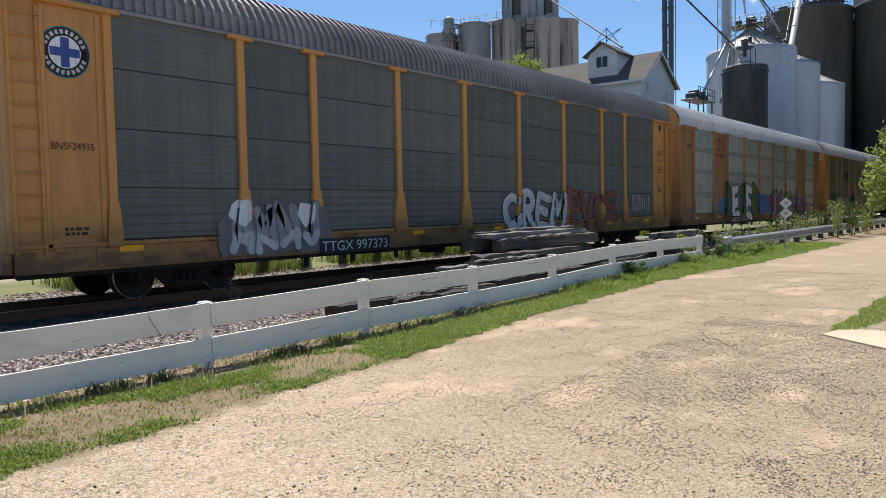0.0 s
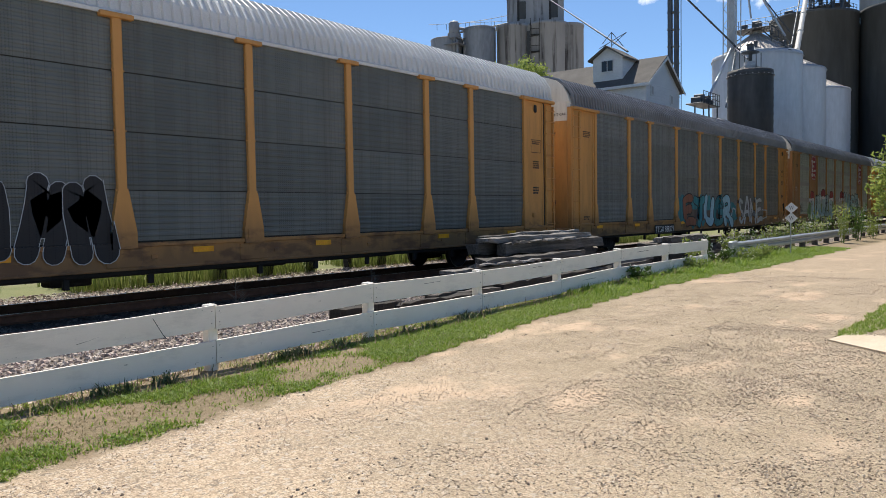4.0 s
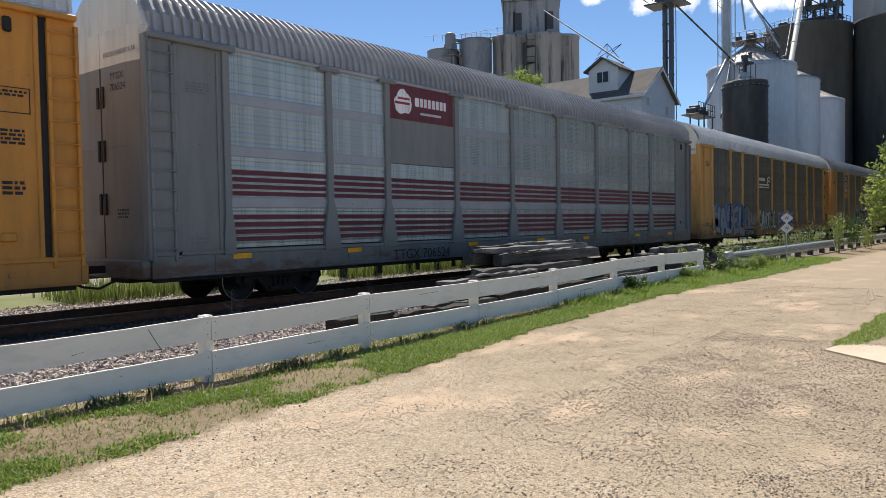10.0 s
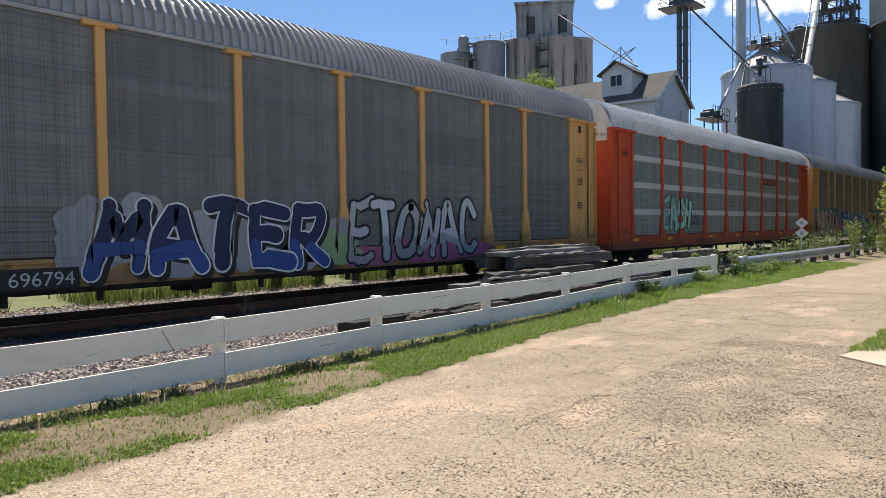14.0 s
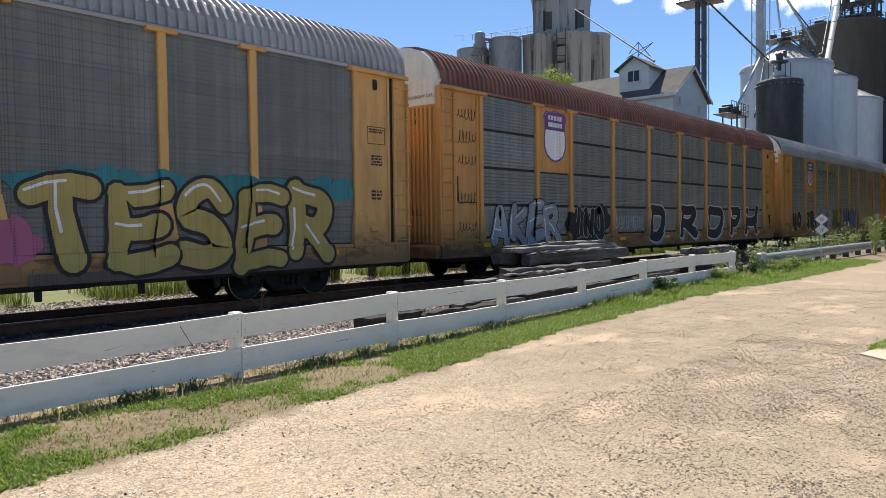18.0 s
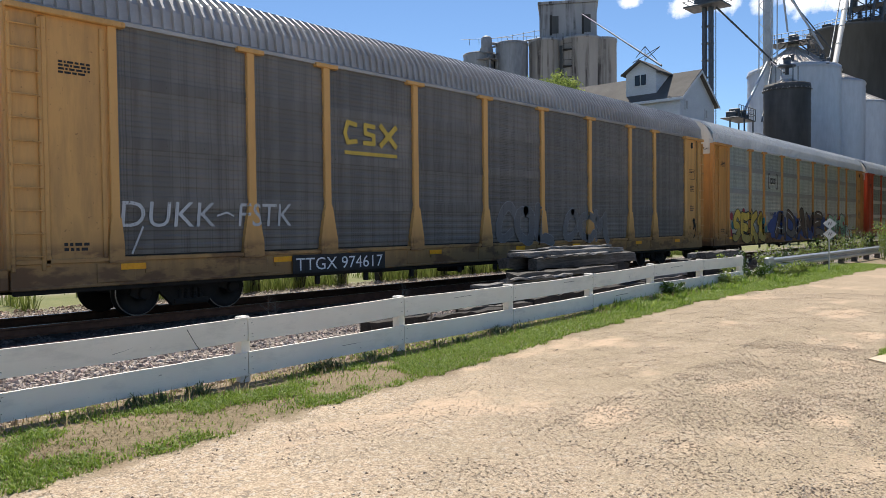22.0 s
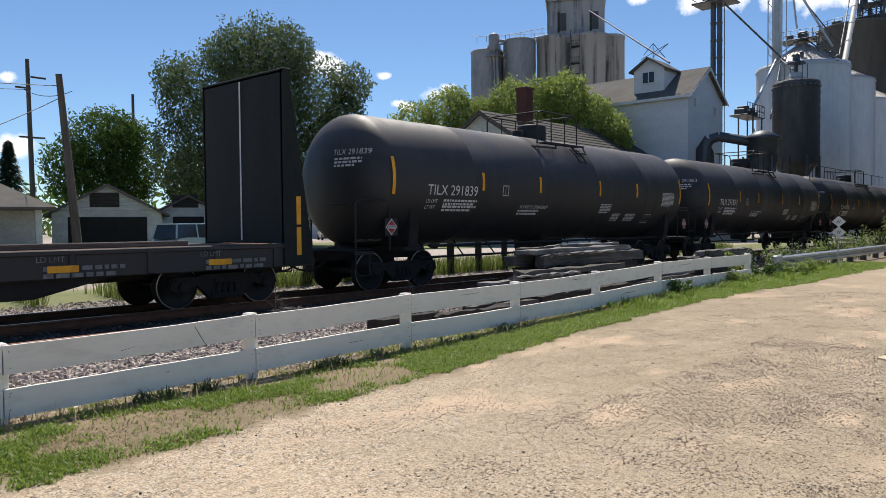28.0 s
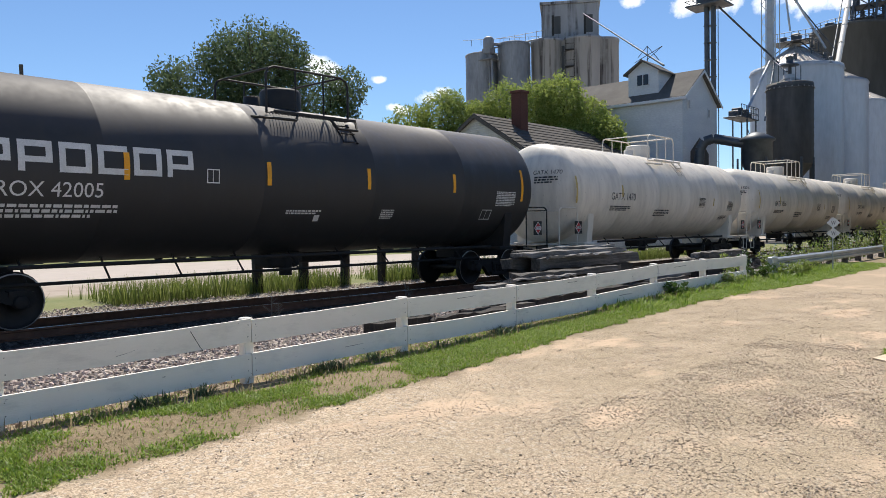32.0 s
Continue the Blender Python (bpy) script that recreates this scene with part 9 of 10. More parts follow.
# the unseen tree line on the camera's side: a row that the panels reflect, and added trees behind the camera
for k, (x, y, h) in enumerate(((45.5, -0.6, 14), (53, 0.0, 15), (61, 0.6, 16), (70, 1.4, 16), (80, 2.2, 17), (92, 3.0, 17), (106, 4.0, 17), (58, -8, 15), (50, -9, 14), (26, -26, 11), (30, -40, 9), (8, -48, 9), (-14, -44, 9), (-34, -16, 10), (112, 4, 11), (60, -30, 12))):
    tree("tree", x, y, [(0, 0, h * 0.72, h * 0.26, h * 0.26, h * 0.26), (-h * 0.16, 0, h * 0.5, h * 0.24, h * 0.24, h * 0.26), (h * 0.16, 0, h * 0.48, h * 0.24, h * 0.24, h * 0.26), (0, 0, h * 0.3, h * 0.3, h * 0.3, h * 0.2)], 12000 if k < 9 else 5200, 0.4, LEAF_MID, "leafy tree out of view on the near side of the road", 0.3, 40 + k)
sp = thing("spruce_tree", pose(23.4, 71.3, 0), "dark conical spruce tree", "tree")
part("trunk", Sh().tube((0, 0, 0), (0, 0, 9.2), 0.2, 8, 0.04), [BARK], sp)
rng = np.random.default_rng(5)
s = Sh()
for k in range(1500):
    z = 1.0 + 8.2 * rng.random() ** 0.8
    r = (9.4 - z) * 0.27 * (0.35 + 0.65 * rng.random())
    a = rng.random() * 6.283
    p = Vector((r * math.cos(a), r * math.sin(a), z))
    q = p + Vector((math.cos(a) * 0.4, math.sin(a) * 0.4, -0.18))
    w = Vector((-math.sin(a), math.cos(a), 0)) * 0.13
    s.add([p - w, q, p + w, p + Vector((0, 0, 0.1))], [(0, 1, 3), (1, 2, 3)])
part("crown", s, [LEAF_SPRUCE], sp, kind="stuff")

# far tree line along the horizon
rng = np.random.default_rng(8)
cx = np.r_[rng.uniform(-100, 60, 160), rng.uniform(150, 700, 160), rng.uniform(150, 700, 120)]
cy = np.r_[rng.uniform(110, 200, 160), rng.uniform(60, 220, 160), rng.uniform(-160, -20, 120)]
blobs = [(x, y, rng.uniform(2.5, 6), rng.uniform(3, 6), rng.uniform(3, 6), rng.uniform(3, 5)) for x, y in zip(cx, cy)]
me = leaf_cloud(blobs, 22000, 0.75, 21, 0, 0.1)
me.materials.append(LEAF_MID)
tagged(new("far_woods", me), "distant belt of green trees", "woods", kind="stuff")


# ---- grass, weeds and stones ----
def blades(spots, rng, tall, wide, lean=0.35):
    """Bent grass blades, two faces each."""
    n = len(spots)
    p = np.array(spots)
    a = rng.random(n) * 6.283
    h = tall * (0.45 + 0.75 * rng.random(n))
    w = wide * (0.6 + 0.8 * rng.random(n))
    side = np.stack([np.cos(a), np.sin(a), 0 * a], 1) * w[:, None]
    bend = np.stack([np.sin(a), -np.cos(a), 0 * a], 1) * (h * lean * (rng.random(n) * 1.4))[:, None]
    up = np.stack([0 * a, 0 * a, h], 1)
    v = np.stack([p - side, p + side, p + up * 0.55 + bend * 0.35 + side * 0.7, p + up * 0.55 + bend * 0.35 - side * 0.7, p + up + bend], 1).reshape(-1, 3)
    k = np.arange(n)[:, None] * 5
    quads, tris = (k + [0, 1, 2, 3]).tolist(), (k + [3, 2, 4]).tolist()
    me = bpy.data.meshes.new("blades")
    me.from_pydata(v.tolist(), [], quads + tris)
    return me


def scatter(rng, n, x0, x1, y0, y1, keep):
    out = []
    while len(out) < n:
        x = x0 + (x1 - x0) * rng.random() ** 1.5
        y = rng.uniform(y0, y1)
        if rng.random() < keep(x, y):
            out.append((x, y, lie(x, y) - 0.01))
    return out


def edge(x):
    """The near rim of the verge."""
    return 5.2 + 0.3 * min(1, max(0, (x - 1.2) / 2.6)) + 0.4 * min(1, max(0, (x - 4) / 6)) - 0.35 * ease((x - 14) / 6)


def verge(x, y):
    n1 = 0.8 * noise.noise((x * 0.8, y * 1.3, 3.0)) + 0.6 * noise.noise((x * 2.3, y * 2.6, 7.0))
    rim = y - edge(x) + 0.13 * noise.noise((x * 1.1, 0, 0)) + 0.11 * noise.noise((x * 4.5, y * 3.0, 0))
    if rim < 0:
        return 0.0
    thick = ease((x - 5) / 4)
    worn = 2.6 * (n1 + 0.12 + 0.8 * thick)
    # trodden places
    trod = max(math.exp(-((x - 2.66) / 0.28) ** 2 - ((y - 5.75) / 0.5) ** 2), 0.9 * math.exp(-((x - 4.2) / 0.45) ** 2 - ((y - 6.0) / 0.14) ** 2))
    worn *= 1 - 0.97 * trod
    return min(1.0, max(0.05 * (1 - trod), worn)) * (1.0 if y < 6.75 else 0.3)


rng = np.random.default_rng(31)
me = blades(scatter(rng, 105000, 0.8, 30, 4.6, 7.5, verge), rng, 0.05, 0.0062, 1.2)
me.materials.append(GRASS)
tagged(new("verge_grass", me), "short patchy green grass along the fence", "grass", kind="stuff")
me = blades(scatter(rng, 3500, 0.8, 26, 6.5, 8.0, lambda x, y: 0.6 if abs(y - 6.95) < 0.5 else 0.12), rng, 0.13, 0.005, 0.9)
me.materials.append(GRASS_DRY)
tagged(new("dry_grass", me), "straw-coloured dry grass under the fence", "grass", kind="stuff")
me = blades(scatter(rng, 14000, 1, 22, 5.0, 6.7, lambda x, y: max(0.0, 0.12 - 0.5 * noise.noise((x * 0.55, y * 0.9, 3.0))) if y > edge(x) and x < 9 else 0.02), rng, 0.026, 0.005, 2.2)
me.materials.append(GRASS_DRY)
tagged(new("dry_grass", me), "trampled straw-coloured grass on the verge", "grass", kind="stuff")
# low broad leaves among the grass, lying nearly flat
n = 26000
p = np.array(scatter(rng, n, 0.8, 26, 4.6, 6.9, lambda x, y: verge(x, y) * (0.25 + 0.75 * (noise.noise((x * 1.7, y * 2.2, 12.0)) > 0.0))))
a, r, lift = rng.random(n) * 6.283, 0.008 + 0.010 * rng.random(n), rng.random(n) * 0.03 + 0.012
u = np.stack([np.cos(a), np.sin(a), rng.normal(size=n) * 0.35], 1) * r[:, None]
w = np.stack([-np.sin(a), np.cos(a), rng.normal(size=n) * 0.35], 1) * r[:, None] * 0.6
p[:, 2] += lift
v = np.stack([p - u, p + w, p + u, p - w], 1).reshape(-1, 3)
me = bpy.data.meshes.new("leaves")
me.from_pydata(v.tolist(), [], np.arange(4 * n).reshape(-1, 4).tolist())
me.materials.append(GRASS)
tagged(new("clover", me), "low broad-leaved green weeds among the verge grass", "weeds", kind="stuff")
# dark tufts of broad leaves at the fence's foot
spots = []
for k in range(20):
    x = rng.choice((2.6, 3.9, 5.6, 6.2, 8.3, 9.4)) + rng.normal() * 0.4
    y = 6.84 + rng.normal() * 0.07
    for j in range(26):
        spots.append((x + rng.normal() * 0.06, y + rng.normal() * 0.05, lie(x, y) - 0.01))
me = blades(spots, rng, 0.12, 0.013, 1.7)
me.materials.append(LEAF_DARK)
tagged(new("weed_tufts", me), "dark broad-leaved weed tufts at the fence foot", "weeds", kind="stuff")
spots = []
for k in range(150):
    x = rng.uniform(12, 27)
    y = 6.72 + rng.normal() * 0.28
    for j in range(30):
        spots.append((x + rng.normal() * 0.11, y + rng.normal() * 0.11, lie(x, y) - 0.01))
me = blades(spots, rng, 0.15, 0.012, 1.1)
me.materials.append(GRASS)
tagged(new("weed_tufts", me), "rank green weeds round the fence end", "weeds", kind="stuff")
# tall grass beyond the track
spots = [(rng.uniform(6, 45), 17.0 + abs(rng.normal()) * 0.9, 0.0) for k in range(16000)]
spots = [p for p in spots if noise.noise((p[0] * 0.35, 2.0, 0.0)) > -0.25]
spots = [(x, y, lie(x, y) - 0.02) for x, y, z in spots]
me = blades(spots, rng, 0.55, 0.012, 0.5)
me.materials.append(leaf_mat("tall pale grass", (0.10, 0.15, 0.025, 1), (0.26, 0.29, 0.09, 1)))
tagged(new("tall_grass", me), "tall yellow-green grass beyond the track", "grass", kind="stuff")


def bush(x, y, h, r, count, leaf, label, flowers=0, seed=0):
    t = thing("weed_bush", pose(x, y, lie(x, y)), label, "weeds")
    rnd = random.Random(seed)
    s = Sh()
    blobs = []
    for k in range(7):
        a, q = rnd.uniform(0, 6.28), rnd.uniform(0.2, 1.0) * r
        top = h * rnd.uniform(0.55, 1.0)
        e = (q * math.cos(a), q * math.sin(a), top)
        s.tube((e[0] * 0.2, e[1] * 0.2, 0), e, 0.012, 5, 0.005)
        for z in (0.35, 0.6, 0.85):
            blobs.append((e[0] * z, e[1] * z, top * z, 0.16 * r + 0.08, 0.16 * r + 0.08, 0.14 * h))
    part("stem", s, [leaf], t, kind="stuff")
    me = leaf_cloud(blobs, count, 0.05, seed + 3, 0, 0.5)
    me.materials.append(leaf)
    part("foliage", me, None, t, kind="stuff")
    if flowers:
        me = leaf_cloud([(b[0], b[1], b[2] + 0.05, b[3], b[4], b[5]) for b in blobs], flowers, 0.035, seed + 9, 0, 0.0)
        me.materials.append(FLOWER)
        part("flower_head", me, None, t, kind="stuff")
    return t


WEEDS = [(20.6, 7.0, 0.42, 0.5, 420, 110), (18.0, 6.75, 0.32, 0.4, 350, 90), (21.6, 6.5, 0.4, 0.5, 450, 60), (14.8, 6.7, 0.3, 0.35, 260, 60), (22.8, 6.6, 0.42, 0.55, 600, 40)]
rng = np.random.default_rng(91)
for k in range(15):
    x = 20.4 + 1.25 * k + rng.normal() * 0.3
    WEEDS.append((x, 7.55 + rng.normal() * 0.2, 0.72 + 0.045 * k * (0.5 + rng.random()), 0.35 + 0.02 * k, 130, 60))
WEEDS += [(33.6, 6.5, 1.7, 0.5, 420, 90), (36.2, 6.4, 1.9, 0.7, 520, 60), (38.6, 6.2, 1.6, 0.8, 520, 40)]
for k, (x, y, h, r, c, fl) in enumerate(WEEDS):
    bush(x, y, h, r, c, LEAF_LIGHT if k % 3 else LEAF_MID, "leafy roadside weeds with pale flower heads", fl, 60 + k)


def dry_weed(x, y, h, seed):
    s, rnd = Sh(), random.Random(seed)
    s.tube((0, 0, 0), (0.02, 0.01, h), 0.008, 5, 0.003)
    for k in range(16):
        z = h * (0.3 + 0.045 * k)
        a = rnd.uniform(0, 6.28)
        q = h * 0.3 * (1.1 - z / h) + 0.05
        s.tube((0.01, 0, z), (q * math.cos(a), q * math.sin(a), z + q * 0.8), 0.004, 4, 0.002)
    return solid("dry_weed", s, WEED_DRY, pose(x, y, lie(x, y)), "grey dried weed stalk on the ballast", "weeds")


dry_weed(7.75, 10.9, 0.62, 1), dry_weed(12.2, 12.0, 0.5, 2), dry_weed(7.9, 10.9, 0.45, 3), dry_weed(9.0, 8.2, 0.5, 4), dry_weed(12.3, 12.0, 0.4, 5)


def stones(spots, rng, lo, hi, flat=0.6, top=0.68):
    """Broken stones: jittered eight-cornered lumps."""
    n = len(spots)
    p = np.array(spots)
    base = np.array([(-1, -1, -1), (1, -1, -1), (1, 1, -1), (-1, 1, -1), (-1, -1, 1), (1, -1, 1), (1, 1, 1), (-1, 1, 1)], float)
    base[4:, :2] *= top
    a = rng.random(n) * 6.283
    c, q = np.cos(a), np.sin(a)
    v = base[None] * (1 + 0.5 * (rng.random((n, 8, 3)) - 0.5))
    size = lo + (hi - lo) * rng.random(n) ** 2
    v = v * size[:, None, None] * np.stack([np.ones(n), 0.55 + 0.4 * rng.random(n), flat * (0.6 + 0.6 * rng.random(n))], 1)[:, None]
    tilt = rng.normal(size=(n, 2)) * 0.35
    z = v[:, :, 2] + v[:, :, 0] * tilt[:, :1] + v[:, :, 1] * tilt[:, 1:]
    x = v[:, :, 0] * c[:, None] - v[:, :, 1] * q[:, None]
    y = v[:, :, 0] * q[:, None] + v[:, :, 1] * c[:, None]
    v = np.stack([x, y, z], 2) + p[:, None]
    f = np.array([(0, 3, 2, 1), (4, 5, 6, 7), (0, 1, 5, 4), (1, 2, 6, 5), (2, 3, 7, 6), (3, 0, 4, 7)])
    me = bpy.data.meshes.new("stones")
    me.from_pydata(v.reshape(-1, 3).tolist(), [], (np.arange(n)[:, None, None] * 8 + f[None]).reshape(-1, 4).tolist())
    return me


def stone_mat(name, tones):
    mm = Nodes(name, 0.9)
    ramp = mm.n.new("ShaderNodeValToRGB")
    ramp.color_ramp.interpolation = "CONSTANT"
    els = ramp.color_ramp.elements
    for k, c in enumerate(tones):
        e = els[k] if k < 2 else els.new(0.5)
        e.position, e.color = k / len(tones), c
    mm.put(mm.island(), ramp.inputs[0])
    col = mm.mix(mm.span(mm.noise(30, 3), 0.3, 0.7, 0.0, 0.4), ramp.outputs[0], (0.12, 0.10, 0.085, 1))
    return mm.done(col)


BALLAST = stone_mat("crushed ballast stone", [(0.68, 0.60, 0.52, 1), (0.46, 0.39, 0.34, 1), (0.74, 0.63, 0.55, 1), (0.32, 0.26, 0.225, 1), (0.66, 0.51, 0.44, 1), (0.82, 0.76, 0.69, 1)])
# near-black tones that carry the train's shadow in the stone colour
BALLAST_SHADOWED = stone_mat("shadow-darkened ballast stone", [(0.05, 0.045, 0.04, 1), (0.09, 0.08, 0.07, 1), (0.03, 0.028, 0.025, 1), (0.13, 0.12, 0.105, 1)])
GRAVEL = stone_mat("yard gravel", [(0.74, 0.575, 0.41, 1), (0.56, 0.42, 0.30, 1), (0.82, 0.70, 0.56, 1), (0.42, 0.31, 0.215, 1), (0.70, 0.53, 0.375, 1), (0.64, 0.47, 0.33, 1), (0.78, 0.62, 0.45, 1), (0.68, 0.52, 0.375, 1)])
spots = []
while len(spots) < 30000:
    x, y = 1.5 + 22 * rng.random() ** 1.5, rng.uniform(7.0, 17.3)
    if y > 7.4 or rng.random() < (y - 6.9) * 1.6:
        spots.append((x, y, lie(x, y) + 0.006))
# stones within the train's shadow take the darkened colour
shadowed = [p for p in spots if 10.0 + 0.3 * noise.noise((p[0], p[1], 0.0)) < p[1] < 16.2]
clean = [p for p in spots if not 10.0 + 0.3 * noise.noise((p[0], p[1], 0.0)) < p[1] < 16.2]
for some, mt, text in ((clean, BALLAST, "cream and pink crushed stone ballast"), (shadowed, BALLAST_SHADOWED, "oil-blackened crushed stone ballast under the rails")):
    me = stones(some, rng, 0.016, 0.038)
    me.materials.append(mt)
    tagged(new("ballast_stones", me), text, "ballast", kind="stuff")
spots = []
while len(spots) < 80000:
    x = 0.9 + 17 * rng.random() ** 1.7
    y = rng.uniform(0.2, 5.7)
    if y < edge(x) + 0.15 and noise.noise((x * 0.5, y * 0.7, 9.0)) + 0.6 * noise.noise((x * 1.8, y * 1.8, 5.0)) + 0.5 * ease((x - 0.7 * y - 1) / 6) > rng.uniform(-0.5, 0.9):
        spots.append((x, y, lie(x, y) + 0.001))
while len(spots) < 112000:
    x, y = 2.4 + 8.4 * rng.random() ** 1.25, rng.uniform(0.2, 3.6)
    if noise.noise((x * 0.9, y * 0.9, 2.0)) + 0.9 * ease((x - 0.9 * y - 0.6) / 3.5) > rng.uniform(0.0, 1.1):
        spots.append((x, y, lie(x, y) + 0.001))
me = stones(spots[:80000], rng, 0.0036, 0.0105, 0.34, 0.4)
me.materials.append(GRAVEL)
coarse = stones(spots[80000:], rng, 0.004, 0.0125, 0.4, 0.5)
coarse.materials.append(stone_mat("coarse brown gravel", [(0.56, 0.445, 0.305, 1), (0.40, 0.315, 0.21, 1), (0.70, 0.575, 0.41, 1), (0.30, 0.235, 0.16, 1), (0.60, 0.465, 0.325, 1), (0.48, 0.375, 0.255, 1), (0.76, 0.64, 0.475, 1), (0.53, 0.40, 0.275, 1)]))
tagged(new("coarse_gravel", coarse), "coarse brown gravel in the less driven part of the yard", "gravel", kind="stuff")
loose_spots = []
while len(loose_spots) < 700:
    x = 1.2 + 18 * rng.random() ** 1.5
    y = rng.uniform(0.2, 5.8)
    if y < edge(x) + 0.1 and noise.noise((x * 0.6, y * 0.8, 4.0)) > rng.uniform(-0.6, 0.5):
        loose_spots.append((x, y, lie(x, y) + 0.003))
peb = stones(loose_spots, rng, 0.005, 0.0145, 0.6, 0.5)
peb.materials.append(stone_mat("larger dull pebbles", [(0.24, 0.19, 0.14, 1), (0.34, 0.265, 0.195, 1), (0.15, 0.12, 0.095, 1), (0.52, 0.42, 0.31, 1), (0.44, 0.33, 0.24, 1)]))
tagged(new("loose_pebbles", peb), "larger dull brown pebbles strewn over the yard", "gravel", kind="stuff")
tagged(new("gravel_stones", me), "loose buff gravel scattered on the yard", "gravel", kind="stuff")
# ---- trackside things ----
def beam(x0, x1, y, z, w=0.24, h=0.18, rz=0.0, tilt=0.0, mat=None, seed=0):
    """A squared timber with split ends."""
    rnd = random.Random(seed)
    s, n = Sh(), 14
    L = x1 - x0
    v = []
    for k in range(n + 1):
        q = -L / 2 + L * k / n + (rnd.uniform(-0.05, 0.05) if k in (0, n) else 0)
        j = [rnd.uniform(-0.022, 0.022) * (1.8 if k in (0, n) else 1) for _ in range(8)]
        v += [(q, -w / 2 + j[0], j[1]), (q, w / 2 + j[2], j[3]), (q, w / 2 + j[4], h + j[5]), (q, -w / 2 + j[6], h + j[7])]
    f = [(4 * k + i, 4 * k + (i + 1) % 4, 4 * k + 4 + (i + 1) % 4, 4 * k + 4 + i) for k in range(n) for i in range(4)]
    f += [(3, 2, 1, 0), tuple(4 * n + i for i in range(4))]
    s.add(v, f)
    return s, pose((x0 + x1) / 2, y, z, 0, tilt, rz), mat or WOOD_GREY


def pile(label, rows):
    """Timbers of one stack, each a thing of its own."""
    for k, (x0, x1, y, z, w, h, rz, mt) in enumerate(rows):
        s, m4, mat = beam(x0, x1, y, z, w, h, rz, 0, mt, k + int(10 * x0))
        solid("timber", s, mat, m4, label, "timber", "stacked timbers")


B0 = -0.11
pile("old grey bridge timber in a trackside stack", [
    (14.2, 14.5, 10.3, B0, 1.1, 0.2, 0, WOOD_DARK), (18.3, 18.6, 10.3, B0, 1.1, 0.2, 0, WOOD_DARK),
    (14.3, 19.3, 9.95, B0 + 0.2, 0.28, 0.27, 0.6, WOOD_DARK), (14.0, 19.2, 10.35, B0 + 0.2, 0.28, 0.27, -0.5, WOOD_DARK), (14.3, 19.1, 10.75, B0 + 0.2, 0.28, 0.27, 0.3, WOOD_DARK),
    (14.6, 18.9, 10.0, B0 + 0.48, 0.28, 0.25, -0.7, WOOD_DARK), (14.2, 19.4, 10.4, B0 + 0.48, 0.30, 0.25, 0.5, WOOD_DARK),
    (14.35, 19.35, 9.95, B0 + 0.74, 0.30, 0.27, 0.8, WOOD_GREY), (14.0, 19.0, 10.45, B0 + 0.74, 0.30, 0.26, -0.4, WOOD_GREY),
    (13.95, 18.85, 10.15, B0 + 1.02, 0.34, 0.12, 0.5, WOOD_PALE), (14.4, 18.6, 10.55, B0 + 1.0, 0.26, 0.17, 1.4, WOOD_GREY)])
pile("weathered plank in a low trackside heap", [
    (11.0, 15.6, 9.35, B0, 0.30, 0.26, 1.5, WOOD_DARK), (11.4, 15.8, 8.95, B0, 0.30, 0.24, -1.0, WOOD_DARK), (11.2, 15.0, 9.15, B0 + 0.26, 0.32, 0.22, 2.0, WOOD_DARK),
    (11.6, 16.0, 9.4, B0 + 0.48, 0.34, 0.10, 1.0, WOOD_PALE), (12.8, 17.0, 9.3, B0 + 0.62, 0.30, 0.12, -0.6, WOOD_GREY), (10.6, 13.2, 8.8, B0 + 0.05, 0.26, 0.18, -4, WOOD_GREY), (12.5, 16.6, 8.75, B0 + 0.1, 0.24, 0.2, 2.2, WOOD_DARK)])
pile("short black timber lying on the ballast", [(8.1, 9.5, 8.75, B0, 0.3, 0.24, -4, WOOD_DARK), (9.2, 11.4, 8.55, B0, 0.28, 0.22, -2, WOOD_DARK)])
rows = []
for lay in range(4):
    for k in range(4 if lay < 3 else 2):
        rows.append((22.6 + 0.2 * (lay % 2) + 0.1 * k, 26.9 + 0.15 * k - 0.3 * lay, 9.4 + 0.32 * k, B0 + 0.22 * lay, 0.25, 0.2, (-1) ** lay * 0.8, (WOOD_PALE if k == 1 else WOOD_GREY) if lay >= 2 else WOOD_DARK))
for lay in range(3):
    for k in range(3):
        rows.append((28.2 + 0.2 * lay, 31.4 - 0.2 * k, 9.0 + 0.34 * k, B0 + 0.22 * lay, 0.26, 0.2, 1.2 - lay, WOOD_GREY))
pile("weathered sleeper in a far trackside stack", rows)

pile("split grey plank lying askew on a trackside heap", [
    (14.5, 17.6, 9.75, B0 + 1.0, 0.14, 0.05, 2.5, WOOD_PALE), (15.6, 19.0, 10.5, B0 + 1.16, 0.16, 0.05, -1.6, WOOD_PALE), (12.2, 14.6, 9.1, B0 + 0.62, 0.15, 0.05, -3.0, WOOD_PALE),
    (13.4, 15.2, 8.85, B0 + 0.32, 0.2, 0.06, 5.0, WOOD_GREY), (16.4, 19.6, 9.55, B0, 0.22, 0.16, 3.0, WOOD_DARK), (16.8, 19.2, 9.3, B0, 0.2, 0.1, -4.0, WOOD_GREY), (19.3, 21.9, 9.6, B0, 0.24, 0.2, 2.0, WOOD_GREY),
    (19.6, 22.2, 10.0, B0, 0.24, 0.2, -3.0, WOOD_DARK), (19.5, 22.4, 9.8, B0 + 0.2, 0.24, 0.16, 1.0, WOOD_PALE), (23.2, 26.4, 9.2, B0, 0.24, 0.16, 4.0, WOOD_GREY)])

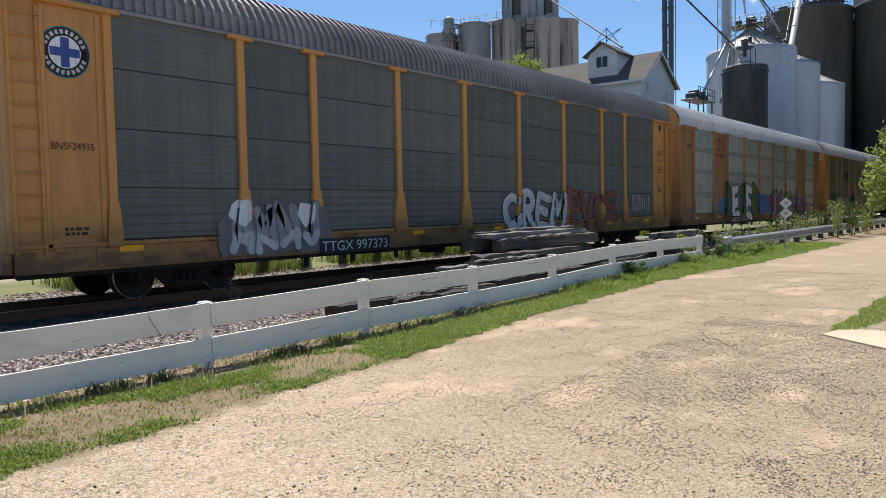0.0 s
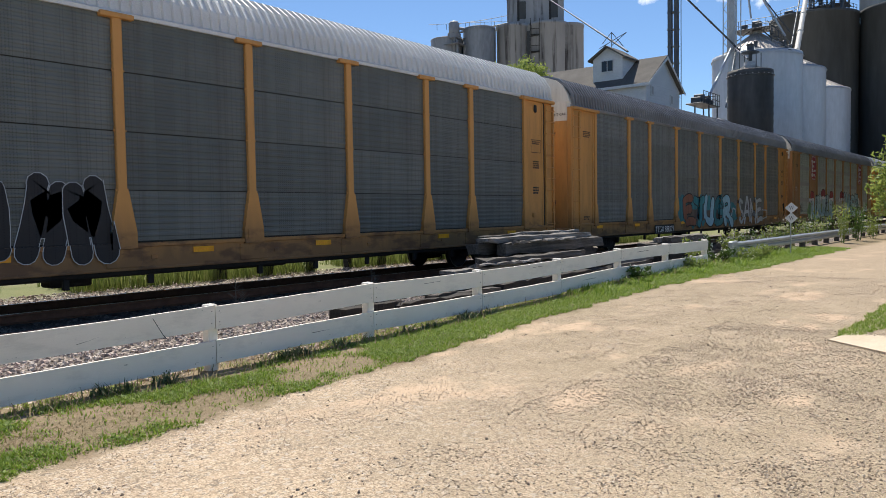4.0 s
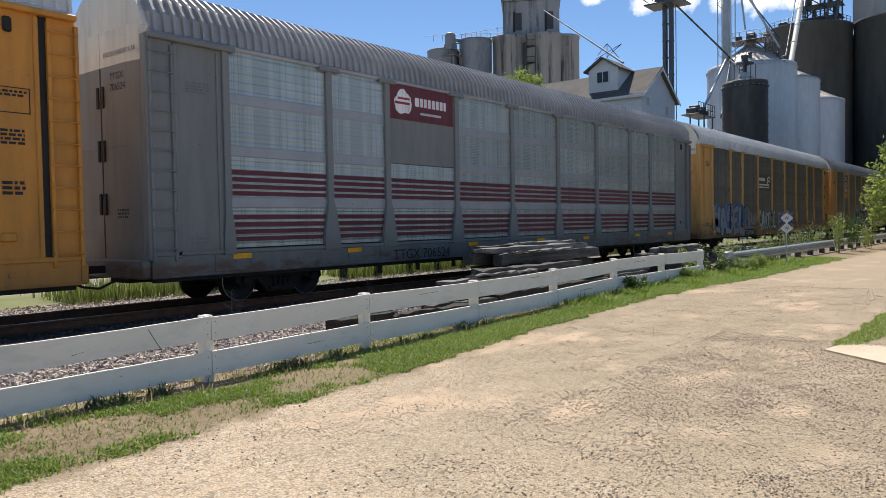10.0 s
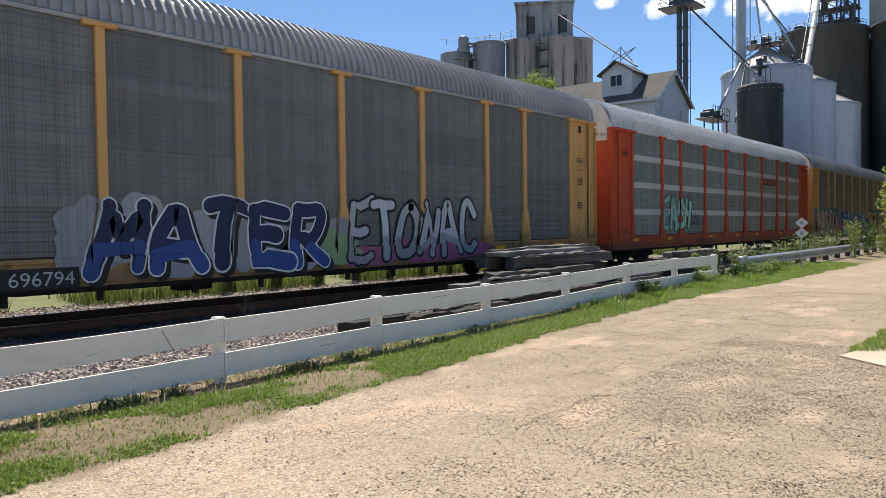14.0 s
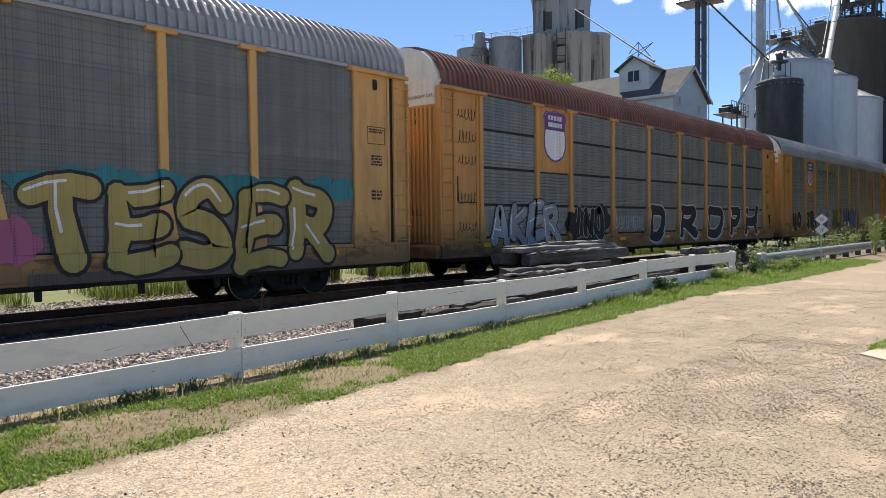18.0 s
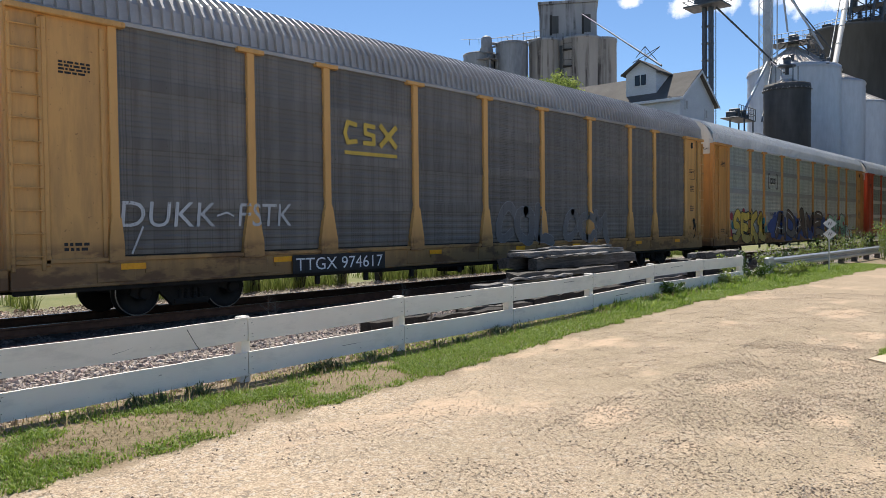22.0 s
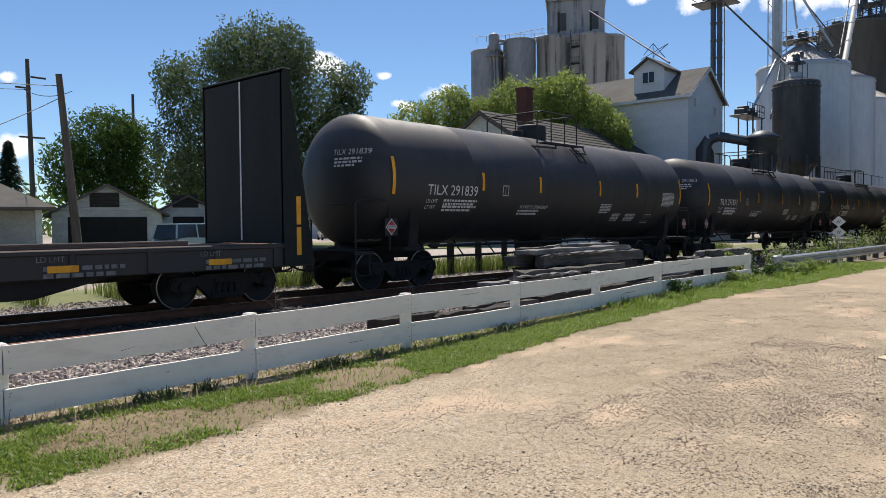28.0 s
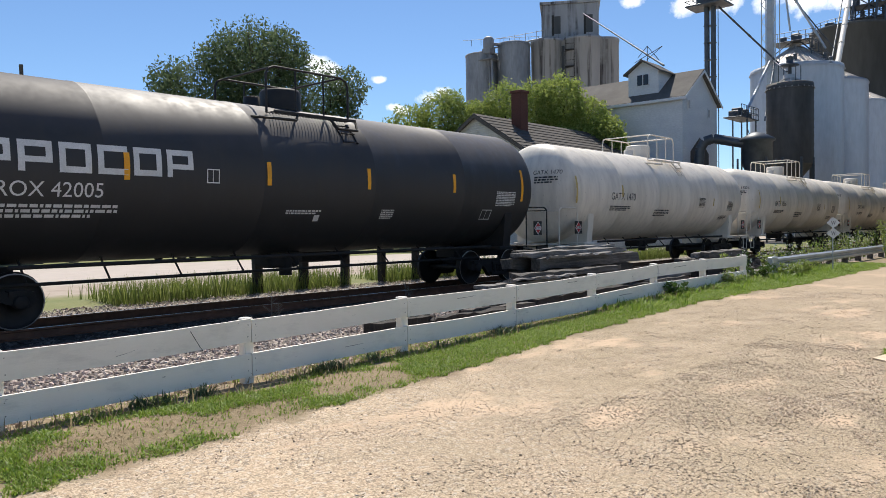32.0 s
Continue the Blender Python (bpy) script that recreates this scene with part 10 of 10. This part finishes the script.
# a spare rail on the ballast
s = Sh().prism([(a, b + 0.17) for a, b in HEAD], "x", -8, 6.2)
solid("spare_rail", s, surf("bright rusted rail", (0.30, 0.12, 0.07, 1), (0.40, 0.19, 0.12, 1), 3, 0.85), pose(0, 11.1, -0.10), "rusty loose rail lying beside the track", "rail")

# guard rail
W_BEAM = [(0.0, 0.0), (-0.08, 0.04), (-0.08, 0.10), (0.0, 0.14), (0.0, 0.17), (-0.08, 0.21), (-0.08, 0.27), (0.0, 0.31), (0.004, 0.31), (-0.075, 0.265), (-0.075, 0.215), (0.004, 0.17), (0.004, 0.14), (-0.075, 0.095), (-0.075, 0.045), (0.004, 0.0)]
gr = thing("guard_rail", pose(0, 7.0, 0), "grey galvanised roadside guard rail on wooden posts", "guard rail")
x = 21.8
while x < 52:
    part("beam", Sh().prism([(a, b + 0.36) for a, b in W_BEAM], "x", x, x + 3.8), [GALV], gr)
    part("post", Sh().brick(x + 0.2, x + 0.4, 0.02, 0.2, -0.2, 0.68, 0.015), [WOOD_GREY], gr)
    part("post", Sh().brick(x + 2.1, x + 2.3, 0.02, 0.2, -0.2, 0.68, 0.015), [WOOD_GREY], gr)
    x += 3.81
part("end_terminal", Sh().brick(21.4, 21.8, -0.1, 0.06, 0.2, 0.7, 0.03), [GALV], gr)

# marker with two diamonds
mk = thing("diamond_marker", pose(25.2, 6.35, lie(25.2, 6.35)), "slim post with two white diamond sign boards", "sign")
part("post", Sh().brick(-0.018, 0.018, 0.0, 0.03, -0.2, 1.5, 0.005), [GALV], mk)
for z in (1.44, 1.12):
    s = Sh()
    r = 0.24
    ring = [(0, z - r * 0.72), (r * 0.8, z), (0, z + r * 0.72), (-r * 0.8, z)]
    s.prism(ring, "y", -0.02, -0.006)
    b = part("sign_board", s, [STENCIL], mk, m=pose(0, 0, 0, 0, 0, -70))
    s = Sh()
    word(s, "W", -0.06, z - 0.06, 0.12, lambda u, q: (u, -0.0225, q), 0, 0.12)
    part("letter", s, [STENCIL_DARK], b)

# posts beyond the track
for k in range(9):
    s = Sh().brick(-0.12, 0.12, -0.1, 0.1, -0.4, 1.25 + 0.04 * (k % 3), 0.02)
    solid("bollard", s, WOOD_DARK, pose(11.9 + 1.55 * k, 17.3, lie(12, 17.3), 0, 1.5 * ((k % 3) - 1), 4 * k), "dark squat timber post beyond the track", "post", "timber posts")

# concrete slab and grass at the yard's edge
s = Sh().prism([(9.98, 2.09), (8.0, -0.4), (11.5, -0.4), (13.0, 1.2), (12.0, 1.75)], "z", -0.06, 0.015)
solid("slab", s, SLAB, pose(0, 0, 0.0), "pale buff concrete slab at the yard's edge", "slab", kind="structure")
rng = np.random.default_rng(77)
spots = []
while len(spots) < 9000:
    x, y = rng.uniform(10.1, 15), rng.uniform(0.9, 2.35)
    if y > 1.95 - 0.25 * (x - 10) + 0.0 and y < 2.08 + 0.1 * noise.noise((x * 2, 0, 0)) - 0.02 * (x - 10) and x + y > 12.35:
        spots.append((x, y, lie(x, y) - 0.01))
me = blades(spots, rng, 0.05, 0.006, 1.1)
me.materials.append(GRASS)
tagged(new("verge_grass", me), "green grass beside the concrete slab", "grass", kind="stuff")


# ---- parked vehicles beyond the track ----
def car(x, y, rz, paint_col, label, van=False):
    t = thing("car", pose(x, y, 0.08, 0, 0, rz), label, "car", "parked cars")
    mt = Nodes("car paint", 0.3)
    mt.bsdf.inputs["Coat Weight"].default_value = 0.6
    mt = mt.done(mt.mix(mt.span(mt.noise(3), 0.3, 0.7, 0, 0.15), paint_col, (0.3, 0.28, 0.25, 1)))
    side = [(-2.25, 0.3), (-2.28, 0.75), (-1.9, 0.95), (-1.3, 1.0), (1.1, 0.95), (2.1, 0.82), (2.25, 0.6), (2.2, 0.3)]
    s = Sh().prism(side, "y", -0.86, 0.86)
    s.brick(-2.3, 2.28, -0.8, 0.8, 0.28, 0.55, 0.06)
    part("body", s, [mt], t)
    cab = [(-1.75, 0.95), (-1.25, 1.42), (0.2, 1.46), (1.0, 0.93)] if not van else [(-2.1, 0.95), (-1.9, 1.72), (0.5, 1.74), (1.2, 0.95)]
    s = Sh()
    n = len(cab)
    v = [(a, -0.82 + 0.14 * (b > 1.2), b) for a, b in cab] + [(a, 0.82 - 0.14 * (b > 1.2), b) for a, b in cab]
    s.add(v, [(0, 1, 2, 3), (7, 6, 5, 4), (1, 5, 6, 2), (0, 4, 5, 1), (2, 6, 7, 3)])
    part("cabin", s, [DARK_GLASS], t)
    h = cab[1][1]
    s = Sh().brick(cab[1][0] - 0.05, cab[2][0] + 0.08, -0.69, 0.69, h - 0.03, h + 0.035, 0.02)
    for sg in (-1, 1):
        for (a, za), (b, zb) in ((cab[0], cab[1]), (cab[3], cab[2])):
            s.tube((a, sg * 0.82, za), (b, sg * 0.68, zb), 0.05, 6)
        s.tube((-0.4, sg * 0.82, 0.95), (-0.4, sg * 0.69, h), 0.05, 6)
    part("roof_frame", s, [mt], t)
    wheel = Sh().lathe([(0.0, -0.11), (0.2, -0.11), (0.3, -0.1), (0.33, -0.05), (0.33, 0.08), (0.0, 0.08)], 20, "y").mesh("wheel", [BLACK_STEEL])
    for wx in (-1.35, 1.4):
        for sg in (-1, 1):
            part("wheel", wheel, None, t, m=pose(wx, sg * 0.8, 0.33, 0, 0, 0 if sg < 0 else 180))
    for sg in (-1, 1):
        part("headlight", Sh().brick(2.16, 2.27, sg * 0.62 - 0.16, sg * 0.62 + 0.16, 0.6, 0.74, 0.02), [STENCIL], t)
        part("tail_light", Sh().brick(-2.3, -2.24, sg * 0.66 - 0.13, sg * 0.66 + 0.13, 0.62, 0.84, 0.02), [PLACARD_RED], t)
    return t


car(36.0, 35.0, 140, (0.75, 0.75, 0.75, 1), "white sedan parked beyond the track")
car(21.9, 38.6, 20, (0.30, 0.42, 0.46, 1), "pale blue-green pickup-fronted car by the garages", True)
car(27.5, 42.0, 10, (0.7, 0.7, 0.7, 1), "white van parked by the trees", True)
for k in range(4):
    car(51.5 + 2.4 * k, 68.0 - 2.3 * k, 60, ((0.5, 0.5, 0.5, 1), (0.05, 0.06, 0.08, 1), (0.7, 0.7, 0.7, 1), (0.04, 0.04, 0.045, 1))[k], "car in the distant parking row", k == 2)


# ---- motion ----
def run(t):
    """How far the train has gone."""
    return V0 * t + ACC * t * t / 2


def motions():
    for car, place in CARS:
        walk(car, [(t, pose(place - run(t), YC, RAIL)) for t in range(0, 33, 2)])
    for w, x, r, place in SPIN:
        # the wheels roll while they are within sight of the near track
        first = max(0.0, (place - 60) / V0)
        last = min(32.0, (place - 2) / V0)
        rows = [(0.0, pose(x, 0, r))]
        k = round(first * FPS)
        while k <= last * FPS:
            t = k / FPS
            if t > 0:
                rows.append((t, pose(x, 0, r, 0, -math.degrees((run(t) - run(first)) / r) % 360, 0)))
            k += 1
        if rows[-1][0] < 32.0 - 1e-6:
            rows.append((32.0, rows[-1][1]))
        walk(w, rows)


motions()
